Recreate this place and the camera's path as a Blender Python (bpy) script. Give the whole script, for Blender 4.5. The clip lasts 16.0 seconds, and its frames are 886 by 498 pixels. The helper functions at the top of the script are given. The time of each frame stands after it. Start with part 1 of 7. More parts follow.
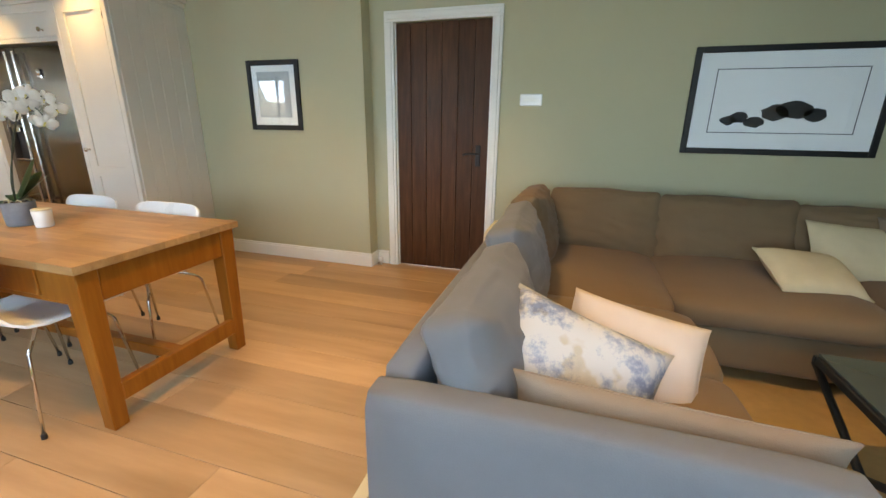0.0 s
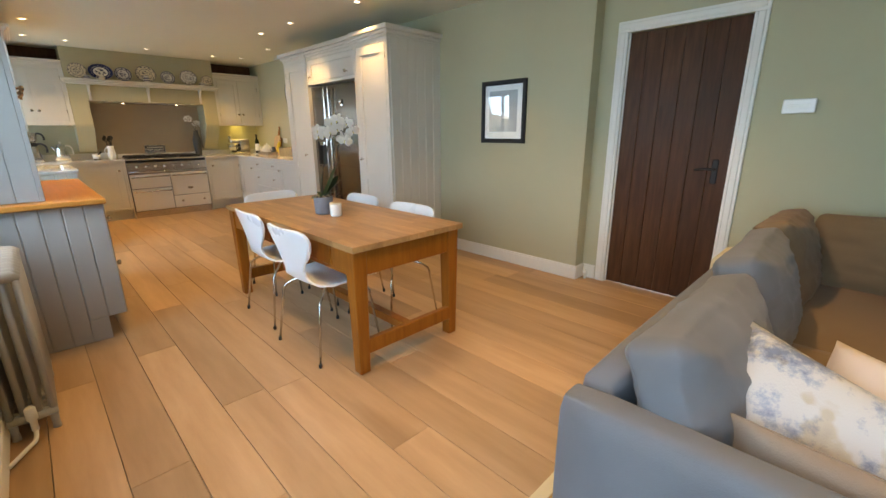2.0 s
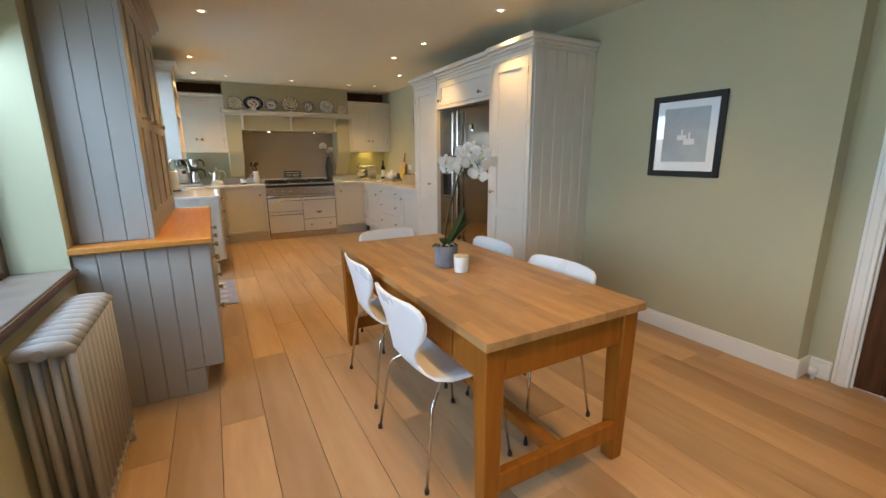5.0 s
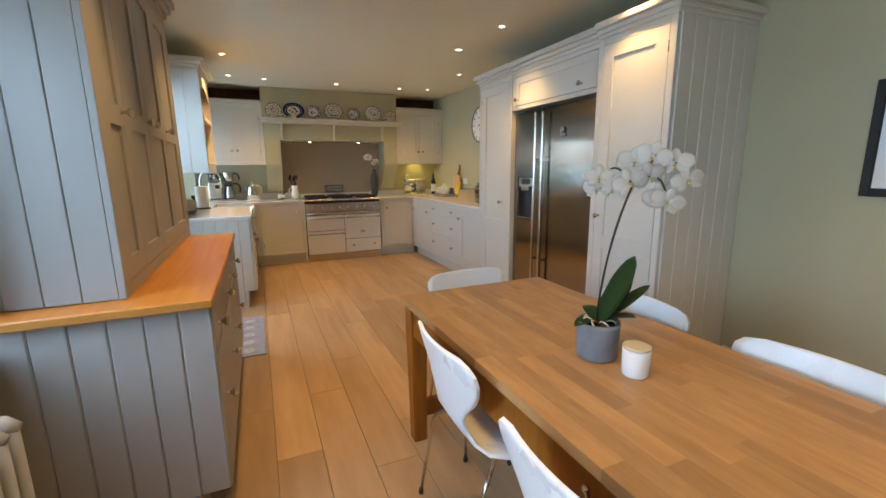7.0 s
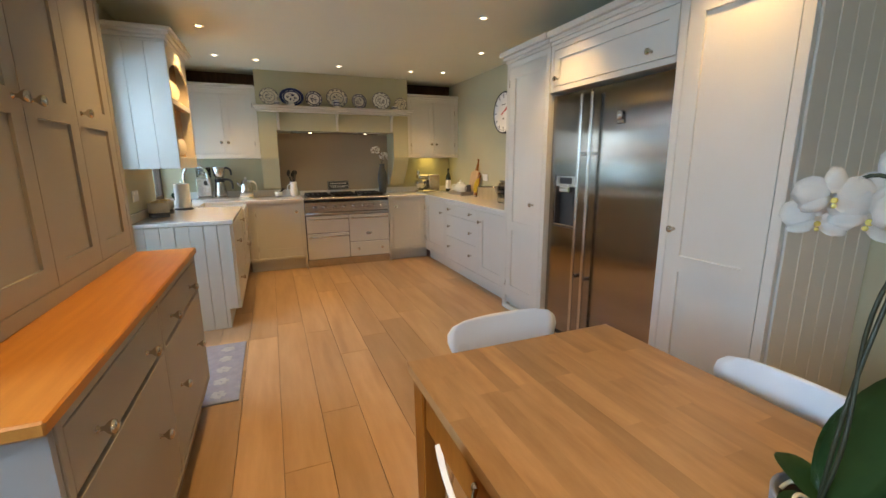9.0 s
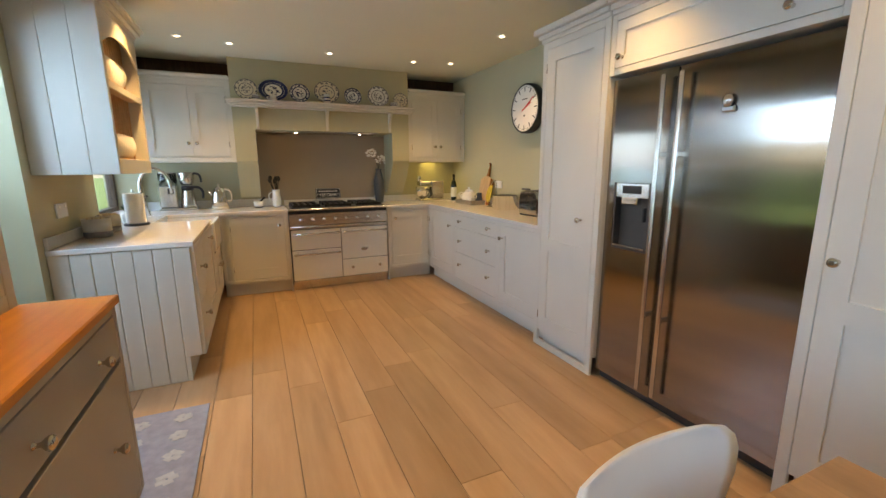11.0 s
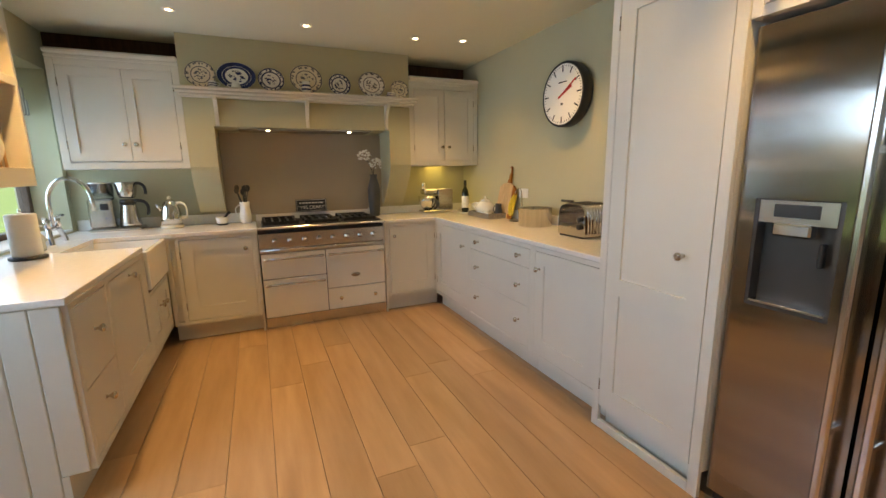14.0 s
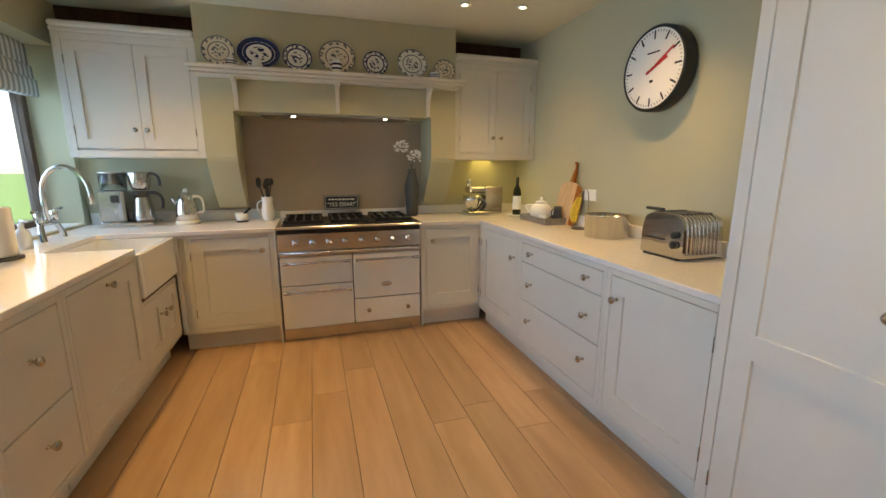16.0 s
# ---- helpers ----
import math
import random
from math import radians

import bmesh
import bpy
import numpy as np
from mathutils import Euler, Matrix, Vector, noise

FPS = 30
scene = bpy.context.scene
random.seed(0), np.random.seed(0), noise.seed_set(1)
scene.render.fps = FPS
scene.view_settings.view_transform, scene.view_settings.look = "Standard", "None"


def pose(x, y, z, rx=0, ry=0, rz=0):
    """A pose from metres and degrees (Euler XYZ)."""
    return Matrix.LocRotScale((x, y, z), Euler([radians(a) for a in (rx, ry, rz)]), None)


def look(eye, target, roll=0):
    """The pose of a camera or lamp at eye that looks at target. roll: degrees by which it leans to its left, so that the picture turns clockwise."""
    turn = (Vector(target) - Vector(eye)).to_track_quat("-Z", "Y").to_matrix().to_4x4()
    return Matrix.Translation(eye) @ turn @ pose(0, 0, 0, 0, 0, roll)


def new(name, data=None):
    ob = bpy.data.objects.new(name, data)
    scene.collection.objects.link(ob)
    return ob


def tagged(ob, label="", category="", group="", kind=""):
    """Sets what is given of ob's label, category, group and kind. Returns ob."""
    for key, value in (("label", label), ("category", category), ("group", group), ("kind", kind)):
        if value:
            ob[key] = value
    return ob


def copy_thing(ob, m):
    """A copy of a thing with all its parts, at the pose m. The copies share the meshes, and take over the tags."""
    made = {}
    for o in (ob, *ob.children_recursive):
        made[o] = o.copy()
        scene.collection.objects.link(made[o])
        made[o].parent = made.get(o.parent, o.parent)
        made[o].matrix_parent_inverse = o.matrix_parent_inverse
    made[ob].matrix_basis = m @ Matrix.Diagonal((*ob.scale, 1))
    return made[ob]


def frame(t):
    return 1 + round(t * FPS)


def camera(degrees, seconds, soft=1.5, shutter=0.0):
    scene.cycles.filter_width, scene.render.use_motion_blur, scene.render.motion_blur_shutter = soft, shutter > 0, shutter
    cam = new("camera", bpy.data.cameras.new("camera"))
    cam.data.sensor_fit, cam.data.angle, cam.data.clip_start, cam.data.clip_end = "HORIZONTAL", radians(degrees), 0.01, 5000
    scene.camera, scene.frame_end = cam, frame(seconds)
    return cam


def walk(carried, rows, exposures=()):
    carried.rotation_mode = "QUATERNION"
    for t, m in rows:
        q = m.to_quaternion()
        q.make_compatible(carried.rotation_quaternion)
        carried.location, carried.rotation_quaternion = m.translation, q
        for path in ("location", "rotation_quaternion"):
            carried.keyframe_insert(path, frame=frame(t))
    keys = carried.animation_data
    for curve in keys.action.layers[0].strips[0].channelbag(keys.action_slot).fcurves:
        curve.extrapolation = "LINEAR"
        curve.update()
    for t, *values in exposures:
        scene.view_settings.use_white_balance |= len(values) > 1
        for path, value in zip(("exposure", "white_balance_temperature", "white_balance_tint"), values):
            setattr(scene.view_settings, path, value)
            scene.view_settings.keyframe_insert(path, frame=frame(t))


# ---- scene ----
cam = camera(93.6, 16.0)
EXPOSURES = [(0.0, 1.95, 8000, 15), (2.0, 1.82, 7600, 15), (5.0, 1.68, 7400, 16), (7.5, 1.65, 7100, 16), (9.0, 1.65, 7200, 16), (11.5, 1.65, 7500, 17), (12.5, 1.66, 7800, 17), (14.5, 1.68, 7600, 17), (16.0, 1.68, 7000, 15)]
PATH = [
    (0, (-0.016, 0.071, 1.277), (-0.582, 1.898, 0.694), 0.7),
    (0.5, (0.06, 0.023, 1.282), (-0.811, 1.729, 0.706), 0.5),
    (1, (0.082, -0.012, 1.293), (-1.018, 1.557, 0.718), 0.2),
    (1.5, (0.059, -0.038, 1.299), (-1.202, 1.409, 0.737), -0.1),
    (2, (0.006, -0.044, 1.311), (-1.366, 1.305, 0.765), -0.4),
    (2.5, (-0.083, -0.051, 1.322), (-1.524, 1.234, 0.799), -0.6),
    (3, (-0.195, -0.037, 1.337), (-1.687, 1.195, 0.833), -0.7),
    (3.5, (-0.269, 0.004, 1.346), (-1.811, 1.182, 0.863), -0.7),
    (4, (-0.401, 0.132, 1.346), (-1.999, 1.241, 0.882), -0.6),
    (4.5, (-0.523, 0.256, 1.354), (-2.181, 1.282, 0.907), -0.5),
    (5, (-0.702, 0.31, 1.355), (-2.415, 1.245, 0.917), -0.4),
    (5.2, (-0.813, 0.324, 1.372), (-2.545, 1.223, 0.932), -0.3),
    (7.5, (-1.898, 0.46, 1.355), (-3.697, 1.244, 0.973), -0.6),
    (8, (-2.054, 0.486, 1.366), (-3.853, 1.264, 0.969), -0.6),
    (8.5, (-2.244, 0.584, 1.357), (-4.049, 1.345, 0.952), -0.5),
    (9, (-2.406, 0.683, 1.376), (-4.219, 1.421, 0.964), -0.4),
    (11.5, (-3.42, 0.768, 1.36), (-5.201, 1.594, 0.981), -0.4),
    (12, (-3.617, 0.792, 1.358), (-5.385, 1.649, 0.984), -0.4),
    (12.5, (-3.78, 0.813, 1.376), (-5.541, 1.687, 1.007), -0.4),
    (13, (-3.922, 0.873, 1.367), (-5.681, 1.75, 1.0), -0.5),
    (13.5, (-4.075, 0.993, 1.382), (-5.851, 1.837, 1.013), -0.7),
    (14, (-4.166, 1.084, 1.382), (-5.964, 1.875, 1.01), -0.9),
    (14.5, (-4.297, 1.145, 1.378), (-6.118, 1.885, 1.01), -0.9),
    (15, (-4.467, 1.184, 1.393), (-6.308, 1.874, 1.025), -0.6),
    (15.5, (-4.592, 1.232, 1.406), (-6.449, 1.87, 1.027), -0.2),
    (16, (-4.72, 1.329, 1.379), (-6.592, 1.913, 0.985), 0.1),
]
walk(cam, [(t, look(eye, target, roll)) for t, eye, target, roll in PATH], EXPOSURES)

# ---- world, sun and lamps ----
world = bpy.data.worlds.new("sky")
scene.world = world
world.use_nodes = True
_n = world.node_tree.nodes
_sky = _n.new("ShaderNodeTexSky")
_sky.sky_type = "NISHITA"
_sky.sun_disc = False
_sky.sun_elevation = radians(48)
_sky.sun_rotation = radians(20)
world.node_tree.links.new(_sky.outputs["Color"], _n["Background"].inputs["Color"])
_n["Background"].inputs["Strength"].default_value = 0.15


def lamp(name, kind, m, energy, color, **settings):
    data = bpy.data.lights.new(name, kind)
    data.energy, data.color = energy, color
    if kind == "SPOT":
        data.spot_size, data.spot_blend, data.shadow_soft_size = settings["size"], settings["blend"], 0.03
    if kind == "AREA":
        data.shape, data.size, data.size_y = "RECTANGLE", settings["w"], settings["h"]
    if kind == "SUN":
        data.angle = radians(0.6)
    ob = new(name, data)
    ob.matrix_world = m
    return ob


lamp("sun", "SUN", look((6, 20, 24), (0, 0, 0)), 5.0, (1.0, 0.95, 0.88))

WINDOW_LIGHT = (0.39, 0.655, 1.0)
# daylight of the open sky, slanting in through the windows of the garden wall
for wx, ww, wz, hh, drop, watts in ((-2.70, 1.15, 1.45, 1.1, 2.5, 12), (-5.60, 1.0, 1.85, 0.5, 1.5, 9), (-7.85, 1.2, 1.4, 0.9, 1.0, 6), (0.1, 2.2, 1.3, 1.5, 2.5, 18)):
    lamp("window_daylight", "AREA", look((wx, -0.80, wz), (wx, 2.0, wz - drop)), watts, WINDOW_LIGHT, w=ww, h=hh)

WARM = (1.0, 0.66, 0.27)
# the last five, by table and sofa, are unseen, added to brighten that end
SPOTS = [(-7.66, 0.24), (-7.74, 0.64), (-7.74, 1.54), (-7.74, 2.43), (-7.66, 2.84), (-6.60, 2.84), (-6.63, 0.235),
         (-5.62, 2.35), (-4.88, 2.38), (-3.69, 2.48), (-4.80, 0.38), (-3.45, 0.40), (-2.3, 2.45), (-2.3, 0.75), (-0.9, 2.35), (-0.9, 0.75), (0.9, 1.3)]
CEIL = 2.49
# the beams that fall close to a cabinet face are the strongest: watts and cone
BEAMS = {(-4.80, 0.38): (24, 90), (-3.45, 0.40): (21, 88), (-4.88, 2.38): (21, 96), (-3.69, 2.48): (17, 92), (-5.62, 2.35): (4, 96), (-6.63, 0.235): (34, 92), (-6.60, 2.84): (17, 96),
         (-2.3, 0.75): (20, 96), (-2.3, 2.45): (13, 96), (-0.9, 0.75): (27, 96)}
for sx, sy in SPOTS:
    watts, cone = BEAMS.get((sx, sy), (8.5, 100) if sx < -6 else (27, 100))
    lamp("downlight_beam", "SPOT", look((sx, sy, CEIL - 0.03), (sx, sy, 0)), watts, WARM, size=radians(cone), blend=1.0)
for sy in (1.22, 1.95):
    lamp("hood_beam", "SPOT", look((-8.40, sy, 1.765), (-8.38, sy, 0.9)), 1.0, WARM, size=radians(100), blend=0.7)
lamp("cupboard_strip", "AREA", look((-8.45, 2.95, 1.424), (-8.45, 2.95, 0.9)), 0.5, (1.0, 0.78, 0.2), w=0.7, h=0.2)

# ---- materials ----


def nodes_of(name):
    m = bpy.data.materials.new(name)
    m.use_nodes = True
    t = m.node_tree
    return m, t.nodes, t.links, t.nodes["Principled BSDF"]


def mapped(n, l, scale):
    """World position, stretched."""
    geo = n.new("ShaderNodeNewGeometry")
    mp = n.new("ShaderNodeMapping")
    mp.inputs["Scale"].default_value = scale
    l.new(geo.outputs["Position"], mp.inputs["Vector"])
    return mp.outputs["Vector"]


def noise_tex(n, l, vec, scale, detail=4.0, rough=0.55):
    t = n.new("ShaderNodeTexNoise")
    t.inputs["Scale"].default_value, t.inputs["Detail"].default_value, t.inputs["Roughness"].default_value = scale, detail, rough
    l.new(vec, t.inputs["Vector"])
    return t.outputs["Fac"]


def ramp(n, l, fac, stops):
    r = n.new("ShaderNodeValToRGB")
    e = r.color_ramp.elements
    e[0].position, e[0].color = stops[0][0], (*stops[0][1], 1)
    e[1].position, e[1].color = stops[-1][0], (*stops[-1][1], 1)
    for p, c in stops[1:-1]:
        k = e.new(p)
        k.color = (*c, 1)
    l.new(fac, r.inputs["Fac"])
    return r.outputs["Color"]


def mul(c, k):
    return tuple(min(1.0, v * k) for v in c)


def bumped(n, l, b, fac, strength, dist=0.002):
    bp = n.new("ShaderNodeBump")
    bp.inputs["Strength"].default_value, bp.inputs["Distance"].default_value = strength, dist
    l.new(fac, bp.inputs["Height"])
    l.new(bp.outputs["Normal"], b.inputs["Normal"])


def plain(name, color, rough=0.5, metal=0.0, var=0.07, scale=3.0, bump=0.12, bscale=90.0, stretch=(1, 1, 1), sheen=0.0, coat=0.0):
    """Paint, plaster, metal, china or cloth: large soft variation and a fine relief."""
    m, n, l, b = nodes_of(name)
    v = mapped(n, l, stretch)
    f = noise_tex(n, l, v, scale)
    l.new(ramp(n, l, f, [(0.25, mul(color, 1 - var)), (0.75, mul(color, 1 + var))]), b.inputs["Base Color"])
    g = noise_tex(n, l, v, bscale, 3.0)
    if bump:
        bumped(n, l, b, g, bump)
    r = n.new("ShaderNodeMapRange")
    r.inputs["To Min"].default_value, r.inputs["To Max"].default_value = max(0.02, rough * 0.88), min(1, rough * 1.12)
    l.new(f, r.inputs["Value"])
    l.new(r.outputs["Result"], b.inputs["Roughness"])
    b.inputs["Metallic"].default_value = metal
    b.inputs["Sheen Weight"].default_value = sheen
    b.inputs["Coat Weight"].default_value = coat
    return m


def wood(name, dark, light, stretch, rough=0.45, rand=0.0, grain=14.0, bump=0.15, knots=False):
    """Long grain along the axis with the smallest stretch; each piece shifted and tinted by its own random."""
    m, n, l, b = nodes_of(name)
    info = n.new("ShaderNodeObjectInfo")
    geo = n.new("ShaderNodeNewGeometry")
    add = n.new("ShaderNodeVectorMath")
    add.operation = "MULTIPLY_ADD"
    comb = n.new("ShaderNodeCombineXYZ")
    for k in "XYZ":
        l.new(info.outputs["Random"], comb.inputs[k])
    l.new(comb.outputs["Vector"], add.inputs[0])
    add.inputs[1].default_value = (37.0, 23.0, 11.0)
    l.new(geo.outputs["Position"], add.inputs[2])
    mp = n.new("ShaderNodeMapping")
    mp.inputs["Scale"].default_value = stretch
    l.new(add.outputs["Vector"], mp.inputs["Vector"])
    v = mp.outputs["Vector"]
    f = noise_tex(n, l, v, grain, 6.0, 0.6)
    col = ramp(n, l, f, [(0.3, dark), (0.5, tuple((a + c) / 2 for a, c in zip(dark, light))), (0.7, light)])
    if knots:
        big = noise_tex(n, l, mp.outputs["Vector"], 2.2, 2.0)
        kr = ramp(n, l, big, [(0.22, (0.55, 0.5, 0.45)), (0.36, (1, 1, 1)), (0.7, (1.0, 1.0, 1.0))])
        mx = n.new("ShaderNodeMixRGB")
        mx.blend_type = "MULTIPLY"
        mx.inputs["Fac"].default_value = 0.85
        l.new(col, mx.inputs["Color1"])
        l.new(kr, mx.inputs["Color2"])
        col = mx.outputs["Color"]
    hs = n.new("ShaderNodeHueSaturation")
    mr = n.new("ShaderNodeMapRange")
    mr.inputs["To Min"].default_value, mr.inputs["To Max"].default_value = 1 - rand, 1 + rand
    l.new(info.outputs["Random"], mr.inputs["Value"])
    l.new(mr.outputs["Result"], hs.inputs["Value"])
    l.new(col, hs.inputs["Color"])
    l.new(hs.outputs["Color"], b.inputs["Base Color"])
    bumped(n, l, b, f, bump, 0.0015)
    b.inputs["Roughness"].default_value = rough
    return m


def glass_mat(name, tint=(1, 1, 1), rough=0.0):
    m, n, l, b = nodes_of(name)
    b.inputs["Base Color"].default_value = (*tint, 1)
    b.inputs["Transmission Weight"].default_value, b.inputs["Roughness"].default_value, b.inputs["IOR"].default_value = 1.0, rough, 1.45
    return m


def glow(name, color, strength):
    m, n, l, b = nodes_of(name)
    b.inputs["Emission Color"].default_value, b.inputs["Emission Strength"].default_value = (*color, 1), strength
    return m


WALL = plain("wall_paint", (0.48, 0.455, 0.30), 0.85, var=0.04, scale=1.2, bump=0.2, bscale=55)
CEILM = plain("ceiling_paint", (0.68, 0.66, 0.52), 0.9, var=0.03, scale=1.0, bump=0.1, bscale=40)
TRIM = plain("trim_paint", (0.80, 0.79, 0.73), 0.45, var=0.03, scale=4)
UNIT = plain("cabinet_paint", (0.66, 0.635, 0.56), 0.42, var=0.03, scale=2.5, bump=0.1, bscale=140)
DRESSER = plain("dresser_paint", (0.34, 0.318, 0.285), 0.45, var=0.05, scale=2.5, bump=0.1, bscale=140)
OAKFLOOR = wood("floor_oak", (0.375, 0.225, 0.112), (0.505, 0.32, 0.178), (0.2, 1.5, 1.5), 0.36, rand=0.2, grain=6, bump=0.04, knots=True)
FLOORGAP = plain("floor_joint", (0.10, 0.06, 0.03), 0.8)
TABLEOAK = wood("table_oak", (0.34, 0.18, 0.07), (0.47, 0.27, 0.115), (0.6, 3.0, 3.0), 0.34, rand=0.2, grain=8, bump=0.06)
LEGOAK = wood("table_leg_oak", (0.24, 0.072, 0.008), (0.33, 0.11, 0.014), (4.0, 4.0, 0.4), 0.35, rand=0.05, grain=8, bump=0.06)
TOPOAK = wood("dresser_top_oak", (0.47, 0.175, 0.028), (0.58, 0.24, 0.045), (0.4, 5.0, 5.0), 0.38, rand=0.04, grain=7, bump=0.06)
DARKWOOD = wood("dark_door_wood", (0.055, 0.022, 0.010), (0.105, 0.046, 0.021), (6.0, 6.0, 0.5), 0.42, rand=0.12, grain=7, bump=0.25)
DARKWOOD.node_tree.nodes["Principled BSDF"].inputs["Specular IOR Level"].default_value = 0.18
LEGOAK.node_tree.nodes["Principled BSDF"].inputs["Specular IOR Level"].default_value = 0.25
BROWNFRAME = wood("window_wood", (0.07, 0.04, 0.022), (0.13, 0.075, 0.042), (5, 5, 0.6), 0.5, rand=0.06)
BEECH = wood("beech", (0.52, 0.33, 0.17), (0.68, 0.47, 0.27), (3, 3, 0.5), 0.45, rand=0.05)
QUARTZ = plain("pale_worktop", (0.78, 0.75, 0.69), 0.08, var=0.05, scale=40, bump=0.0)
CHINA = plain("white_china", (0.82, 0.81, 0.77), 0.15, var=0.02, bump=0.0)
CREAM = plain("cream_china", (0.78, 0.70, 0.54), 0.25, var=0.03, bump=0.0)
ENAMEL = plain("cream_enamel", (0.76, 0.73, 0.66), 0.22, var=0.02, bump=0.0)
DARKSTEEL = plain("dark_steel", (0.075, 0.07, 0.065), 0.35, 0.6, var=0.1, scale=6, bump=0.0)
STEEL = plain("brushed_steel", (0.60, 0.575, 0.54), 0.2, 1.0, var=0.05, scale=2, bump=0.0)
FRIDGESTEEL = plain("fridge_steel", (0.30, 0.275, 0.245), 0.14, 1.0, var=0.03, scale=1.2, bump=0.0)
_t = FRIDGESTEEL.node_tree
_tan = _t.nodes.new("ShaderNodeTangent")
_tan.direction_type, _tan.axis = "RADIAL", "Z"
_p = _t.nodes["Principled BSDF"]
_t.links.new(_tan.outputs["Tangent"], _p.inputs["Tangent"])
_p.inputs["Anisotropic"].default_value = 0.95
CHROME = plain("chrome", (0.66, 0.65, 0.63), 0.08, 1.0, var=0.02, bump=0.0)
NICKEL = plain("nickel_knob", (0.62, 0.57, 0.50), 0.16, 1.0, var=0.03, bump=0.0)
IRON = plain("black_iron", (0.02, 0.02, 0.02), 0.5, 0.3, var=0.2, bump=0.3)
BLACK = plain("black_plastic", (0.018, 0.018, 0.018), 0.4, var=0.1, bump=0.05)
CHARCOAL = plain("charcoal_glaze", (0.06, 0.063, 0.065), 0.5, var=0.12, bump=0.1)
SLATE = plain("grey_stoneware", (0.20, 0.212, 0.235), 0.65, var=0.2, scale=18, bump=0.3)
WHITESHELL = plain("white_lacquer", (0.80, 0.80, 0.78), 0.28, var=0.02, bump=0.0)
# one velvet twice: window blue put into the first, warm lamplight into the second
SOFADAYLIT = plain("daylit_velvet", (0.14, 0.143, 0.15), 0.9, var=0.10, scale=4, bump=0.35, bscale=240, sheen=0.12)
SOFALAMPLIT = plain("lamplit_velvet", (0.18, 0.115, 0.06), 0.9, var=0.10, scale=4, bump=0.35, bscale=240, sheen=0.08)
# the yellow cast of the light is mixed into this cream
LINEN = plain("yellow_lit_linen", (0.60, 0.51, 0.33), 0.92, var=0.08, scale=8, bump=0.5, bscale=260)
PALELINEN = plain("blush_linen", (0.58, 0.50, 0.44), 0.92, var=0.06, scale=8, bump=0.4, bscale=260)
PINKLINEN = plain("oatmeal_linen", (0.25, 0.19, 0.14), 0.92, var=0.06, scale=8, bump=0.5, bscale=260)
RADIATOR = plain("radiator_paint", (0.36, 0.35, 0.32), 0.35, var=0.06, scale=9, bump=0.3)
GREENLEAF = plain("dark_leaf", (0.035, 0.095, 0.028), 0.35, var=0.25, scale=12, bump=0.1)
STEM = plain("flower_stem", (0.022, 0.032, 0.014), 0.5, var=0.2)
PETAL = plain("orchid_petal", (0.84, 0.815, 0.75), 0.6, var=0.04, scale=30)
PETALC = plain("orchid_throat", (0.62, 0.52, 0.14), 0.6, var=0.2, scale=60)
PAPER = plain("paper", (0.80, 0.78, 0.72), 0.9, var=0.02)
INK = plain("print_ink", (0.03, 0.03, 0.03), 0.9, var=0.3, scale=20)
BLUE = plain("blue_transfer", (0.025, 0.035, 0.11), 0.25, var=0.5, scale=60, bump=0.0)
RUGM = plain("blue_grey_mat", (0.26, 0.27, 0.33), 0.95, var=0.18, scale=20, bump=0.6, bscale=320)
RUGEDGE = plain("tan_rug", (0.40, 0.25, 0.10), 0.95, var=0.12, scale=14, bump=0.6, bscale=320)
GLASS = glass_mat("clear_glass")
BOTTLE = glass_mat("dark_bottle_glass", (0.05, 0.07, 0.03), 0.02)
BULB = glow("lit_bulb", (1.0, 0.83, 0.55), 5)
RED = plain("red_paint", (0.55, 0.03, 0.02), 0.5)
YELLOW = plain("banana_skin", (0.72, 0.52, 0.05), 0.5, var=0.15, scale=30)
GRASS = plain("lawn", (0.085, 0.16, 0.03), 0.95, var=0.35, scale=2.0, bump=0.8, bscale=80)
HEDGE = plain("hedge_leaf", (0.055, 0.11, 0.03), 0.8, var=0.5, scale=8, bump=0.8, bscale=30)
BRICK = plain("outer_brick", (0.28, 0.14, 0.09), 0.9, var=0.25, scale=6, bump=0.5, bscale=40)

# ---- building helpers ----
BASE = {}


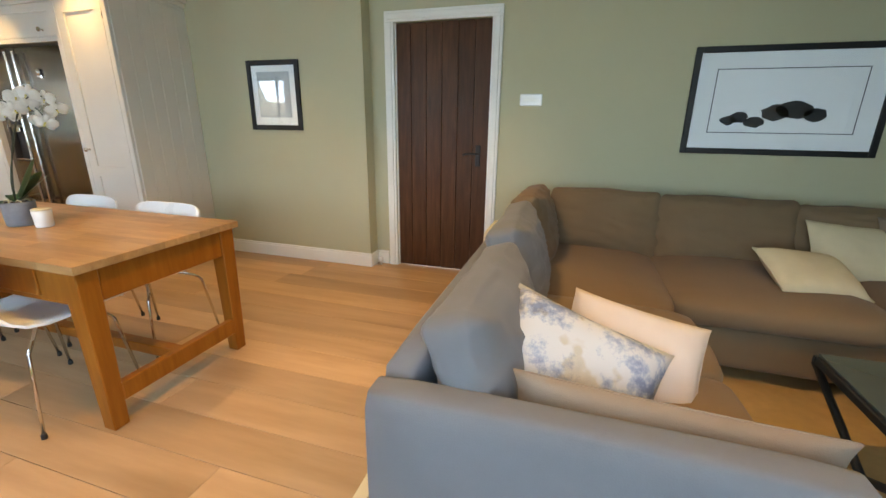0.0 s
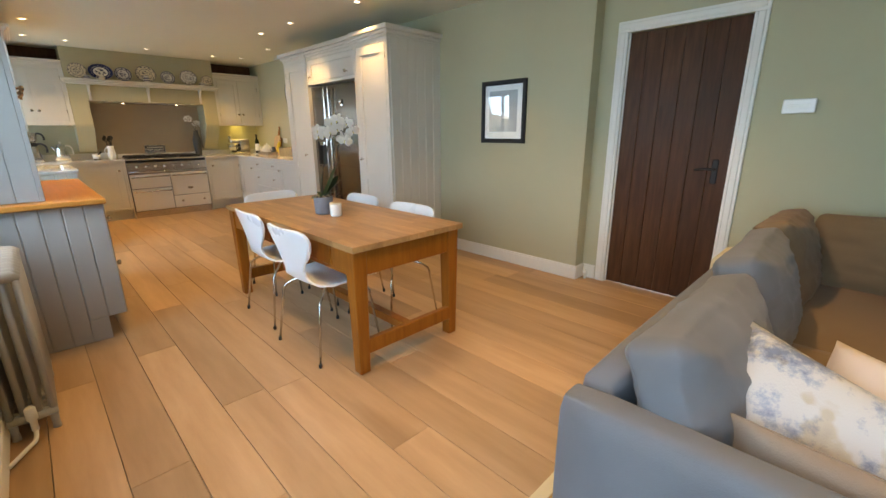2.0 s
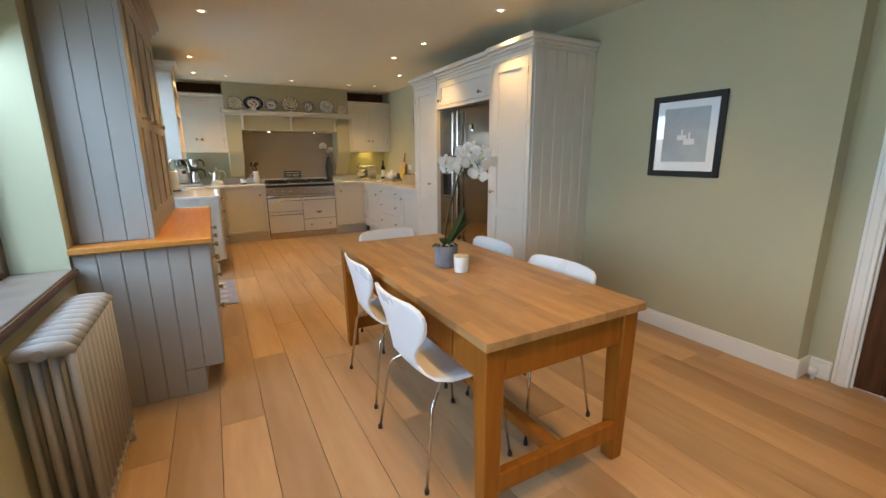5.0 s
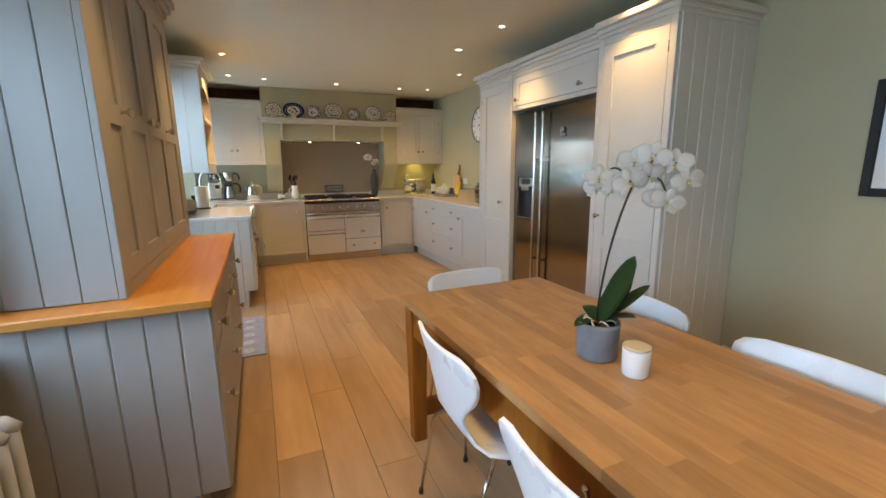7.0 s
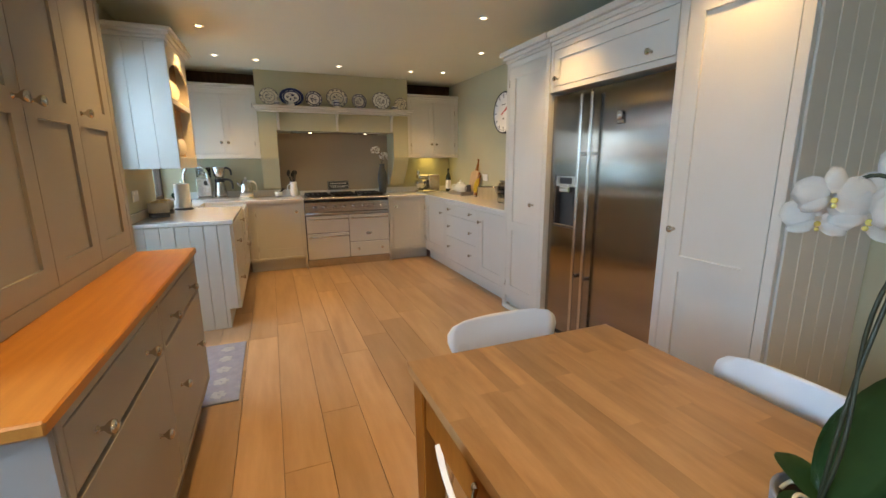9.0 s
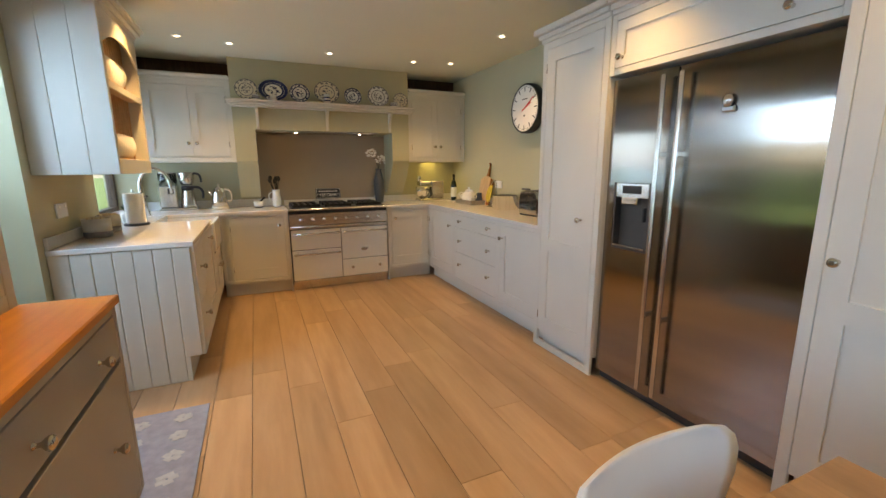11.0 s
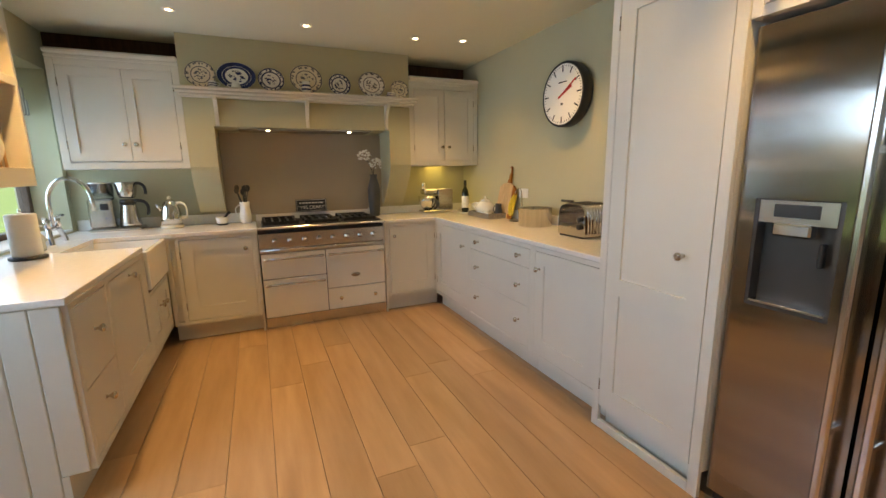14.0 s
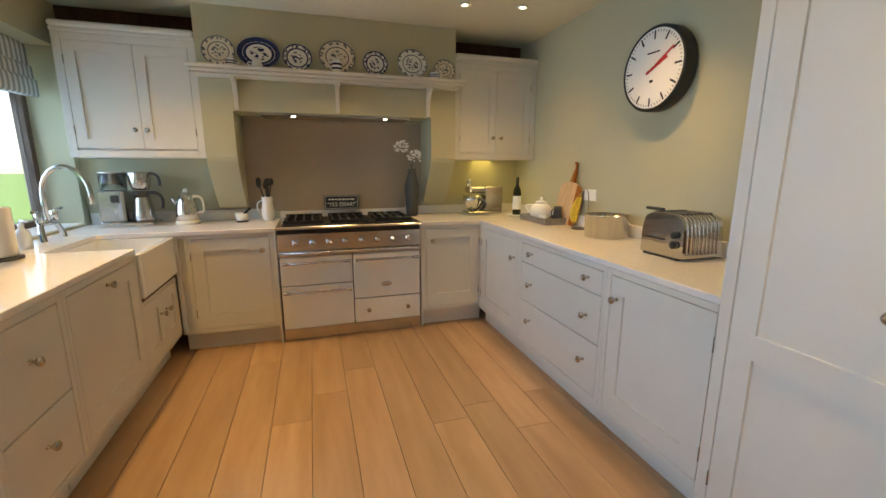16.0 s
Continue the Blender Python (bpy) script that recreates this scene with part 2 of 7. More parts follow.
def boxv(bm, x0, x1, y0, y1, z0, z1, b=0.0):
    """A box, with chamfered edges of width b."""
    x0, x1 = min(x0, x1), max(x0, x1)
    y0, y1 = min(y0, y1), max(y0, y1)
    z0, z1 = min(z0, z1), max(z0, z1)
    b = min(b, (x1 - x0) * 0.45, (y1 - y0) * 0.45, (z1 - z0) * 0.45)
    lo, hi = (x0, y0, z0), (x1, y1, z1)
    if b <= 0:
        v = {}
        for s in ((i, j, k) for i in (0, 1) for j in (0, 1) for k in (0, 1)):
            v[s] = bm.verts.new([(hi if s[a] else lo)[a] for a in range(3)])
        for a in range(3):
            for e in (0, 1):
                p, q = (a + 1) % 3, (a + 2) % 3
                ring = []
                for i, j in ((0, 0), (1, 0), (1, 1), (0, 1)):
                    s = [0, 0, 0]
                    s[a], s[p], s[q] = e, i, j
                    ring.append(v[tuple(s)])
                bm.faces.new(ring if e else ring[::-1])
        return
    v = {}
    for s in ((i, j, k) for i in (0, 1) for j in (0, 1) for k in (0, 1)):
        for a in range(3):
            c = []
            for d in range(3):
                e = (hi if s[d] else lo)[d]
                c.append(e if d == a else e + (-b if s[d] else b))
            v[s + (a,)] = bm.verts.new(c)
    made = []
    for a in range(3):
        p, q = (a + 1) % 3, (a + 2) % 3
        for e in (0, 1):
            ring = []
            for i, j in ((0, 0), (1, 0), (1, 1), (0, 1)):
                s = [0, 0, 0]
                s[a], s[p], s[q] = e, i, j
                ring.append(v[tuple(s) + (a,)])
            made.append(bm.faces.new(ring if e else ring[::-1]))
        for i in (0, 1):
            for j in (0, 1):
                s0, s1 = [0, 0, 0], [0, 0, 0]
                s0[a], s1[a] = 0, 1
                s0[p] = s1[p] = i
                s0[q] = s1[q] = j
                s0, s1 = tuple(s0), tuple(s1)
                made.append(bm.faces.new((v[s0 + (p,)], v[s1 + (p,)], v[s1 + (q,)], v[s0 + (q,)])))
    for s in ((i, j, k) for i in (0, 1) for j in (0, 1) for k in (0, 1)):
        made.append(bm.faces.new([v[s + (a,)] for a in range(3)]))
    bmesh.ops.recalc_face_normals(bm, faces=made)


def lathe(bm, cx, cy, prof, seg=24, cap=True):
    """Turned shape about a vertical axis: prof is (radius, z) from below."""
    rings = []
    for r, z in prof:
        rings.append([bm.verts.new((cx + r * math.cos(2 * math.pi * i / seg), cy + r * math.sin(2 * math.pi * i / seg), z)) for i in range(seg)])
    for a, c in zip(rings, rings[1:]):
        for i in range(seg):
            f = bm.faces.new((a[i], a[(i + 1) % seg], c[(i + 1) % seg], c[i]))
            f.smooth = True
    if cap:
        bm.faces.new(rings[0][::-1])
        bm.faces.new(rings[-1])


def tube(bm, pts, r, seg=10, closed=False):
    """A round bar along points; r is one radius or one for each point."""
    pts = [Vector(p) for p in pts]
    rs = r if isinstance(r, (list, tuple)) else [r] * len(pts)
    rings, up = [], None
    for i, p in enumerate(pts):
        a, c = pts[max(i - 1, 0)], pts[min(i + 1, len(pts) - 1)]
        if closed:
            a, c = pts[i - 1], pts[(i + 1) % len(pts)]
        d = (c - a).normalized()
        if up is None:
            up = d.orthogonal().normalized()
        up = (up - d * up.dot(d)).normalized()
        side = d.cross(up)
        rings.append([bm.verts.new(p + rs[i] * (math.cos(2 * math.pi * k / seg) * up + math.sin(2 * math.pi * k / seg) * side)) for k in range(seg)])
    pairs = list(zip(rings, rings[1:])) + ([(rings[-1], rings[0])] if closed else [])
    for a, c in pairs:
        for k in range(seg):
            bm.faces.new((a[k], a[(k + 1) % seg], c[(k + 1) % seg], c[k])).smooth = True
    if not closed:
        bm.faces.new(rings[0][::-1])
        bm.faces.new(rings[-1])


def arc(p0, p1, p2, k=10):
    """Points of a smooth bend from p0 by p1 to p2."""
    p0, p1, p2 = Vector(p0), Vector(p1), Vector(p2)
    return [(1 - t) ** 2 * p0 + 2 * t * (1 - t) * p1 + t * t * p2 for t in (i / k for i in range(k + 1))]


def extrude_xz(bm, outline, y0, y1):
    """A flat outline of (x, z) given thickness along y."""
    a = [bm.verts.new((x, y0, z)) for x, z in outline]
    c = [bm.verts.new((x, y1, z)) for x, z in outline]
    made = [bm.faces.new(a), bm.faces.new(c[::-1])]
    for i in range(len(a)):
        j = (i + 1) % len(a)
        made.append(bm.faces.new((a[i], c[i], c[j], a[j])))
    bmesh.ops.recalc_face_normals(bm, faces=made)


def ball(bm, c, r, scale=(1, 1, 1), seg=12, rings=8):
    m = Matrix.Translation(c) @ Matrix.Diagonal((*scale, 1))
    made = bmesh.ops.create_uvsphere(bm, u_segments=seg, v_segments=rings, radius=r, matrix=m)
    for v in made["verts"]:
        for f in v.link_faces:
            f.smooth = True


def mesh_of(bm, name, material):
    data = bpy.data.meshes.new(name)
    bmesh.ops.recalc_face_normals(bm, faces=bm.faces[:])
    bm.to_mesh(data)
    bm.free()
    data.materials.append(material)
    return data


def thing(name, at, label, category, group="", kind=""):
    ob = new(name)
    ob.location = at
    ob.empty_display_size = 0.1
    BASE[ob] = Vector(at)
    return tagged(ob, label, category, group, kind)


def part(name, bm, material, parent, label=""):
    """Links a bmesh built in world places as one mesh under a thing or part."""
    data = mesh_of(bm, name, material)
    data.transform(Matrix.Translation(-BASE[parent]))
    ob = new(name, data)
    ob.parent = parent
    BASE[ob] = BASE[parent]
    return tagged(ob, label)


def solo(name, bm, material, label, category="", kind="", group=""):
    ob = new(name, mesh_of(bm, name, material))
    BASE[ob] = Vector((0, 0, 0))
    return tagged(ob, label, category, group, kind)


def share(name, data, at, parent, rot=(0, 0, 0)):
    """One more object on a mesh that was built round its own origin."""
    ob = new(name, data)
    ob.parent = parent
    ob.matrix_local = Matrix.Translation(Vector(at) - BASE[parent]) @ Euler(rot).to_matrix().to_4x4()
    BASE[ob] = Vector(at)
    return ob


def B():
    return bmesh.new()


def one(name, material, parent, x0, x1, y0, y1, z0, z1, b=0.003, label=""):
    bm = B()
    boxv(bm, x0, x1, y0, y1, z0, z1, b)
    return part(name, bm, material, parent, label)


def fbox(bm, F, p, u0, u1, v0, v1, w0, w1, b=0.002):
    """A box on an upright face: F names where it faces, p its plane, u along, v up, w outwards."""
    if F == "S":
        boxv(bm, u0, u1, p - w0, p - w1, v0, v1, b)
    elif F == "N":
        boxv(bm, u0, u1, p + w0, p + w1, v0, v1, b)
    else:
        boxv(bm, p + w0, p + w1, u0, u1, v0, v1, b)


def fpt(F, p, u, v, w):
    return (u, p - w, v) if F == "S" else (u, p + w, v) if F == "N" else (p + w, u, v)


FROT = {"S": (radians(90), 0, 0), "N": (radians(-90), 0, 0), "E": (0, radians(90), 0)}


def knob_mesh():
    bm = B()
    lathe(bm, 0, 0, [(0.010, 0), (0.010, 0.002), (0.006, 0.005), (0.006, 0.015), (0.015, 0.024), (0.0185, 0.031), (0.017, 0.038), (0.008, 0.042)], 14)
    return mesh_of(bm, "knob", NICKEL)


KNOB = knob_mesh()


def hinge_mesh():
    bm = B()
    lathe(bm, 0, 0, [(0.004, -0.03), (0.004, 0.03)], 8)
    return mesh_of(bm, "hinge", NICKEL)


HINGE = hinge_mesh()


def knob(parent, F, p, u, v, w=0.0):
    return share("knob", KNOB, fpt(F, p, u, v, w), parent, FROT[F])


def frame_ring(bm, F, p, us, vs, th):
    """Stiles and rails as one continuous piece: every cell of the grid but the panels in its middle column."""
    solid = {(i, k) for i in range(3) for k in range(len(vs) - 1) if i != 1 or k % 2 == 0}
    grid = {}

    def vert(i, k, w):
        if (i, k, w) not in grid:
            grid[i, k, w] = bm.verts.new(fpt(F, p, us[i], vs[k], w))
        return grid[i, k, w]

    for i, k in solid:
        for w in (0.0, th):
            bm.faces.new([vert(i, k, w), vert(i + 1, k, w), vert(i + 1, k + 1, w), vert(i, k + 1, w)])
        for (a, c), near in ((((i, k), (i + 1, k)), (i, k - 1)), (((i, k + 1), (i + 1, k + 1)), (i, k + 1)), (((i, k), (i, k + 1)), (i - 1, k)), (((i + 1, k), (i + 1, k + 1)), (i + 1, k))):
            if near not in solid:
                bm.faces.new([vert(*a, 0.0), vert(*c, 0.0), vert(*c, th), vert(*a, th)])
    bmesh.ops.recalc_face_normals(bm, faces=bm.faces[:])
    front = [e for e in bm.edges if len(e.link_faces) == 2 and e.calc_face_angle(0) > 0.5 and all(v.co[0 if F == "E" else 1] == fpt(F, p, 0, 0, th)[0 if F == "E" else 1] for v in e.verts)]
    bmesh.ops.bevel(bm, geom=front, offset=0.0022, segments=1, affect="EDGES")


def shaker(parent, F, p, u0, u1, v0, v1, material, rail=0.075, mid=None, name="door", th=0.021, bottom=None, hinge=None):
    """A framed door with a sunk panel, standing th proud of the plane p."""
    g = 0.002
    u0, u1, v0, v1 = u0 + g, u1 - g, v0 + g, v1 - g
    bottom = bottom or rail
    bm = B()
    vs = [v0, v0 + bottom] + ([mid - rail / 2, mid + rail / 2] if mid else []) + [v1 - rail, v1]
    frame_ring(bm, F, p, [u0, u0 + rail, u1 - rail, u1], vs, th)
    d = part(name, bm, material, parent)
    for a, c in (((v0 + bottom, mid - rail / 2), (mid + rail / 2, v1 - rail)) if mid else ((v0 + bottom, v1 - rail),)):
        bm = B()
        fbox(bm, F, p, u0 + rail - 0.004, u1 - rail + 0.004, a - 0.004, c + 0.004, 0, th - 0.010, 0)
        part("panel", bm, material, d)
    if hinge:
        hu = u0 - 0.003 if hinge == "l" else u1 + 0.003
        for hv in (v0 + 0.12, v1 - 0.12):
            share("hinge", HINGE, fpt(F, p, hu, hv, th), d)
    return d


def slab(parent, F, p, u0, u1, v0, v1, material, name="drawer_front", th=0.021):
    g = 0.002
    bm = B()
    fbox(bm, F, p, u0 + g, u1 - g, v0 + g, v1 - g, 0, th)
    return part(name, bm, material, parent)


def face_frame(parent, F, p, u0, u1, v0, v1, cols, material, stile=0.03):
    """The frame that in-frame doors sit in: outer stiles, rails and the stiles between columns."""
    bm = B()
    for u in [u0 + stile / 2] + cols + [u1 - stile / 2]:
        fbox(bm, F, p, u - stile / 2, u + stile / 2, v0, v1, -0.001, 0.022)
    for v in (v0, v1 - stile):
        fbox(bm, F, p, u0 + stile, u1 - stile, v, v + stile, -0.001, 0.0215)
    return part("face_frame", bm, material, parent)


def boards(parent, F, p, u0, u1, v0, v1, width, material, th=0.014, name="board"):
    """Upright matched boards with open V joints, each its own piece."""
    k = max(1, round((u1 - u0) / width))
    w = (u1 - u0) / k
    for i in range(k):
        bm = B()
        fbox(bm, F, p, u0 + i * w + 0.0008, u0 + (i + 1) * w - 0.0008, v0, v1, 0, th, 0.0032)
        part(name, bm, material, parent)


def boards_notched(parent, F, p, u0, u1, notch, toe, v1, width, material, th=0.013):
    """The same, but boards past the notch stop at the height of the toe space."""
    k = max(1, round((u1 - u0) / width))
    w = (u1 - u0) / k
    for i in range(k):
        a, c = u0 + i * w + 0.0008, u0 + (i + 1) * w - 0.0008
        bm = B()
        if c <= notch or a >= notch:
            fbox(bm, F, p, a, c, toe if a >= notch else 0.0, v1, 0, th, 0.005)
        else:
            fbox(bm, F, p, a, c, toe, v1, 0, th, 0.005)
            fbox(bm, F, p, a, notch, 0.0, toe, 0, th - 0.0004, 0.0)
        part("board", bm, material, parent)

# ---- structure ----
XW, XE, YS, YN, YD = -8.64, 3.4, -0.35, 3.33, 3.47   # range wall, east wall, garden wall, clock wall, door wall
STEP = -1.715                                          # where the clock wall steps back to the door wall


def slabs(name, material, label, boxes, b=0.0):
    bm = B()
    for q in boxes:
        boxv(bm, *q, b)
    return solo(name, bm, material, label, "", "structure")


slabs("wall_west", WALL, "matt grey-green plastered end wall behind the range", [(XW - 0.2, XW, YS - 0.3, YD + 0.2, 0, CEIL)])
slabs("wall_east", WALL, "matt grey-green plastered wall closing the sitting end", [(XE, XE + 0.2, YS - 0.3, YD + 0.2, 0, CEIL)])
slabs("wall_north", WALL, "matt grey-green plastered wall with the clock and small print", [(XW, STEP, YN, YD + 0.2, 0, CEIL)])
DX0, DX1, DZ = -1.50, -0.70, 2.03
slabs("wall_door", WALL, "matt grey-green plastered wall round the dark plank door",
      [(STEP, DX0, YD, YD + 0.2, 0, CEIL), (DX1, XE, YD, YD + 0.2, 0, CEIL), (DX0, DX1, YD, YD + 0.2, DZ, CEIL)])
OPEN = [(-8.56, -7.15, 0.93, 2.2), (-6.1, -5.08, 0.03, 2.05), (-3.32, -2.09, 0.80, 2.12), (-1.15, 1.35, 0.03, 2.1)]
_b, _x = [], XW
for x0, x1, z0, z1 in OPEN:
    _b += [(_x, x0, YS - 0.32, YS, 0, CEIL), (x0, x1, YS - 0.32, YS, 0, z0), (x0, x1, YS - 0.32, YS, z1, CEIL)]
    _x = x1
_b.append((_x, XE, YS - 0.32, YS, 0, CEIL))
slabs("wall_south", WALL, "thick grey-green garden wall with deep window reveals", _b)
slabs("ceiling", CEILM, "matt warm white plaster ceiling", [(XW - 0.2, XE + 0.2, YS - 0.3, YD + 0.2, CEIL, CEIL + 0.2)])

# chimney breast over the range, with two curved legs and the hood between them
BX = -8.27
BY0, BY1, LY0, LY1 = 0.59, 2.545, 0.80, 2.33
bm = B()
boxv(bm, XW, BX, BY0, BY1, 1.775, CEIL)


def leg_outline():
    pts = [(XW, 1.775), (BX, 1.775), (BX, 1.44)]
    for i in range(1, 13):
        t = i / 12
        pts.append((BX - 0.29 * (1 - math.cos(t * math.pi / 2)) ** 0.75, 1.44 - 0.405 * t))
    return pts + [(XW, 1.035)]


extrude_xz(bm, leg_outline(), BY0, LY0)
extrude_xz(bm, leg_outline(), LY1, BY1)
breast = solo("chimney_breast", bm, WALL, "grey-green plastered chimney breast with curved legs over the range", "", "structure")
hood = thing("extractor_hood", (-8.45, 1.56, 1.76), "steel extractor plate with two small lamps under the chimney breast", "hood")
one("plate", STEEL, hood, -8.61, -8.30, 0.98, 2.15, 1.757, 1.7745, 0.002)
for sy in (1.22, 1.95):
    bm = B()
    lathe(bm, -8.36, sy, [(0.016, 1.752), (0.016, 1.757)], 16)
    part("bulb", bm, BULB, hood)

sb_ = thing("splashback", (XW + 0.01, 1.56, 1.0), "smooth taupe glass splashback behind the range", "splashback")
one("panel", plain("taupe_glass", (0.40, 0.335, 0.25), 0.22, var=0.04, scale=2.0, bump=0.0), sb_, XW + 0.001, XW + 0.008, LY0 + 0.002, LY1 - 0.002, 0.985, 1.756, 0.001)
one("upstand", QUARTZ, sb_, XW + 0.001, XW + 0.02, 1.05, 2.165, 0.905, 0.984, 0.001)

# skirting
bm = B()


def skirt(bm, x0, x1, y0, y1):
    boxv(bm, x0, x1, y0, y1, 0, 0.105, 0.003)
    boxv(bm, x0 + (0.004 if x1 - x0 < 0.05 else 0), x1 - (0.004 if x1 - x0 < 0.05 else 0), y0 + (0.004 if y1 - y0 < 0.05 else 0),
         y1 - (0.0 if y1 - y0 < 0.05 else 0), 0.105, 0.125, 0.004)


skirt(bm, -3.43, STEP + 0.018, YN - 0.018, YN)
skirt(bm, STEP, STEP + 0.018, YN + 0.001, YD)
skirt(bm, STEP + 0.02, DX0 - 0.09, YD - 0.018, YD)
skirt(bm, DX1 + 0.09, XE, YD - 0.018, YD)
skirt(bm, -3.30, -1.16, YS, YS + 0.018)
skirt(bm, 1.36, XE, YS, YS + 0.018)
solo("baseboard", bm, TRIM, "white painted moulded skirting board", "", "structure")

# dark plank door, with its frame
door = thing("door_1", ((DX0 + DX1) / 2, YD, 0), "dark-stained planked wooden door, shut, with black latch", "door", kind="structure")
k = 6
for i in range(k):
    bm = B()
    w = (DX1 - DX0) / k
    boxv(bm, DX0 + i * w + 0.001, DX0 + (i + 1) * w - 0.001, YD + 0.02, YD + 0.055, 0.008, DZ - 0.004, 0.003)
    part("plank", bm, DARKWOOD, door)
bm = B()
boxv(bm, DX1 - 0.105, DX1 - 0.065, YD + 0.008, YD + 0.021, 0.93, 1.10, 0.004)
part("latch_plate", bm, IRON, door, "black iron latch plate")
bm = B()
tube(bm, [(DX1 - 0.085, YD + 0.01, 1.03), (DX1 - 0.085, YD - 0.035, 1.03)], 0.009)
tube(bm, arc((DX1 - 0.085, YD - 0.035, 1.03), (DX1 - 0.15, YD - 0.04, 1.04), (DX1 - 0.20, YD - 0.035, 1.022)), 0.009)
part("handle", bm, IRON, door, "black iron lever handle")
arch = thing("door_frame", ((DX0 + DX1) / 2, YD, 0), "white painted moulded door architrave", "door frame", kind="structure")
for n_, q in (("jamb", (DX0 - 0.08, DX0, 0, DZ)), ("jamb", (DX1, DX1 + 0.08, 0, DZ)), ("head", (DX0 - 0.08, DX1 + 0.08, DZ, DZ + 0.08))):
    bm = B()
    boxv(bm, q[0], q[1], YD - 0.020, YD + 0.004, q[2], q[3], 0.003)
    inner = {"jamb": (q[0] + 0.018, q[1] - 0.018, q[2], q[3])}.get(n_, (q[0] + 0.02, q[1] - 0.02, q[2] + 0.018, q[3] - 0.018))
    boxv(bm, inner[0], inner[1], YD - 0.028, YD - 0.016, inner[2], inner[3], 0.006)
    part(n_, bm, TRIM, arch)
one("lining", TRIM, arch, DX0 - 0.0, DX0 + 0.012, YD + 0.005, YD + 0.018, 0, DZ, 0.002)

# windows: brown timber frames set to the outside of deep reveals


def window(name, q, cols, rows, label, kindname="window", solid=False):
    x0, x1, z0, z1 = q
    yo = YS - 0.26
    w = thing(name, ((x0 + x1) / 2, yo, z0), label, kindname, kind="structure")
    f = 0.055
    bm = B()
    for xx in (x0, x1 - f):
        boxv(bm, xx, xx + f, yo - 0.03, yo + 0.04, z0, z1, 0.004)
    for zz in (z0, z1 - f):
        boxv(bm, x0 + f, x1 - f, yo - 0.03, yo + 0.04, zz, zz + f, 0.004)
    part("window_frame", bm, BROWNFRAME, w)
    bm = B()
    for i in range(1, cols):
        xx = x0 + f + (x1 - x0 - 2 * f) * i / cols
        boxv(bm, xx - 0.02, xx + 0.02, yo - 0.02, yo + 0.03, z0 + f, z1 - f, 0.003)
    for j in range(1, rows):
        zz = z0 + f + (z1 - z0 - 2 * f) * j / rows
        boxv(bm, x0 + f, x1 - f, yo - 0.018, yo + 0.028, zz - 0.012, zz + 0.012, 0.003)
    if cols * rows > 1:
        part("glazing_bars", bm, BROWNFRAME, w)
    for i in range(cols):
        for j in range(rows):
            bm = B()
            a, c = x0 + f + (x1 - x0 - 2 * f) * i / cols, x0 + f + (x1 - x0 - 2 * f) * (i + 1) / cols
            d, e = z0 + f + (z1 - z0 - 2 * f) * j / rows, z0 + f + (z1 - z0 - 2 * f) * (j + 1) / rows
            if solid and j == 0:
                boxv(bm, a, c, yo - 0.012, yo + 0.014, d, e)
                part("panel", bm, BROWNFRAME, w)
                continue
            boxv(bm, a, c, yo - 0.002, yo + 0.004, d, e)
            g = part("pane", bm, GLASS, w)
            g.visible_shadow = False
    return w


window("window_1", OPEN[0], 2, 1, "brown timber casement window over the sink")
window("door_2", OPEN[1], 2, 3, "brown timber half-glazed garden door, shut", "door", True)
window("window_2", OPEN[2], 2, 2, "brown timber casement window in a deep reveal")
window("window_3", OPEN[3], 3, 1, "wide glazed garden doors in brown timber", "window")
sill = thing("window_sill", (-2.7, -0.4, 0.78), "dark tiled window sill with a rounded front edge", "sill", kind="structure")
one("board", plain("sill_stone", (0.20, 0.16, 0.13), 0.25, var=0.15, scale=7), sill, -3.318, -2.092, -0.57, -0.342, 0.801, 0.824, 0.004)
one("nosing", DARKWOOD, sill, -3.318, -2.092, -0.3415, -0.318, 0.790, 0.823, 0.008)
one("board", TRIM, thing("window_sill", (-7.85, -0.45, 0.92), "white painted kitchen window sill", "sill", kind="structure"), -8.558, -7.152, -0.57, -0.351, 0.931, 0.945, 0.004)

# outside: lawn, hedge and the neighbouring brick wall
bm = B()
bmesh.ops.create_grid(bm, x_segments=8, y_segments=8, size=90, matrix=Matrix.Translation((0, 0, -0.06)))
solo("ground", bm, GRASS, "mown green lawn round the house", "", "structure")
rng = random.Random(4)
bm = B()
for i in range(420):
    x, z = rng.uniform(-26, 18), rng.uniform(-0.05, 0.6 + 0.5 * rng.random())
    r = rng.uniform(0.25, 0.6)
    bmesh.ops.create_icosphere(bm, subdivisions=1, radius=r, matrix=Matrix.Translation((x, -13 - rng.uniform(0, 1.4), z)) @ Euler((rng.random() * 3, rng.random() * 3, 0)).to_matrix().to_4x4())
solo("hedge", bm, HEDGE, "clipped dark green hedge at the garden's end", "hedge", "stuff")

# ---- downlights ----
for i, (sx, sy) in enumerate(SPOTS):
    d = thing("downlight", (sx, sy, CEIL), "small lit downlight with a white metal ring in the ceiling", "downlight", "ceiling downlights")
    bm = B()
    lathe(bm, sx, sy, [(0.024, CEIL - 0.001), (0.024, CEIL - 0.006), (0.032, CEIL - 0.009), (0.041, CEIL - 0.006), (0.042, CEIL - 0.0005)], 24, cap=False)
    part("ring", bm, TRIM, d)
    bm = B()
    lathe(bm, sx, sy, [(0.018, CEIL - 0.005), (0.018, CEIL - 0.001)], 20)
    part("bulb", bm, BULB, d)

# ---- kitchen units ----
UT = 0.89          # underside of the pale worktop
WT = 0.92


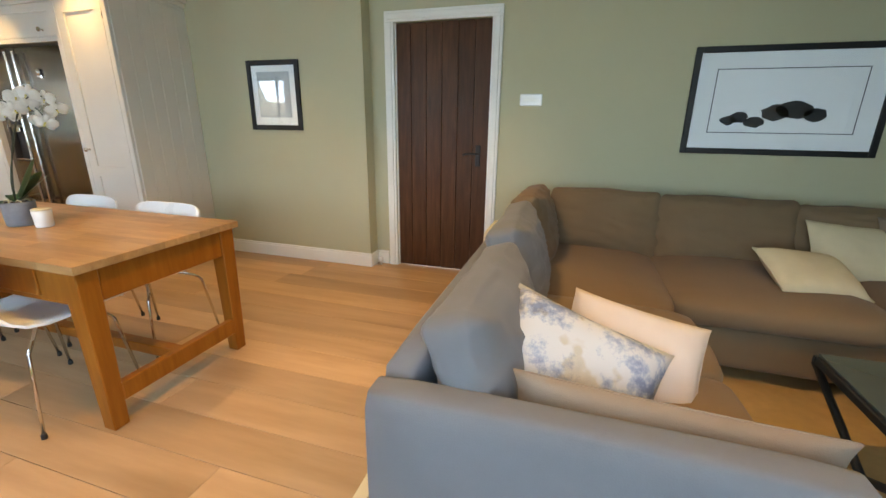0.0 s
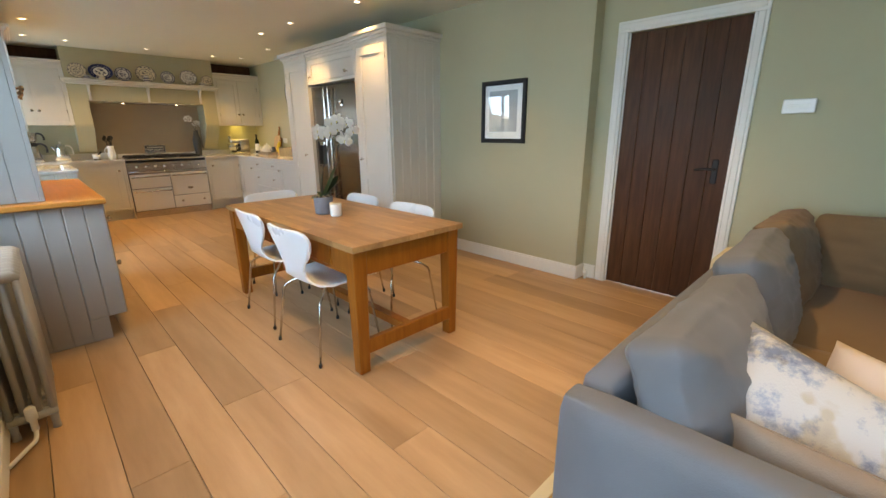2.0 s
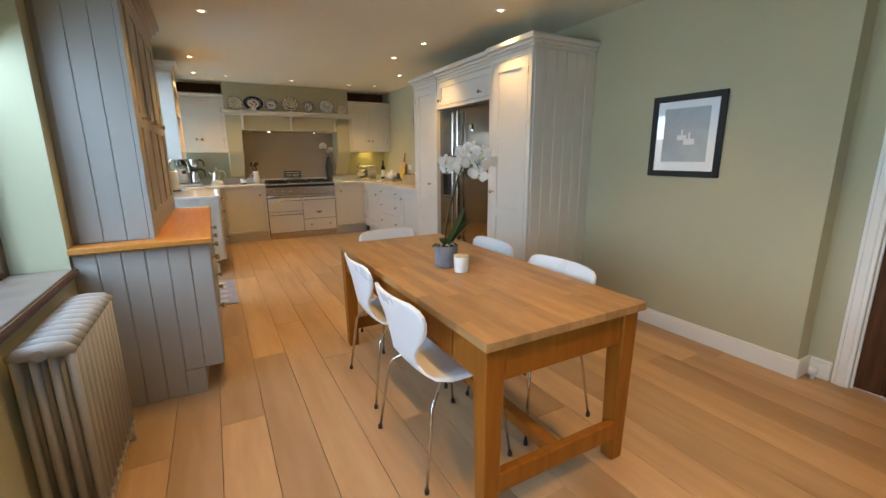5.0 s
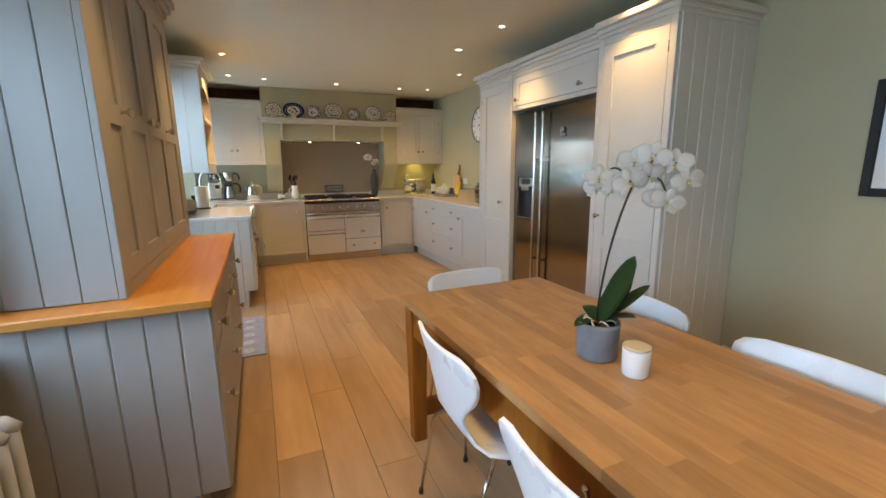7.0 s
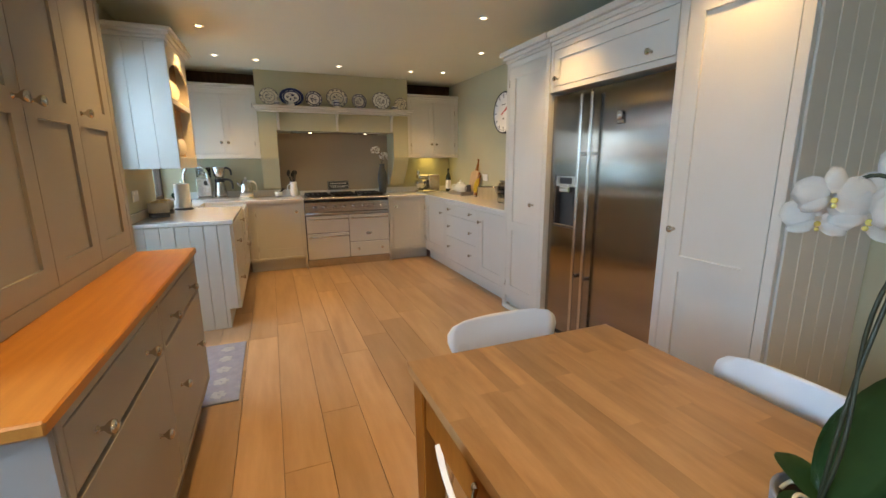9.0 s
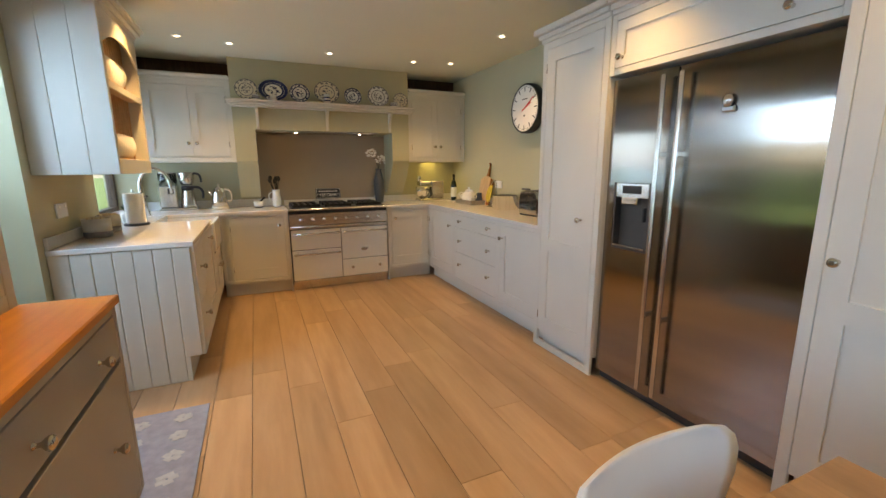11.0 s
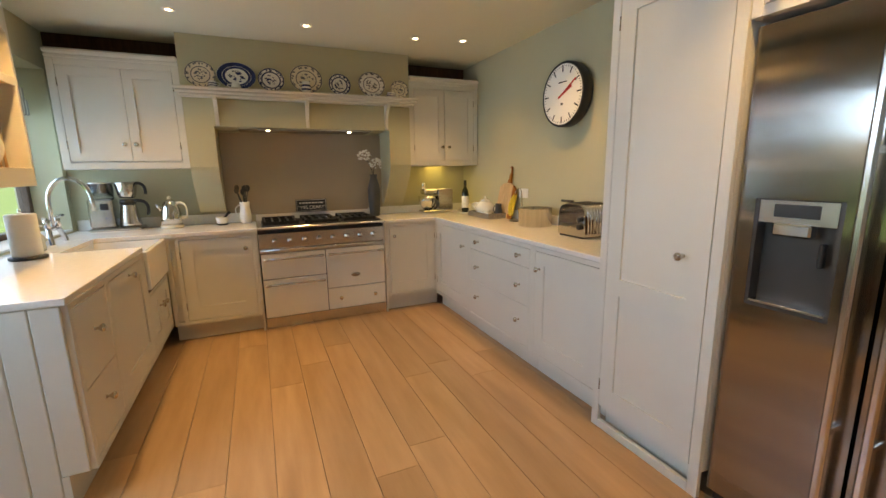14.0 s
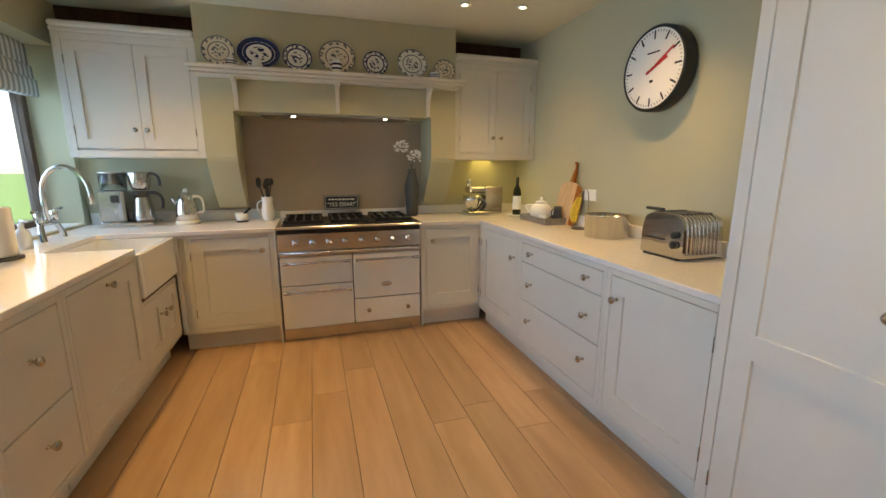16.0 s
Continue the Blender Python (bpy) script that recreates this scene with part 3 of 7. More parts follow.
def carcass(name, at, label, F, p, u0, u1, v0, v1, depth, material=UNIT, group="", cat="cabinet"):
    c = thing(name, at, label, cat, group)
    bm = B()
    fbox(bm, F, p, u0, u1, v0, v1, -depth, -0.001, 0.0)
    part("body", bm, material, c)
    return c


# range wall, left of the range
CX = -8.05
c = carcass("base_cabinet", (CX, 0.72, 0), "off-white painted base cabinet beside the range", "E", CX, 0.37, 1.03, 0.15, UT - 0.001, 0.55, group="kitchen base cabinets")
face_frame(c, "E", CX, 0.37, 1.03, 0.15, UT - 0.001, [0.455], UNIT)
d = shaker(c, "E", CX, 0.472, 1.0, 0.182, UT - 0.032, UNIT, 0.085, bottom=0.11, hinge="l")
knob(d, "E", CX, 0.95, 0.76, 0.02)
one("plinth", UNIT, c, CX - 0.07, CX - 0.055, 0.37, 1.03, 0, 0.15)
one("post", UNIT, c, CX - 0.03, CX + 0.024, 1.0305, 1.047, 0, UT - 0.001)
# right of the range
c = carcass("base_cabinet", (CX, 2.44, 0), "off-white painted corner base cabinet beside the range", "E", CX, 2.185, 2.72, 0.15, UT - 0.001, 0.55, group="kitchen base cabinets")
face_frame(c, "E", CX, 2.185, 2.72, 0.15, UT - 0.001, [], UNIT)
d = shaker(c, "E", CX, 2.216, 2.689, 0.182, UT - 0.032, UNIT, 0.08, bottom=0.11, hinge="r")
knob(d, "E", CX, 2.26, 0.76, 0.02)
one("plinth", UNIT, c, CX - 0.07, CX - 0.055, 2.185, 2.74, 0, 0.15)
one("post", UNIT, c, CX - 0.03, CX + 0.024, 2.168, 2.1845, 0, UT - 0.001)
# clock wall run
CY = 2.722
for u0, u1, what in ((-8.026, -7.301, "corner"), (-7.30, -6.381, "drawers"), (-6.38, -5.754, "door")):
    lab = {"corner": "off-white painted corner cupboard with one narrow door", "drawers": "off-white painted unit of three wide drawers",
           "door": "off-white painted base cabinet with one wide framed door"}[what]
    c = carcass("base_cabinet", ((u0 + u1) / 2, CY, 0), lab, "S", CY, u0, u1, 0.13, UT - 0.001, 0.55, group="kitchen base cabinets")
    face_frame(c, "S", CY, u0, u1, 0.13, UT - 0.001, [], UNIT)
    a, e = u0 + 0.031, u1 - 0.031
    if what == "corner":
        d = shaker(c, "S", CY, a, e, 0.162, UT - 0.032, UNIT, 0.085, bottom=0.1, hinge="l")
        knob(d, "S", CY, e - 0.05, 0.725, 0.02)
    elif what == "drawers":
        for z0, z1 in ((0.162, 0.455), (0.456, 0.725), (0.726, UT - 0.032)):
            d = slab(c, "S", CY, a, e, z0, z1, UNIT)
            for uu in (a + 0.145, e - 0.115):
                knob(d, "S", CY, uu, {0.162: 0.335, 0.456: 0.59}.get(z0, 0.80), 0.02)
    else:
        d = shaker(c, "S", CY, a, e, 0.162, UT - 0.032, UNIT, 0.085, bottom=0.1, hinge="r")
        knob(d, "S", CY, a + 0.045, 0.745, 0.02)
    one("plinth", UNIT, c, u0 + 0.0, u1, CY + 0.045, CY + 0.06, 0, 0.13)
# sink run
PY = 0.342
c = carcass("base_cabinet", (-6.42, PY, 0), "off-white painted unit of two deep drawers with a boarded end", "N", PY, -6.655, -6.190, 0.165, UT - 0.001, 0.55, group="kitchen base cabinets")
face_frame(c, "N", PY, -6.655, -6.190, 0.165, UT - 0.001, [], UNIT)
for z0, z1 in ((0.197, 0.50), (0.501, UT - 0.032)):
    d = slab(c, "N", PY, -6.624, -6.221, z0, z1, UNIT)
    knob(d, "N", PY, -6.415, (z0 + z1) / 2 + 0.03, 0.02)
boards_notched(c, "E", -6.189, -0.349, PY + 0.003, PY - 0.07, 0.166, UT - 0.002, 0.1, UNIT)
one("plinth", UNIT, c, -6.655, -6.19, PY - 0.09, PY - 0.071, 0, 0.165)
c = carcass("base_cabinet", (-7.02, PY, 0), "off-white painted appliance cabinet with one framed door", "N", PY, -7.40, -6.656, 0.165, UT - 0.001, 0.55, group="kitchen base cabinets")
face_frame(c, "N", PY, -7.40, -6.656, 0.165, UT - 0.001, [], UNIT)
d = shaker(c, "N", PY, -7.369, -6.687, 0.197, UT - 0.032, UNIT, 0.085, bottom=0.11)
knob(d, "N", PY, -7.03, UT - 0.075, 0.02)
one("plinth", UNIT, c, -7.40, -6.656, PY - 0.09, PY - 0.071, 0, 0.165)
c = carcass("base_cabinet", (-7.71, PY, 0), "off-white painted cupboard under the white sink", "N", PY, -8.02, -7.401, 0.165, 0.60, 0.55, group="kitchen base cabinets")
face_frame(c, "N", PY, -8.02, -7.401, 0.165, 0.60, [-7.71], UNIT, 0.02)
d = shaker(c, "N", PY, -8.0, -7.72, 0.187, 0.578, UNIT, 0.07, bottom=0.09)
knob(d, "N", PY, -7.76, 0.45, 0.02)
d = shaker(c, "N", PY, -7.70, -7.421, 0.187, 0.578, UNIT, 0.07, bottom=0.09)
knob(d, "N", PY, -7.66, 0.45, 0.02)
one("plinth", UNIT, c, -8.02, -7.401, PY - 0.09, PY - 0.071, 0, 0.165)
sink = thing("butler_sink", (-7.71, 0.1, 0.62), "white glazed ceramic apron sink set in the worktop", "sink")
bm = B()
sx0, sx1, sy0, sy1 = -8.012, -7.408, -0.085, 0.385
boxv(bm, sx0, sx1, sy1 - 0.03, sy1, 0.625, 0.8885, 0.008)
boxv(bm, sx0, sx1, sy0, sy0 + 0.025, 0.625, 0.8885, 0.004)
boxv(bm, sx0, sx0 + 0.025, sy0 + 0.025, sy1 - 0.03, 0.625, 0.8885, 0.0)
boxv(bm, sx1 - 0.025, sx1, sy0 + 0.025, sy1 - 0.03, 0.625, 0.8885, 0.0)
boxv(bm, sx0 + 0.025, sx1 - 0.025, sy0 + 0.025, sy1 - 0.03, 0.625, 0.65, 0.0)
part("basin", bm, CHINA, sink)
bm = B()
lathe(bm, -7.71, 0.14, [(0.04, 0.651), (0.04, 0.653), (0.03, 0.654)], 20)
part("drain", bm, CHROME, sink)
one("ledge", DARKWOOD, sink, sx0, sx1, PY + 0.0, PY + 0.022, 0.603, 0.6235, 0.002, "brown timber strip under the basin")

# worktops
wtop = thing("worktop", (-7.3, 0.0, UT), "polished pale stone worktop of the sink run", "worktop")
for q in ((-7.40, -6.17, YS, 0.366), (-8.0149, -7.4001, YS, -0.06), (XW, -8.015, YS, 1.048)):
    one("slab", QUARTZ, wtop, q[0], q[1], q[2] + 0.001, q[3], UT, WT, 0.003)
one("upstand", QUARTZ, wtop, XW + 0.001, XW + 0.02, YS + 0.02, 0.93, WT, 1.01, 0.002)
one("upstand", QUARTZ, wtop, -7.14, -6.18, YS + 0.001, YS + 0.02, WT, 0.99, 0.002)
wtop2 = thing("worktop", (-7.0, 3.0, UT), "polished pale stone worktop of the clock wall run", "worktop")
one("slab", QUARTZ, wtop2, XW, -8.015, 2.168, YN - 0.001, UT, WT, 0.003)
one("slab", QUARTZ, wtop2, -8.0149, -5.754, 2.697, YN - 0.001, UT, WT, 0.003)
one("upstand", QUARTZ, wtop2, XW + 0.001, XW + 0.02, 2.168, YN - 0.02, WT, 1.0, 0.002)
one("upstand", QUARTZ, wtop2, XW + 0.021, -5.762, YN - 0.02, YN - 0.001, WT, 1.0, 0.002)

# wall cupboards either side of the breast


def wall_cupboard(u0, u1, label, split):
    p = -8.31
    c = carcass("wall_cupboard", (p, (u0 + u1) / 2, 1.43), label, "E", p, u0, u1, 1.43, 2.24, 0.32, group="wall cupboards")
    face_frame(c, "E", p, u0, u1, 1.43, 2.24, [], UNIT, 0.05)
    m = (u0 + u1) / 2 + split
    d = shaker(c, "E", p, u0 + 0.051, m, 1.49, 2.19, UNIT, 0.065, hinge="l")
    knob(d, "E", p, m - 0.035, 1.62, 0.02)
    d = shaker(c, "E", p, m, u1 - 0.051, 1.49, 2.19, UNIT, 0.065, hinge="r")
    knob(d, "E", p, m + 0.04, 1.62, 0.02)
    bm = B()
    boxv(bm, p - 0.30, p + 0.035, u0, u1, 2.24, 2.265, 0.004)
    boxv(bm, p - 0.30, p + 0.055, u0, u1, 2.265, 2.305, 0.012)
    part("cornice", bm, UNIT, c)
    return c


wall_cupboard(-0.25, BY0 - 0.002, "off-white painted wall cupboard with two framed doors", 0.03)
wall_cupboard(BY1 + 0.002, YN - 0.002, "off-white painted narrow wall cupboard with two framed doors", 0.0)
# a dark board added in each recess above the cupboards deepens its shade
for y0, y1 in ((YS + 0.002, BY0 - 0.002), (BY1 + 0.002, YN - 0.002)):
    lt = thing("lintel_board", (XW + 0.01, (y0 + y1) / 2, 2.31), "dark timber board added to deepen the shade over a cupboard", "board", kind="structure")
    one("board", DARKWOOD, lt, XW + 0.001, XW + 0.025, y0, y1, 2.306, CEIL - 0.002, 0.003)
# mantel shelf
ms = thing("mantel_shelf", (-8.2, 1.56, 2.03), "off-white painted moulded mantel shelf on three curved brackets", "shelf")
bm = B()
boxv(bm, BX + 0.001, -8.12, 0.545, 2.59, 2.045, 2.068, 0.004)
boxv(bm, BX + 0.001, -8.135, 0.56, 2.575, 2.02, 2.0449, 0.008)
boxv(bm, BX + 0.001, -8.16, 0.585, 2.55, 2.0, 2.0199, 0.006)
part("shelf", bm, UNIT, ms)


def bracket(y):
    bm = B()
    out = [(BX + 0.001, 2.0), (-8.165, 2.0), (-8.165, 1.975)]
    for i in range(1, 9):
        t = i / 8
        out.append((-8.165 - 0.085 * math.sin(t * math.pi / 2), 1.975 - 0.185 * (1 - math.cos(t * math.pi / 2))))
    out += [(BX + 0.012, 1.78), (BX + 0.001, 1.78)]
    extrude_xz(bm, out, y - 0.014, y + 0.014)
    part("bracket", bm, UNIT, ms)


for y in (0.83, 1.56, 2.30):
    bracket(y)

# ---- range cooker ----
rc = thing("range_cooker", (-8.3, 1.61, 0), "cream enamel range cooker with steel trim and black hob", "range cooker")
RY0, RY1, RX = 1.052, 2.163, -8.045
one("body", BLACK, rc, -8.62, RX, RY0, RY1, 0.06, 0.90, 0.003)
one("plinth", STEEL, rc, -8.5, RX - 0.01, RY0 + 0.01, RY1 - 0.01, 0.0, 0.10, 0.002)
one("lower_rail", STEEL, rc, RX, RX + 0.012, RY0 + 0.004, RY1 - 0.004, 0.05, 0.105, 0.002)
RM = 1.605
for n_, y0, y1, z0, z1 in (("oven_door", RY0 + 0.01, RM - 0.004, 0.112, 0.455), ("oven_door", RY0 + 0.01, RM - 0.004, 0.463, 0.685),
                           ("oven_door", RM + 0.004, RY1 - 0.01, 0.318, 0.685), ("drawer", RM + 0.004, RY1 - 0.01, 0.112, 0.31)):
    d = one(n_, ENAMEL, rc, RX, RX + 0.028, y0, y1, z0, z1, 0.004)
    if n_ == "oven_door":
        zb = z1 - 0.042
        bm = B()
        tube(bm, [(RX + 0.062, y0 + 0.02, zb), (RX + 0.062, y1 - 0.02, zb)], 0.010)
        for yy in (y0 + 0.035, y1 - 0.035):
            tube(bm, [(RX + 0.027, yy, zb), (RX + 0.062, yy, zb)], 0.008)
            tube(bm, [(RX + 0.062, yy - 0.02, zb), (RX + 0.062, yy + 0.02, zb)], 0.014)
        part("handle", bm, CHROME, d)
    else:
        for yy in (y0 + 0.11, y1 - 0.11):
            share("knob", KNOB, (RX + 0.028, yy, 0.22), d, FROT["E"])
bm = B()
ball(bm, (RX + 0.029, 1.87, 0.425), 0.045, (0.1, 1, 0.45))
part("badge", bm, STEEL, rc, "small oval metal badge")
one("control_panel", STEEL, rc, RX - 0.01, RX + 0.035, RY0 + 0.002, RY1 - 0.002, 0.735, 0.868, 0.004)
bm = B()
tube(bm, [(RX + 0.055, RY0 + 0.01, 0.722), (RX + 0.055, RY1 - 0.01, 0.722)], 0.009)
for yy in (RY0 + 0.02, RY1 - 0.02):
    tube(bm, [(RX + 0.02, yy, 0.722), (RX + 0.055, yy, 0.722)], 0.008)
part("towel_rail", bm, CHROME, rc)
one("lower_trim", STEEL, rc, RX - 0.01, RX + 0.03, RY0 + 0.002, RY1 - 0.002, 0.692, 0.732, 0.003)
bm = B()
lathe(bm, 0, 0, [(0.024, 0), (0.024, 0.006), (0.012, 0.008), (0.012, 0.02), (0.018, 0.026), (0.016, 0.042), (0.008, 0.044)], 16)
DIAL = mesh_of(bm, "dial", CHROME)
for i in range(8):
    share("dial", DIAL, (RX + 0.035, RY0 + 0.13 + i * (RY1 - RY0 - 0.24) / 7, 0.80), rc, FROT["E"])
one("hob_top", STEEL, rc, -8.60, RX + 0.05, RY0 - 0.004, RY1 + 0.004, 0.902, 0.925, 0.005)
one("hob_tray", IRON, rc, -8.56, RX - 0.0, RY0 + 0.04, RY1 - 0.04, 0.9255, 0.932, 0.002)
for gy in (1.10, 1.45, 1.80):
    bm = B()
    for i in range(5):
        yy = gy + 0.02 + i * 0.065
        boxv(bm, -8.55, RX - 0.02, yy - 0.006, yy + 0.006, 0.945, 0.965, 0.002)
    for xx in (-8.55, -8.31, RX - 0.032):
        boxv(bm, xx, xx + 0.012, gy, gy + 0.30, 0.9325, 0.962, 0.002)
    part("grate", bm, IRON, rc)
for gx, gy in ((-8.42, 1.25), (-8.2, 1.25), (-8.42, 1.95), (-8.2, 1.95), (-8.3, 1.6)):
    bm = B()
    lathe(bm, gx, gy, [(0.045, 0.932), (0.045, 0.942), (0.03, 0.945)], 18)
    part("burner", bm, IRON, rc)

# ---- tall block round the fridge ----
TY, FY = 2.655, 2.69


def tall(u0, u1, label, hinge, kn, rails, TY=TY):
    c = carcass("tall_cabinet", ((u0 + u1) / 2, TY, 0), label, "S", TY, u0, u1, 0.12, 2.19, YN - TY - 0.005, group="tall cabinets")
    face_frame(c, "S", TY, u0, u1, 0.0, 2.19, [], UNIT, 0.045)
    d = shaker(c, "S", TY, u0 + 0.046, u1 - 0.046, 0.13, 2.145, UNIT, 0.085, mid=rails, bottom=0.11, hinge=hinge)
    knob(d, "S", TY, kn, 1.02, 0.02)
    one("plinth", UNIT, c, u0 + 0.046, u1 - 0.046, TY + 0.035, TY + 0.05, 0, 0.12)
    bm = B()
    for dz, o in ((0, 0.012), (0.025, 0.03), (0.055, 0.055)):
        boxv(bm, u0 - (o if hinge == "l" else 0), u1 + (o if hinge == "r" else 0), TY - o - 0.02, YN - 0.002, 2.19 + dz, 2.19 + dz + (0.03 if dz < 0.05 else 0.04), 0.006)
    part("cornice", bm, UNIT, c)
    return c


tall(-5.752, -5.142, "off-white painted tall larder cupboard beside the steel fridge", "l", -5.30, 0.80, 2.682)
ct = tall(-4.045, -3.46, "off-white painted tall cupboard with a boarded end", "r", -4.045 + 0.085, 0.84)
boards(ct, "E", -3.459, TY + 0.0, YN - 0.002, 0.0, 2.188, 0.11, UNIT, 0.012)
of = carcass("over_fridge_cabinet", (-4.6, FY, 1.87), "off-white painted cupboard above the steel fridge", "S", FY, -5.141, -4.046, 1.868, 2.19, 0.6, group="tall cabinets")
face_frame(of, "S", FY, -5.141, -4.046, 1.868, 2.19, [], UNIT, 0.035)
d = shaker(of, "S", FY, -5.105, -4.082, 1.905, 2.153, UNIT, 0.06)
for kk in (-5.055, -4.24):
    knob(d, "S", FY, kk, 1.955, 0.02)
bm = B()
for dz, o in ((0, 0.012), (0.025, 0.03), (0.055, 0.055)):
    boxv(bm, -5.141, -4.046, FY - o - 0.02, YN - 0.002, 2.19 + dz, 2.19 + dz + (0.03 if dz < 0.05 else 0.04), 0.006)
part("cornice", bm, UNIT, of)
fr = thing("fridge", (-4.6, 2.75, 0), "brushed steel double-door fridge freezer with ice dispenser", "fridge")
FX0, FX1, FS = -5.128, -4.06, -4.715
FD = 2.70
one("body", BLACK, fr, FX0, FX1, FD + 0.06, YN - 0.01, 0.02, 1.85, 0.004)
bm = B()
dx0, dx1, dz0, dz1 = -5.072, -4.82, 0.882, 1.268
for q in ((FX0, dx0, 0.06, 1.845), (dx1, FS - 0.003, 0.06, 1.845), (dx0, dx1, 0.06, dz0), (dx0, dx1, dz1, 1.845)):
    boxv(bm, q[0], q[1], FD, FD + 0.058, q[2], q[3], 0.0)
part("freezer_door", bm, FRIDGESTEEL, fr)
one("fridge_door", FRIDGESTEEL, fr, FS + 0.003, FX1, FD, FD + 0.058, 0.06, 1.845, 0.006)
one("kick_plate", BLACK, fr, FX0 + 0.01, FX1 - 0.01, FD + 0.03, FD + 0.06, 0.003, 0.055)
bm = B()
boxv(bm, dx0, dx1, FD + 0.05, FD + 0.0585, dz0, dz1, 0)
disp = part("dispenser", bm, DARKSTEEL, fr, "recessed ice and water dispenser")
for q in ((dx0, dx0 + 0.012), (dx1 - 0.012, dx1)):
    one("cheek", DARKSTEEL, disp, q[0], q[1], FD + 0.002, FD + 0.0495, dz0, dz1, 0)
one("floor_plate", DARKSTEEL, disp, dx0 + 0.012, dx1 - 0.012, FD + 0.002, FD + 0.0495, dz0, dz0 + 0.012, 0)
one("display", BLACK, disp, dx0 + 0.06, dx1 - 0.06, FD - 0.001, FD + 0.02, 1.208, 1.252, 0.002)
one("display_panel", STEEL, disp, dx0 + 0.013, dx1 - 0.013, FD + 0.002, FD + 0.05, 1.185, 1.266, 0.002)
one("drip_tray", CHROME, disp, dx0 + 0.013, dx1 - 0.013, FD - 0.004, FD + 0.05, dz0 + 0.0125, dz0 + 0.022, 0.002)
one("paddle", CHROME, disp, dx0 + 0.065, dx1 - 0.075, FD - 0.012, FD + 0.03, 1.145, 1.188, 0.006)
one("chute", BLACK, disp, dx1 - 0.06, dx1 - 0.045, FD + 0.015, FD + 0.04, 1.05, 1.13, 0.004)
for hx in (FS - 0.05, FS + 0.05):
    bm = B()
    boxv(bm, hx - 0.013, hx + 0.013, FD - 0.055, FD - 0.035, 0.10, 1.81, 0.007)
    for hz in (0.55, 1.42):
        boxv(bm, hx - 0.008, hx + 0.008, FD - 0.036, FD + 0.002, hz - 0.012, hz + 0.012, 0.002)
    part("door_handle", bm, STEEL, fr)
mg = thing("fridge_magnet", (-4.45, FD, 1.61), "small figured metal magnet on the fridge door", "magnet")
bm = B()
boxv(bm, -4.48, -4.42, FD - 0.016, FD - 0.0005, 1.595, 1.622, 0.006)
ball(bm, (-4.453, FD - 0.014, 1.645), 0.026, (1, 0.6, 1.15))
part("body", bm, CHROME, mg)

# ---- dresser ----
DR = thing("dresser", (-4.2, -0.1, 0), "grey painted dresser with drawers, cupboards and an oak top", "dresser")
dy, DX = 0.235, -4.985
bm = B()
boxv(bm, DX, -3.352, YS + 0.001, dy, 0.15, 0.889)
boxv(bm, DX, -3.352, YS + 0.001, dy - 0.085, 0.0, 0.1499)
part("base", bm, DRESSER, DR)
boards_notched(DR, "E", -3.3515, -0.349, dy + 0.02, dy - 0.084, 0.151, 0.888, 0.102, DRESSER)
face_frame(DR, "N", dy, DX, -3.352, 0.151, 0.888, [(DX - 3.352) / 2], DRESSER, 0.026)
for a, e in ((DX + 0.027, (DX - 3.352) / 2 - 0.014), ((DX - 3.352) / 2 + 0.014, -3.379)):
    for z0, z1, kz in ((0.18, 0.685, 0.455), (0.70, 0.860, 0.765)):
        d = slab(DR, "N", dy, a, e, z0, z1, DRESSER)
        for kx in (a + 0.20, e - 0.14):
            knob(d, "N", dy, kx, kz, 0.02)
one("top", TOPOAK, DR, DX - 0.02, -3.298, YS + 0.001, 0.268, 0.890, 0.922, 0.005, "waxed orange oak top")
DU = -0.022
bm = B()
boxv(bm, DX, -3.435, YS + 0.001, DU, 0.923, 2.28)
part("upper", bm, DRESSER, DR)
boards(DR, "E", -3.4345, -0.322, DU, 0.924, 2.28, 0.105, DRESSER, 0.012)
face_frame(DR, "N", DU, DX, -3.423, 0.923, 2.28, [], DRESSER, 0.05)
for a, e, kx in ((-4.93, -4.53, -4.575), (-4.53, -4.13, -4.185), (-4.13, -3.75, -4.08), (-3.75, -3.473, -3.70)):
    d = shaker(DR, "N", DU, a, e, 0.974, 2.229, DRESSER, 0.075, mid=1.56)
    knob(d, "N", DU, kx, 1.575, 0.02)
bm = B()
for dz, o in ((0, 0.015), (0.03, 0.04), (0.06, 0.065)):
    boxv(bm, DX - 0.02, -3.423 + o, YS + 0.001, DU + 0.022 + o, 2.28 + dz, 2.31 + dz + (0.015 if dz > 0.05 else 0), 0.007)
part("cornice", bm, DRESSER, DR)

# ---- plate rack ----
PR = thing("plate_rack", (-6.6, -0.15, 1.34), "off-white boarded wall plate rack with beech shelves and dowels", "plate rack")
rx0, rx1, ry, rz0, rz1 = -7.0, -6.20, 0.05, 1.335, 2.24
one("side", UNIT, PR, rx1 - 0.022, rx1 - 0.001, YS + 0.001, ry, rz0, rz1)
boards(PR, "E", rx1 - 0.001, YS + 0.001, ry, rz0, rz1, 0.13, UNIT, 0.01)
one("side", UNIT, PR, rx0, rx0 + 0.022, YS + 0.001, ry, rz0, rz1)
for z in (rz0, 1.80):
    one("shelf", BEECH, PR, rx0 + 0.022, rx1 - 0.022, YS + 0.002, ry - 0.012, z + 0.03, z + 0.055)
one("lower_rail", UNIT, PR, rx0 + 0.022, rx1 - 0.022, ry - 0.012, ry, rz0, rz0 + 0.09)
one("shelf_rail", UNIT, PR, rx0 + 0.022, rx1 - 0.022, ry - 0.012, ry, 1.82, 1.86)
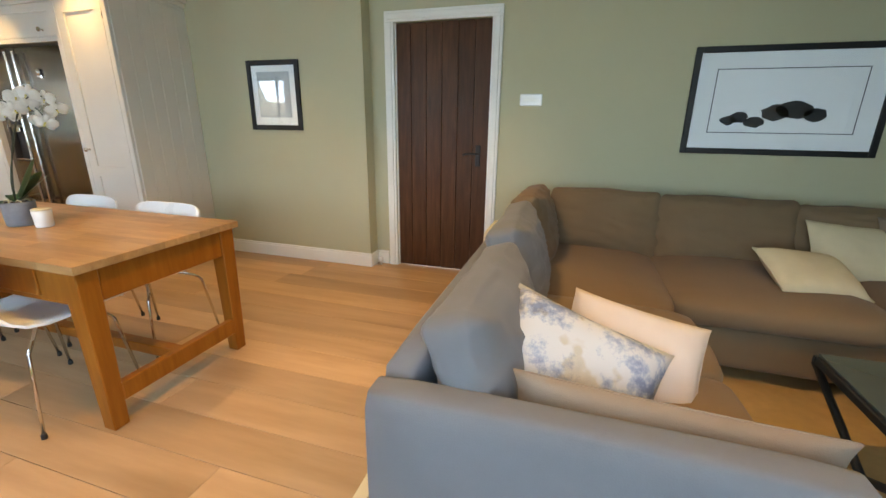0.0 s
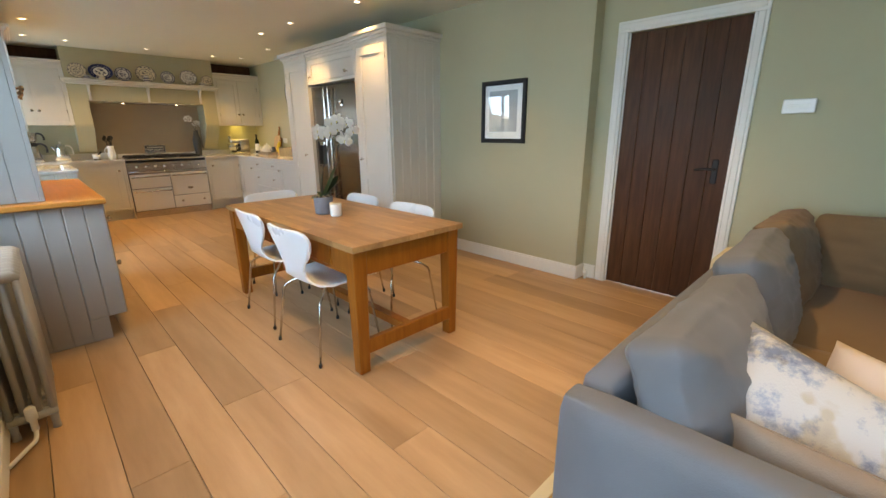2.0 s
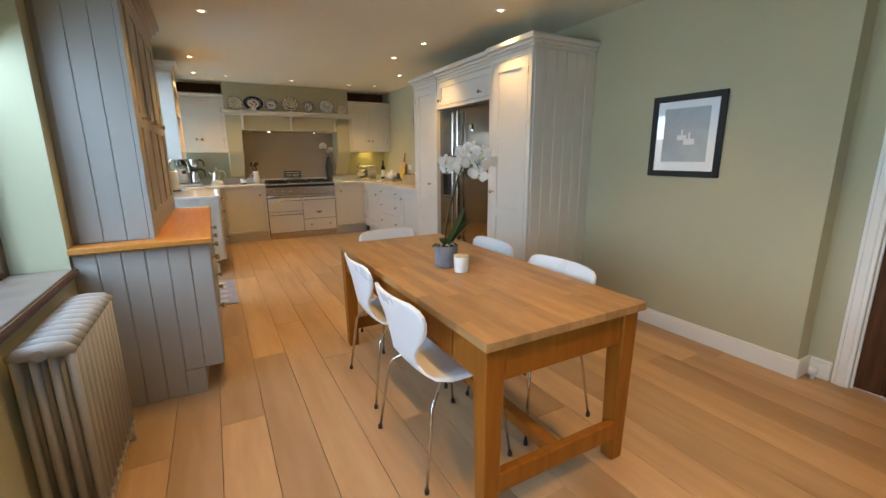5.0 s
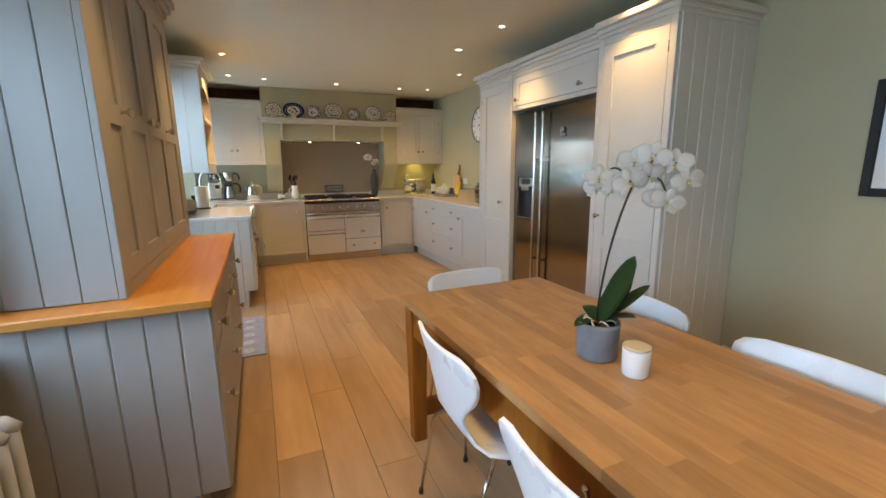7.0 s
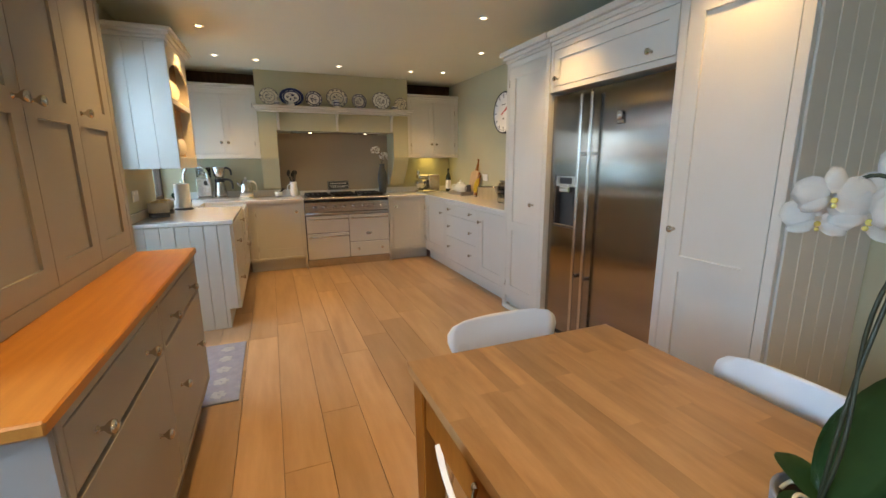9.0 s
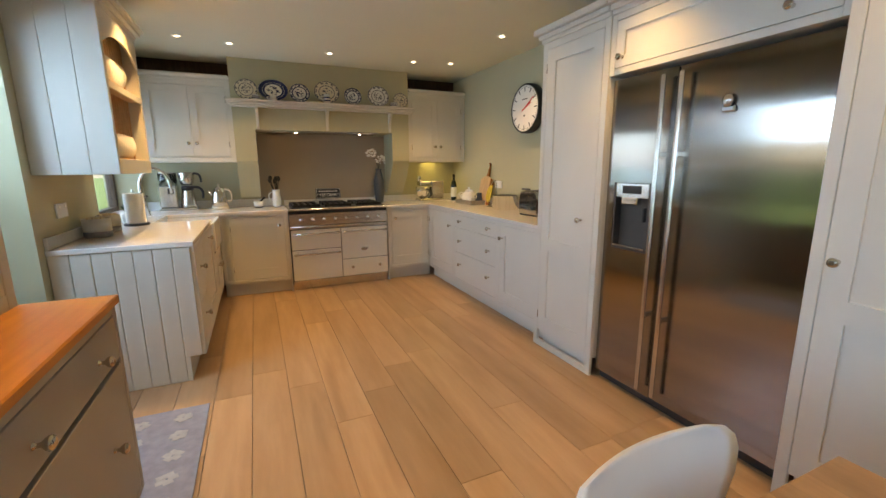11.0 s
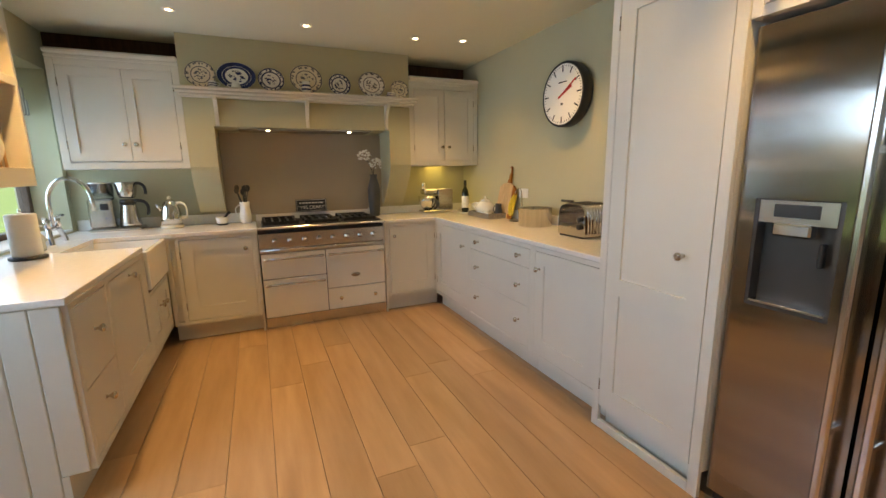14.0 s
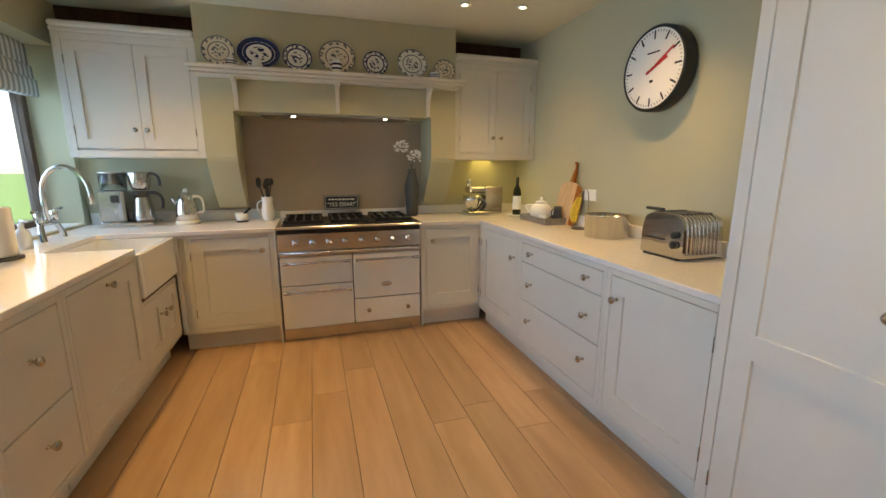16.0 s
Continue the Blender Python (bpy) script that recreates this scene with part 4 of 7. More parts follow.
one("top", UNIT, PR, rx0, rx1, YS + 0.001, ry, rz1, rz1 + 0.02)
bm = B()
extrude_xz(bm, [(rx1 - 0.022, 2.24), (rx0 + 0.022, 2.24)] + [(rx0 + 0.022 + (rx1 - rx0 - 0.044) * i / 16, 2.15 - 0.09 * (2 * i / 16 - 1) ** 2) for i in range(17)], ry - 0.012, ry)
part("arched_rail", bm, UNIT, PR)
for z0, z1 in ((rz0 + 0.055, 1.83), (1.855, 2.235)):
    for yy in (-0.22, -0.03):
        for i in range(14):
            x = rx0 + 0.06 + i * 0.052
            bm = B()
            lathe(bm, x, yy, [(0.006, z0), (0.006, z1)], 8)
            part("dowel", bm, BEECH, PR)
bm = B()
for dz, o in ((0.02, 0.012), (0.045, 0.035), (0.07, 0.055)):
    boxv(bm, rx0 - o, rx1 + o, YS + 0.001, ry + o, rz1 + dz, rz1 + dz + 0.03, 0.006)
part("cornice", bm, UNIT, PR)
pm = B()
lathe(pm, 0, 0, [(0.05, 0), (0.085, 0.006), (0.125, 0.02), (0.126, 0.023), (0.085, 0.011), (0.001, 0.008)], 28)
PLATE = mesh_of(pm, "plate", CHINA)
for z in (rz0 + 0.055 + 0.125, 1.855 + 0.125):
    for i in range(11):
        pl = new("plate", PLATE)
        pl.matrix_world = pose(rx0 + 0.10 + i * 0.052, -0.125, z + 0.002, 0, 90 - 8, 0)
        tagged(pl, "white china dinner plate standing in the rack", "plate", "plates in the rack")

# ---- table ----
TB = thing("dining_table", (-2.66, 1.44, 0), "oiled oak dining table with two drawers and a low stretcher", "table")
tx0, tx1, ty0, ty1, tz = -3.585, -1.74, 1.037, 1.848, 0.75
# the top is glued up from short staves
rng = random.Random(8)
n_b = 13
for i in range(n_b):
    w = (ty1 - ty0) / n_b
    x = tx0
    while x < tx1 - 0.01:
        e = x + rng.choice((0.26, 0.34, 0.42, 0.55)) * (0.5 if x == tx0 and i % 2 else 1)
        e = tx1 if e > tx1 - 0.15 else e
        one("stave", TABLEOAK, TB, x + 0.0001, e - 0.0001, ty0 + i * w + 0.0001, ty0 + (i + 1) * w - 0.0001, tz - 0.032, tz, 0.0)
        x = e
LEG = 0.085
lx0, lx1, ly0, ly1 = tx0 + 0.02, tx1 - 0.02, ty0 + 0.012, ty1 - 0.07
for x in (lx0, lx1 - LEG):
    for y in (ly0, ly1 - LEG + 0.05):
        bm = B()
        boxv(bm, x, x + LEG, y, y + LEG, 0, tz - 0.0325, 0.004)
        for v in bm.verts:
            if v.co.z < 0.1:
                v.co.x += 0.010 if v.co.x < x + LEG / 2 else -0.010
                v.co.y += 0.010 if v.co.y < y + LEG / 2 else -0.010
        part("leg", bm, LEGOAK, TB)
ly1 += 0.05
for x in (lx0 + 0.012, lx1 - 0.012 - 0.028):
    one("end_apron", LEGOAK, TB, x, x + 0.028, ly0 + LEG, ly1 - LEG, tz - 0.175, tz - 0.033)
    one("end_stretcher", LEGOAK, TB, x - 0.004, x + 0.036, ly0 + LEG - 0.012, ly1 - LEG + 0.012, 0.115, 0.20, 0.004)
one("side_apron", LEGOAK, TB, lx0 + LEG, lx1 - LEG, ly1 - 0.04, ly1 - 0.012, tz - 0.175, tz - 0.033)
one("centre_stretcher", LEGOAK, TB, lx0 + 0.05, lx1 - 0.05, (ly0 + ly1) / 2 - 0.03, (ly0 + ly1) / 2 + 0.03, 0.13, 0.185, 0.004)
bm = B()
for q in ((lx0 + LEG, -3.36), (-2.80, -2.56), (-2.0, lx1 - LEG)):
    boxv(bm, q[0], q[1], ly0 + 0.012, ly0 + 0.04, tz - 0.1579, tz - 0.033, 0.0)
boxv(bm, lx0 + LEG, lx1 - LEG, ly0 + 0.012, ly0 + 0.04, tz - 0.175, tz - 0.158, 0.0)
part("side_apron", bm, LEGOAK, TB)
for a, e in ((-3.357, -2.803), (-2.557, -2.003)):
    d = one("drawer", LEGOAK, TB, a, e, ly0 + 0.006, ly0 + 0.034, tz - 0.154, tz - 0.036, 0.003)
    m = (a + e) / 2
    bm = B()
    tube(bm, arc((m - 0.05, ly0 + 0.008, 0.655), (m, ly0 - 0.05, 0.645), (m + 0.05, ly0 + 0.008, 0.655)), 0.006)
    for xx in (m - 0.05, m + 0.05):
        ball(bm, (xx, ly0 + 0.004, 0.655), 0.011)
    part("handle", bm, CHROME, d, "bowed chrome drawer handle")

# ---- shell chairs ----


def make_chair():
    """Moulded shell chair at the origin, facing +y, back to -y."""
    c = thing("shell_chair", (0, 0, 0), "white moulded shell chair on slim chrome legs, tucked at the table", "chair", "chairs round the table")
    prof = [(0.255, 0.430, 0.17), (0.235, 0.448, 0.20), (0.17, 0.458, 0.222), (0.08, 0.456, 0.232), (-0.02, 0.449, 0.236), (-0.10, 0.446, 0.225),
            (-0.155, 0.452, 0.195), (-0.185, 0.472, 0.155), (-0.203, 0.505, 0.122), (-0.215, 0.545, 0.115), (-0.224, 0.59, 0.140), (-0.233, 0.64, 0.186),
            (-0.243, 0.69, 0.222), (-0.254, 0.735, 0.240), (-0.262, 0.765, 0.236), (-0.269, 0.787, 0.212), (-0.272, 0.798, 0.160)]
    th, cols = 0.010, 14
    bm = B()
    P = [Vector((0, y, z)) for y, z, w in prof]
    top, bot = [], []
    for i, (y, z, w) in enumerate(prof):
        d = (P[min(i + 1, len(P) - 1)] - P[max(i - 1, 0)]).normalized()
        nrm = Vector((0, d.z, -d.y)) * -1
        back = max(0.0, min(1.0, (i - 7) / 4))
        r0, r1 = [], []
        for k in range(cols + 1):
            s = 2 * k / cols - 1
            x = w * s
            cup = (0.022 * (1 - back) + 0.030 * back) * s * s * (w / 0.23)
            q = Vector((x, y, z)) + nrm * 0 + (Vector((0, 0, 1)) * cup * (1 - back) * (0.3 if i < 3 else 0.6) + Vector((0, 1, 0)) * cup * back)
            r0.append(bm.verts.new(q + nrm * th / 2))
            r1.append(bm.verts.new(q - nrm * th / 2))
        top.append(r0)
        bot.append(r1)
    m = len(prof)
    for i in range(m - 1):
        for k in range(cols):
            bm.faces.new((top[i][k], top[i][k + 1], top[i + 1][k + 1], top[i + 1][k])).smooth = True
            bm.faces.new((bot[i][k + 1], bot[i][k], bot[i + 1][k], bot[i + 1][k + 1])).smooth = True
        bm.faces.new((top[i][0], top[i + 1][0], bot[i + 1][0], bot[i][0]))
        bm.faces.new((top[i][cols], bot[i][cols], bot[i + 1][cols], top[i + 1][cols]))
    for k in range(cols):
        bm.faces.new((top[0][k + 1], top[0][k], bot[0][k], bot[0][k + 1]))
        bm.faces.new((top[-1][k], top[-1][k + 1], bot[-1][k + 1], bot[-1][k]))
    part("shell", bm, WHITESHELL, c)
    for sx in (-1, 1):
        for yy, ya in ((0.20, 0.04), (-0.235, -0.03)):
            bm = B()
            pts = arc((sx * 0.03, ya, 0.432), (sx * 0.20, yy * 0.55 + ya * 0.2, 0.437), (sx * 0.215, yy * 0.8, 0.36), 8) + [(sx * 0.248, yy, 0.012)]
            tube(bm, pts, 0.0075, 10)
            leg = part("leg", bm, CHROME, c)
            bm = B()
            lathe(bm, sx * 0.248, yy, [(0.009, 0), (0.0115, 0.004), (0.0105, 0.022), (0.008, 0.026)], 12)
            part("foot", bm, BLACK, leg, "black rubber foot")
    bm = B()
    lathe(bm, 0, 0.0, [(0.075, 0.422), (0.085, 0.428), (0.085, 0.438)], 20)
    part("seat_plate", bm, CHROME, c)
    return c


ch = make_chair()
ch.matrix_basis = pose(-2.262, 1.165, 0, 0, 0, 2)
copy_thing(ch, pose(-2.918, 1.20, 0, 0, 0, -1))
copy_thing(ch, pose(-2.297, 1.675, 0, 0, 0, 182))
copy_thing(ch, pose(-2.965, 1.69, 0, 0, 0, 178))
copy_thing(ch, pose(-3.475, 1.47, 0, 0, 0, -88))

# ---- soft shapes ----


def pillow(bm, w, h, t, m, n=14, pinch=0.12):
    """A stuffed cushion in its own x-z plane, t thick along y, with drawn-out corners."""
    top, bot = [], []
    for i in range(n + 1):
        ra, rb = [], []
        for j in range(n + 1):
            u, v = 2 * i / n - 1, 2 * j / n - 1
            f = max(0.0, (1 - abs(u) ** 3) * (1 - abs(v) ** 3)) ** 0.55
            sx = 1 - pinch * (1 - v * v) * abs(u) ** 3 * 0.6
            sz = 1 - pinch * (1 - u * u) * abs(v) ** 3 * 0.6
            wob = 0.06 * math.sin(5 * u + 3 * v) * f
            x, z = u * w / 2 * sx, v * h / 2 * sz
            ra.append(bm.verts.new(m @ Vector((x, t / 2 * f * (1 + wob) + 0.004, z))))
            rb.append(bm.verts.new(m @ Vector((x, -t / 2 * f * (1 - wob) - 0.004, z))))
        top.append(ra)
        bot.append(rb)
    for i in range(n):
        for j in range(n):
            bm.faces.new((top[i][j], top[i][j + 1], top[i + 1][j + 1], top[i + 1][j])).smooth = True
            bm.faces.new((bot[i][j], bot[i + 1][j], bot[i + 1][j + 1], bot[i][j + 1])).smooth = True
    for k in range(n):
        for a, c in ((top[k][0], bot[k][0]), (top[k][n], bot[k][n])):
            d, e = (top[k + 1][0], bot[k + 1][0]) if a is top[k][0] else (top[k + 1][n], bot[k + 1][n])
            bm.faces.new((a, d, e, c))
        for a, c, d, e in ((top[0][k], bot[0][k], bot[0][k + 1], top[0][k + 1]), (top[n][k], bot[n][k], bot[n][k + 1], top[n][k + 1])):
            bm.faces.new((a, c, d, e))


def soft_box(bm, x0, x1, y0, y1, z0, z1, r=0.05, puff=0.02, n=8):
    """An upholstered block: a box whose faces swell and whose edges are round."""
    c = Vector(((x0 + x1) / 2, (y0 + y1) / 2, (z0 + z1) / 2))
    h = Vector(((x1 - x0) / 2, (y1 - y0) / 2, (z1 - z0) / 2))
    r = min(r, *h)
    before = set(bm.verts)
    made = bmesh.ops.create_cube(bm, size=2)
    edges = list({e for v in made["verts"] for e in v.link_edges})
    bmesh.ops.subdivide_edges(bm, edges=edges, cuts=n, use_grid_fill=True)
    seen = [v for v in bm.verts if v not in before]
    for v in seen:
        p = Vector((v.co.x * h.x, v.co.y * h.y, v.co.z * h.z))
        q = Vector([max(-(h[i] - r), min(h[i] - r, p[i])) for i in range(3)])
        d = p - q
        if d.length > 1e-6:
            p = q + d.normalized() * r
        s = [1 - (v.co[i]) ** 2 for i in range(3)]
        p.x += math.copysign(puff * max(0, s[1] * s[2]), v.co.x) if abs(v.co.x) > 0.99 else 0
        p.y += math.copysign(puff * max(0, s[0] * s[2]), v.co.y) if abs(v.co.y) > 0.99 else 0
        p.z += math.copysign(puff * max(0, s[0] * s[1]), v.co.z) if abs(v.co.z) > 0.99 else 0
        v.co = c + p
        for f in v.link_faces:
            f.smooth = True


# ---- corner sofa ----
SO = thing("corner_sofa", (0.5, 2.2, 0), "grey-taupe velvet corner sofa, daylight and lamplight painted in, with loose back cushions", "sofa")


def soft(name, mat_, *q, r=0.05, puff=0.015, parent=SO, label=""):
    bm = B()
    soft_box(bm, *q, r=r, puff=puff)
    return part(name, bm, mat_, parent, label)


soft("arm", SOFADAYLIT, -0.49, 0.62, 0.885, 1.005, 0.06, 0.608, r=0.035, puff=0.006)
soft("back_frame", SOFADAYLIT, -0.49, -0.37, 1.006, 3.40, 0.06, 0.625, r=0.035, puff=0.006)
soft("back_frame", SOFALAMPLIT, -0.369, 2.95, 3.28, 3.40, 0.06, 0.66, r=0.035, puff=0.006)
soft("base", SOFALAMPLIT, -0.369, 0.55, 1.006, 3.279, 0.08, 0.30, r=0.02, puff=0.004)
soft("base", SOFALAMPLIT, 0.551, 2.95, 2.30, 3.279, 0.08, 0.30, r=0.02, puff=0.004)
soft("seat_cushion", SOFALAMPLIT, -0.365, 0.57, 1.01, 1.58, 0.29, 0.45, r=0.06, puff=0.028)
soft("seat_cushion", SOFALAMPLIT, -0.365, 0.57, 1.585, 2.13, 0.29, 0.45, r=0.06, puff=0.028)
soft("seat_cushion", SOFALAMPLIT, -0.365, 0.525, 2.135, 3.27, 0.29, 0.45, r=0.06, puff=0.028)
soft("seat_cushion", SOFALAMPLIT, 0.53, 1.49, 2.27, 3.27, 0.29, 0.455, r=0.06, puff=0.028)
soft("seat_cushion", SOFALAMPLIT, 1.495, 2.45, 2.27, 3.27, 0.29, 0.455, r=0.06, puff=0.028)
for x in (-0.44, 0.57):
    one("foot", DARKWOOD, SO, x, x + 0.04, 0.93, 0.97, 0.0, 0.07)
for x in (-0.44, 2.85):
    one("foot", DARKWOOD, SO, x, x + 0.04, 3.32, 3.36, 0.0, 0.07)
for x in (0.6, 2.85):
    one("foot", DARKWOOD, SO, x, x + 0.04, 2.33, 2.37, 0.0, 0.09)


def back_cushion(m, w, h, t, mat_):
    bm = B()
    soft_box(bm, -w / 2, w / 2, -t / 2, t / 2, -h / 2, h / 2, r=0.032, puff=0.03, n=26)
    shift = m.translation * 5
    for v in bm.verts:
        u, k = abs(v.co.x) / (w / 2), abs(v.co.z) / (h / 2)
        v.co.y *= 1 - 0.30 * min(1.0, max(u, k)) ** 4
        fold = 1 - abs(noise.noise(Vector((v.co.x * 4, v.co.z * 13, 0)) + shift)) * 2
        crease = 1 - abs(noise.noise(Vector((v.co.x * 11, v.co.z * 7, 3)) + shift)) * 2
        v.co.y += math.copysign(0.012 * max(0.0, fold) ** 3 + 0.007 * max(0.0, crease) ** 4, v.co.y)
        v.co.z += 0.010 * noise.noise(Vector((v.co.x * 5, 0, 0)) + shift) * (1 if v.co.z > 0 else 0) + 0.02 * u ** 3 * (1 if v.co.z > 0 else -1) * k
    bm.transform(m)
    return part("back_cushion", bm, mat_, SO)


back_cushion(pose(-0.225, 1.40, 0.565, -20, 0, 89), 0.78, 0.42, 0.20, SOFADAYLIT)
back_cushion(pose(-0.235, 2.15, 0.60, -16, 0, 91), 0.70, 0.45, 0.19, SOFADAYLIT)
back_cushion(pose(-0.22, 2.78, 0.625, -13, 0, 88), 0.56, 0.46, 0.19, SOFALAMPLIT)
back_cushion(pose(0.20, 3.13, 0.605, -14, 0, 0), 0.70, 0.44, 0.18, SOFALAMPLIT)
back_cushion(pose(0.94, 3.13, 0.60, -14, 0, 1), 0.77, 0.43, 0.18, SOFALAMPLIT)
back_cushion(pose(1.72, 3.13, 0.59, -14, 0, 0), 0.78, 0.41, 0.18, SOFALAMPLIT)

# printed cushion: blue sprigs on white
m_, n_, l_, b_ = nodes_of("sprigged_cotton")
_v = mapped(n_, l_, (1, 1, 1))
_f = noise_tex(n_, l_, _v, 26, 5, 0.7)
_g = noise_tex(n_, l_, _v, 6, 2)
_mul = n_.new("ShaderNodeMath")
_mul.operation = "MULTIPLY"
l_.new(_f, _mul.inputs[0])
l_.new(_g, _mul.inputs[1])
_blue = ramp(n_, l_, _mul.outputs[0], [(0.22, (0.50, 0.495, 0.48)), (0.27, (0.34, 0.37, 0.43)), (0.36, (0.17, 0.21, 0.30))])
_tan = ramp(n_, l_, noise_tex(n_, l_, _v, 7.5, 3, 0.6), [(0.54, (1, 1, 1)), (0.60, (0.80, 0.62, 0.36)), (0.72, (0.55, 0.40, 0.22))])
_mix = n_.new("ShaderNodeMixRGB")
_mix.blend_type = "MULTIPLY"
_mix.inputs["Fac"].default_value = 0.55
l_.new(_blue, _mix.inputs["Color1"])
l_.new(_tan, _mix.inputs["Color2"])
l_.new(_mix.outputs["Color"], b_.inputs["Base Color"])
b_.inputs["Roughness"].default_value = 0.95
bumped(n_, l_, b_, noise_tex(n_, l_, _v, 240), 0.4)
SPRIG = m_


def scatter(name, m, w, h, t, mat_, label):
    c = thing(name, m.translation, label, "cushion", "loose sofa cushions")
    bm = B()
    pillow(bm, w, h, t, m)
    cover = part("cover", bm, mat_, c)
    bm = B()
    e = [m @ Vector((x * w / 2 * 0.985, 0, z * h / 2 * 0.985)) for x, z in
         [(-1, -1), (-0.5, -0.955), (0, -0.94), (0.5, -0.955), (1, -1), (0.955, -0.5), (0.94, 0), (0.955, 0.5), (1, 1), (0.5, 0.955), (0, 0.94), (-0.5, 0.955), (-1, 1), (-0.955, 0.5), (-0.94, 0), (-0.955, -0.5)]]
    tube(bm, e, 0.004, 6, closed=True)
    part("piping", bm, mat_, cover)


scatter("cushion", pose(0.03, 1.27, 0.545, -46, 17, -8), 0.52, 0.38, 0.17, SPRIG, "white cushion printed with blue sprigs, slumped in the corner")
scatter("cushion", pose(0.22, 1.44, 0.52, -50, 10, -6), 0.46, 0.40, 0.15, PALELINEN, "plain pale linen cushion lying behind the printed one")
scatter("cushion", pose(0.27, 1.075, 0.505, -10, 3, 1), 0.80, 0.21, 0.09, PINKLINEN, "long oatmeal linen bolster cushion against the arm")
scatter("cushion", pose(1.24, 2.66, 0.525, -66, 6, 14), 0.46, 0.34, 0.13, LINEN, "cream cushion with a faint print lying on the seat")
scatter("cushion", pose(1.56, 2.95, 0.575, -36, 4, 6), 0.46, 0.38, 0.14, LINEN, "pale linen cushion leaning on the sofa back")
scatter("cushion", pose(1.92, 2.93, 0.61, -28, -5, -8), 0.48, 0.44, 0.15, PINKLINEN, "oatmeal linen cushion leaning on the sofa back")
th = thing("throw", (-0.43, 2.62, 0.63), "folded tan wool throw over the sofa back", "throw")
bm = B()
soft_box(bm, -0.505, -0.355, 2.45, 2.80, 0.40, 0.655, r=0.03, puff=0.006)
part("cloth", bm, LINEN, th)

rug = thing("rug", (1.0, 1.7, 0), "flat tan woven rug with a pale border under the sofa", "rug")
one("field", RUGEDGE, rug, -0.60, 2.9, 0.80, 2.60, 0.001, 0.008, 0.002)
bm = B()
for q in ((-0.65, -0.601, 0.75, 2.65), (2.901, 2.95, 0.75, 2.65), (-0.6, 2.9, 0.75, 0.799), (-0.6, 2.9, 2.601, 2.65)):
    boxv(bm, *q, 0.001, 0.009, 0.002)
part("border", bm, LINEN, rug)

ctb = thing("coffee_table", (1.4, 1.45, 0), "black metal coffee table with crossed legs and dark glass top", "table")
bm = B()
boxv(bm, 0.94, 1.86, 1.12, 1.84, 0.44, 0.452, 0.002)
part("top", bm, plain("smoked_glass", (0.05, 0.06, 0.055), 0.08, var=0.05, bump=0), ctb)
bm = B()
for q in ((0.93, 1.87, 1.11, 1.13), (0.93, 1.87, 1.83, 1.85), (0.93, 0.95, 1.131, 1.829), (1.85, 1.87, 1.131, 1.829)):
    boxv(bm, q[0], q[1], q[2], q[3], 0.41, 0.4395, 0.003)
part("frame", bm, IRON, ctb)
for x in (0.94, 1.86):
    for a, e in ((1.12, 1.84), (1.84, 1.12)):
        bm = B()
        tube(bm, [(x, a, 0.41), (x + (0.0 if a < e else 0.022 * (1 if x < 1 else -1)), e, 0.01)], 0.014, 8)
        part("leg", bm, IRON, ctb)

# ---- radiator ----
RA = thing("column_radiator", (-2.73, -0.25, 0), "stone-painted cast iron column radiator under the window", "radiator")
def rad_tube(name, pts, rad, seg=10):
    bm = B()
    tube(bm, pts, rad, seg)
    return mesh_of(bm, name, RADIATOR)


SECTION = rad_tube("section", [(0, -0.328, 0.728), (0, -0.300, 0.738), (0, -0.2415, 0.741), (0, -0.183, 0.738), (0, -0.155, 0.728)], [0.012, 0.024, 0.027, 0.024, 0.012])
LOWTUBE = rad_tube("lower_tube", [(0, -0.326, 0.09), (0, -0.2415, 0.09), (0, -0.157, 0.09)], [0.018, 0.026, 0.018])
COLUMN = rad_tube("column", [(0, 0, 0.09), (0, 0, 0.735)], 0.0145, 8)
for i in range(11):
    sec = share("section", SECTION, (-2.43 - i * 0.0585, 0, 0), RA)
    share("lower_tube", LOWTUBE, (-2.43 - i * 0.0585, 0, 0), sec)
    for y in (-0.312, -0.265, -0.218, -0.171):
        share("column", COLUMN, (-2.43 - i * 0.0585, y, 0), sec)
for z in (0.735, 0.09):
    bm = B()
    tube(bm, [(-2.40, -0.2415, z), (-3.045, -0.2415, z)], 0.02, 12)
    part("header", bm, RADIATOR, RA)
for x in (-2.43, -3.015):
    for y in (-0.31, -0.175):
        bm = B()
        lathe(bm, x, y, [(0.016, 0), (0.014, 0.03), (0.017, 0.075)], 10)
        part("foot", bm, RADIATOR, RA)
bm = B()
lathe(bm, -2.375, -0.2415, [(0.013, 0.05), (0.013, 0.10), (0.02, 0.105), (0.02, 0.155), (0.012, 0.165)], 14)
tube(bm, [(-2.40, -0.2415, 0.09), (-2.375, -0.2415, 0.09)], 0.011)
tube(bm, arc((-2.375, -0.2415, 0.055), (-2.37, -0.2415, 0.02), (-2.33, -0.25, 0.02)) + [Vector((-2.2, -0.33, 0.02))], 0.009)
part("valve", bm, TRIM, RA, "white radiator valve and pipe")

# ---- wall things ----


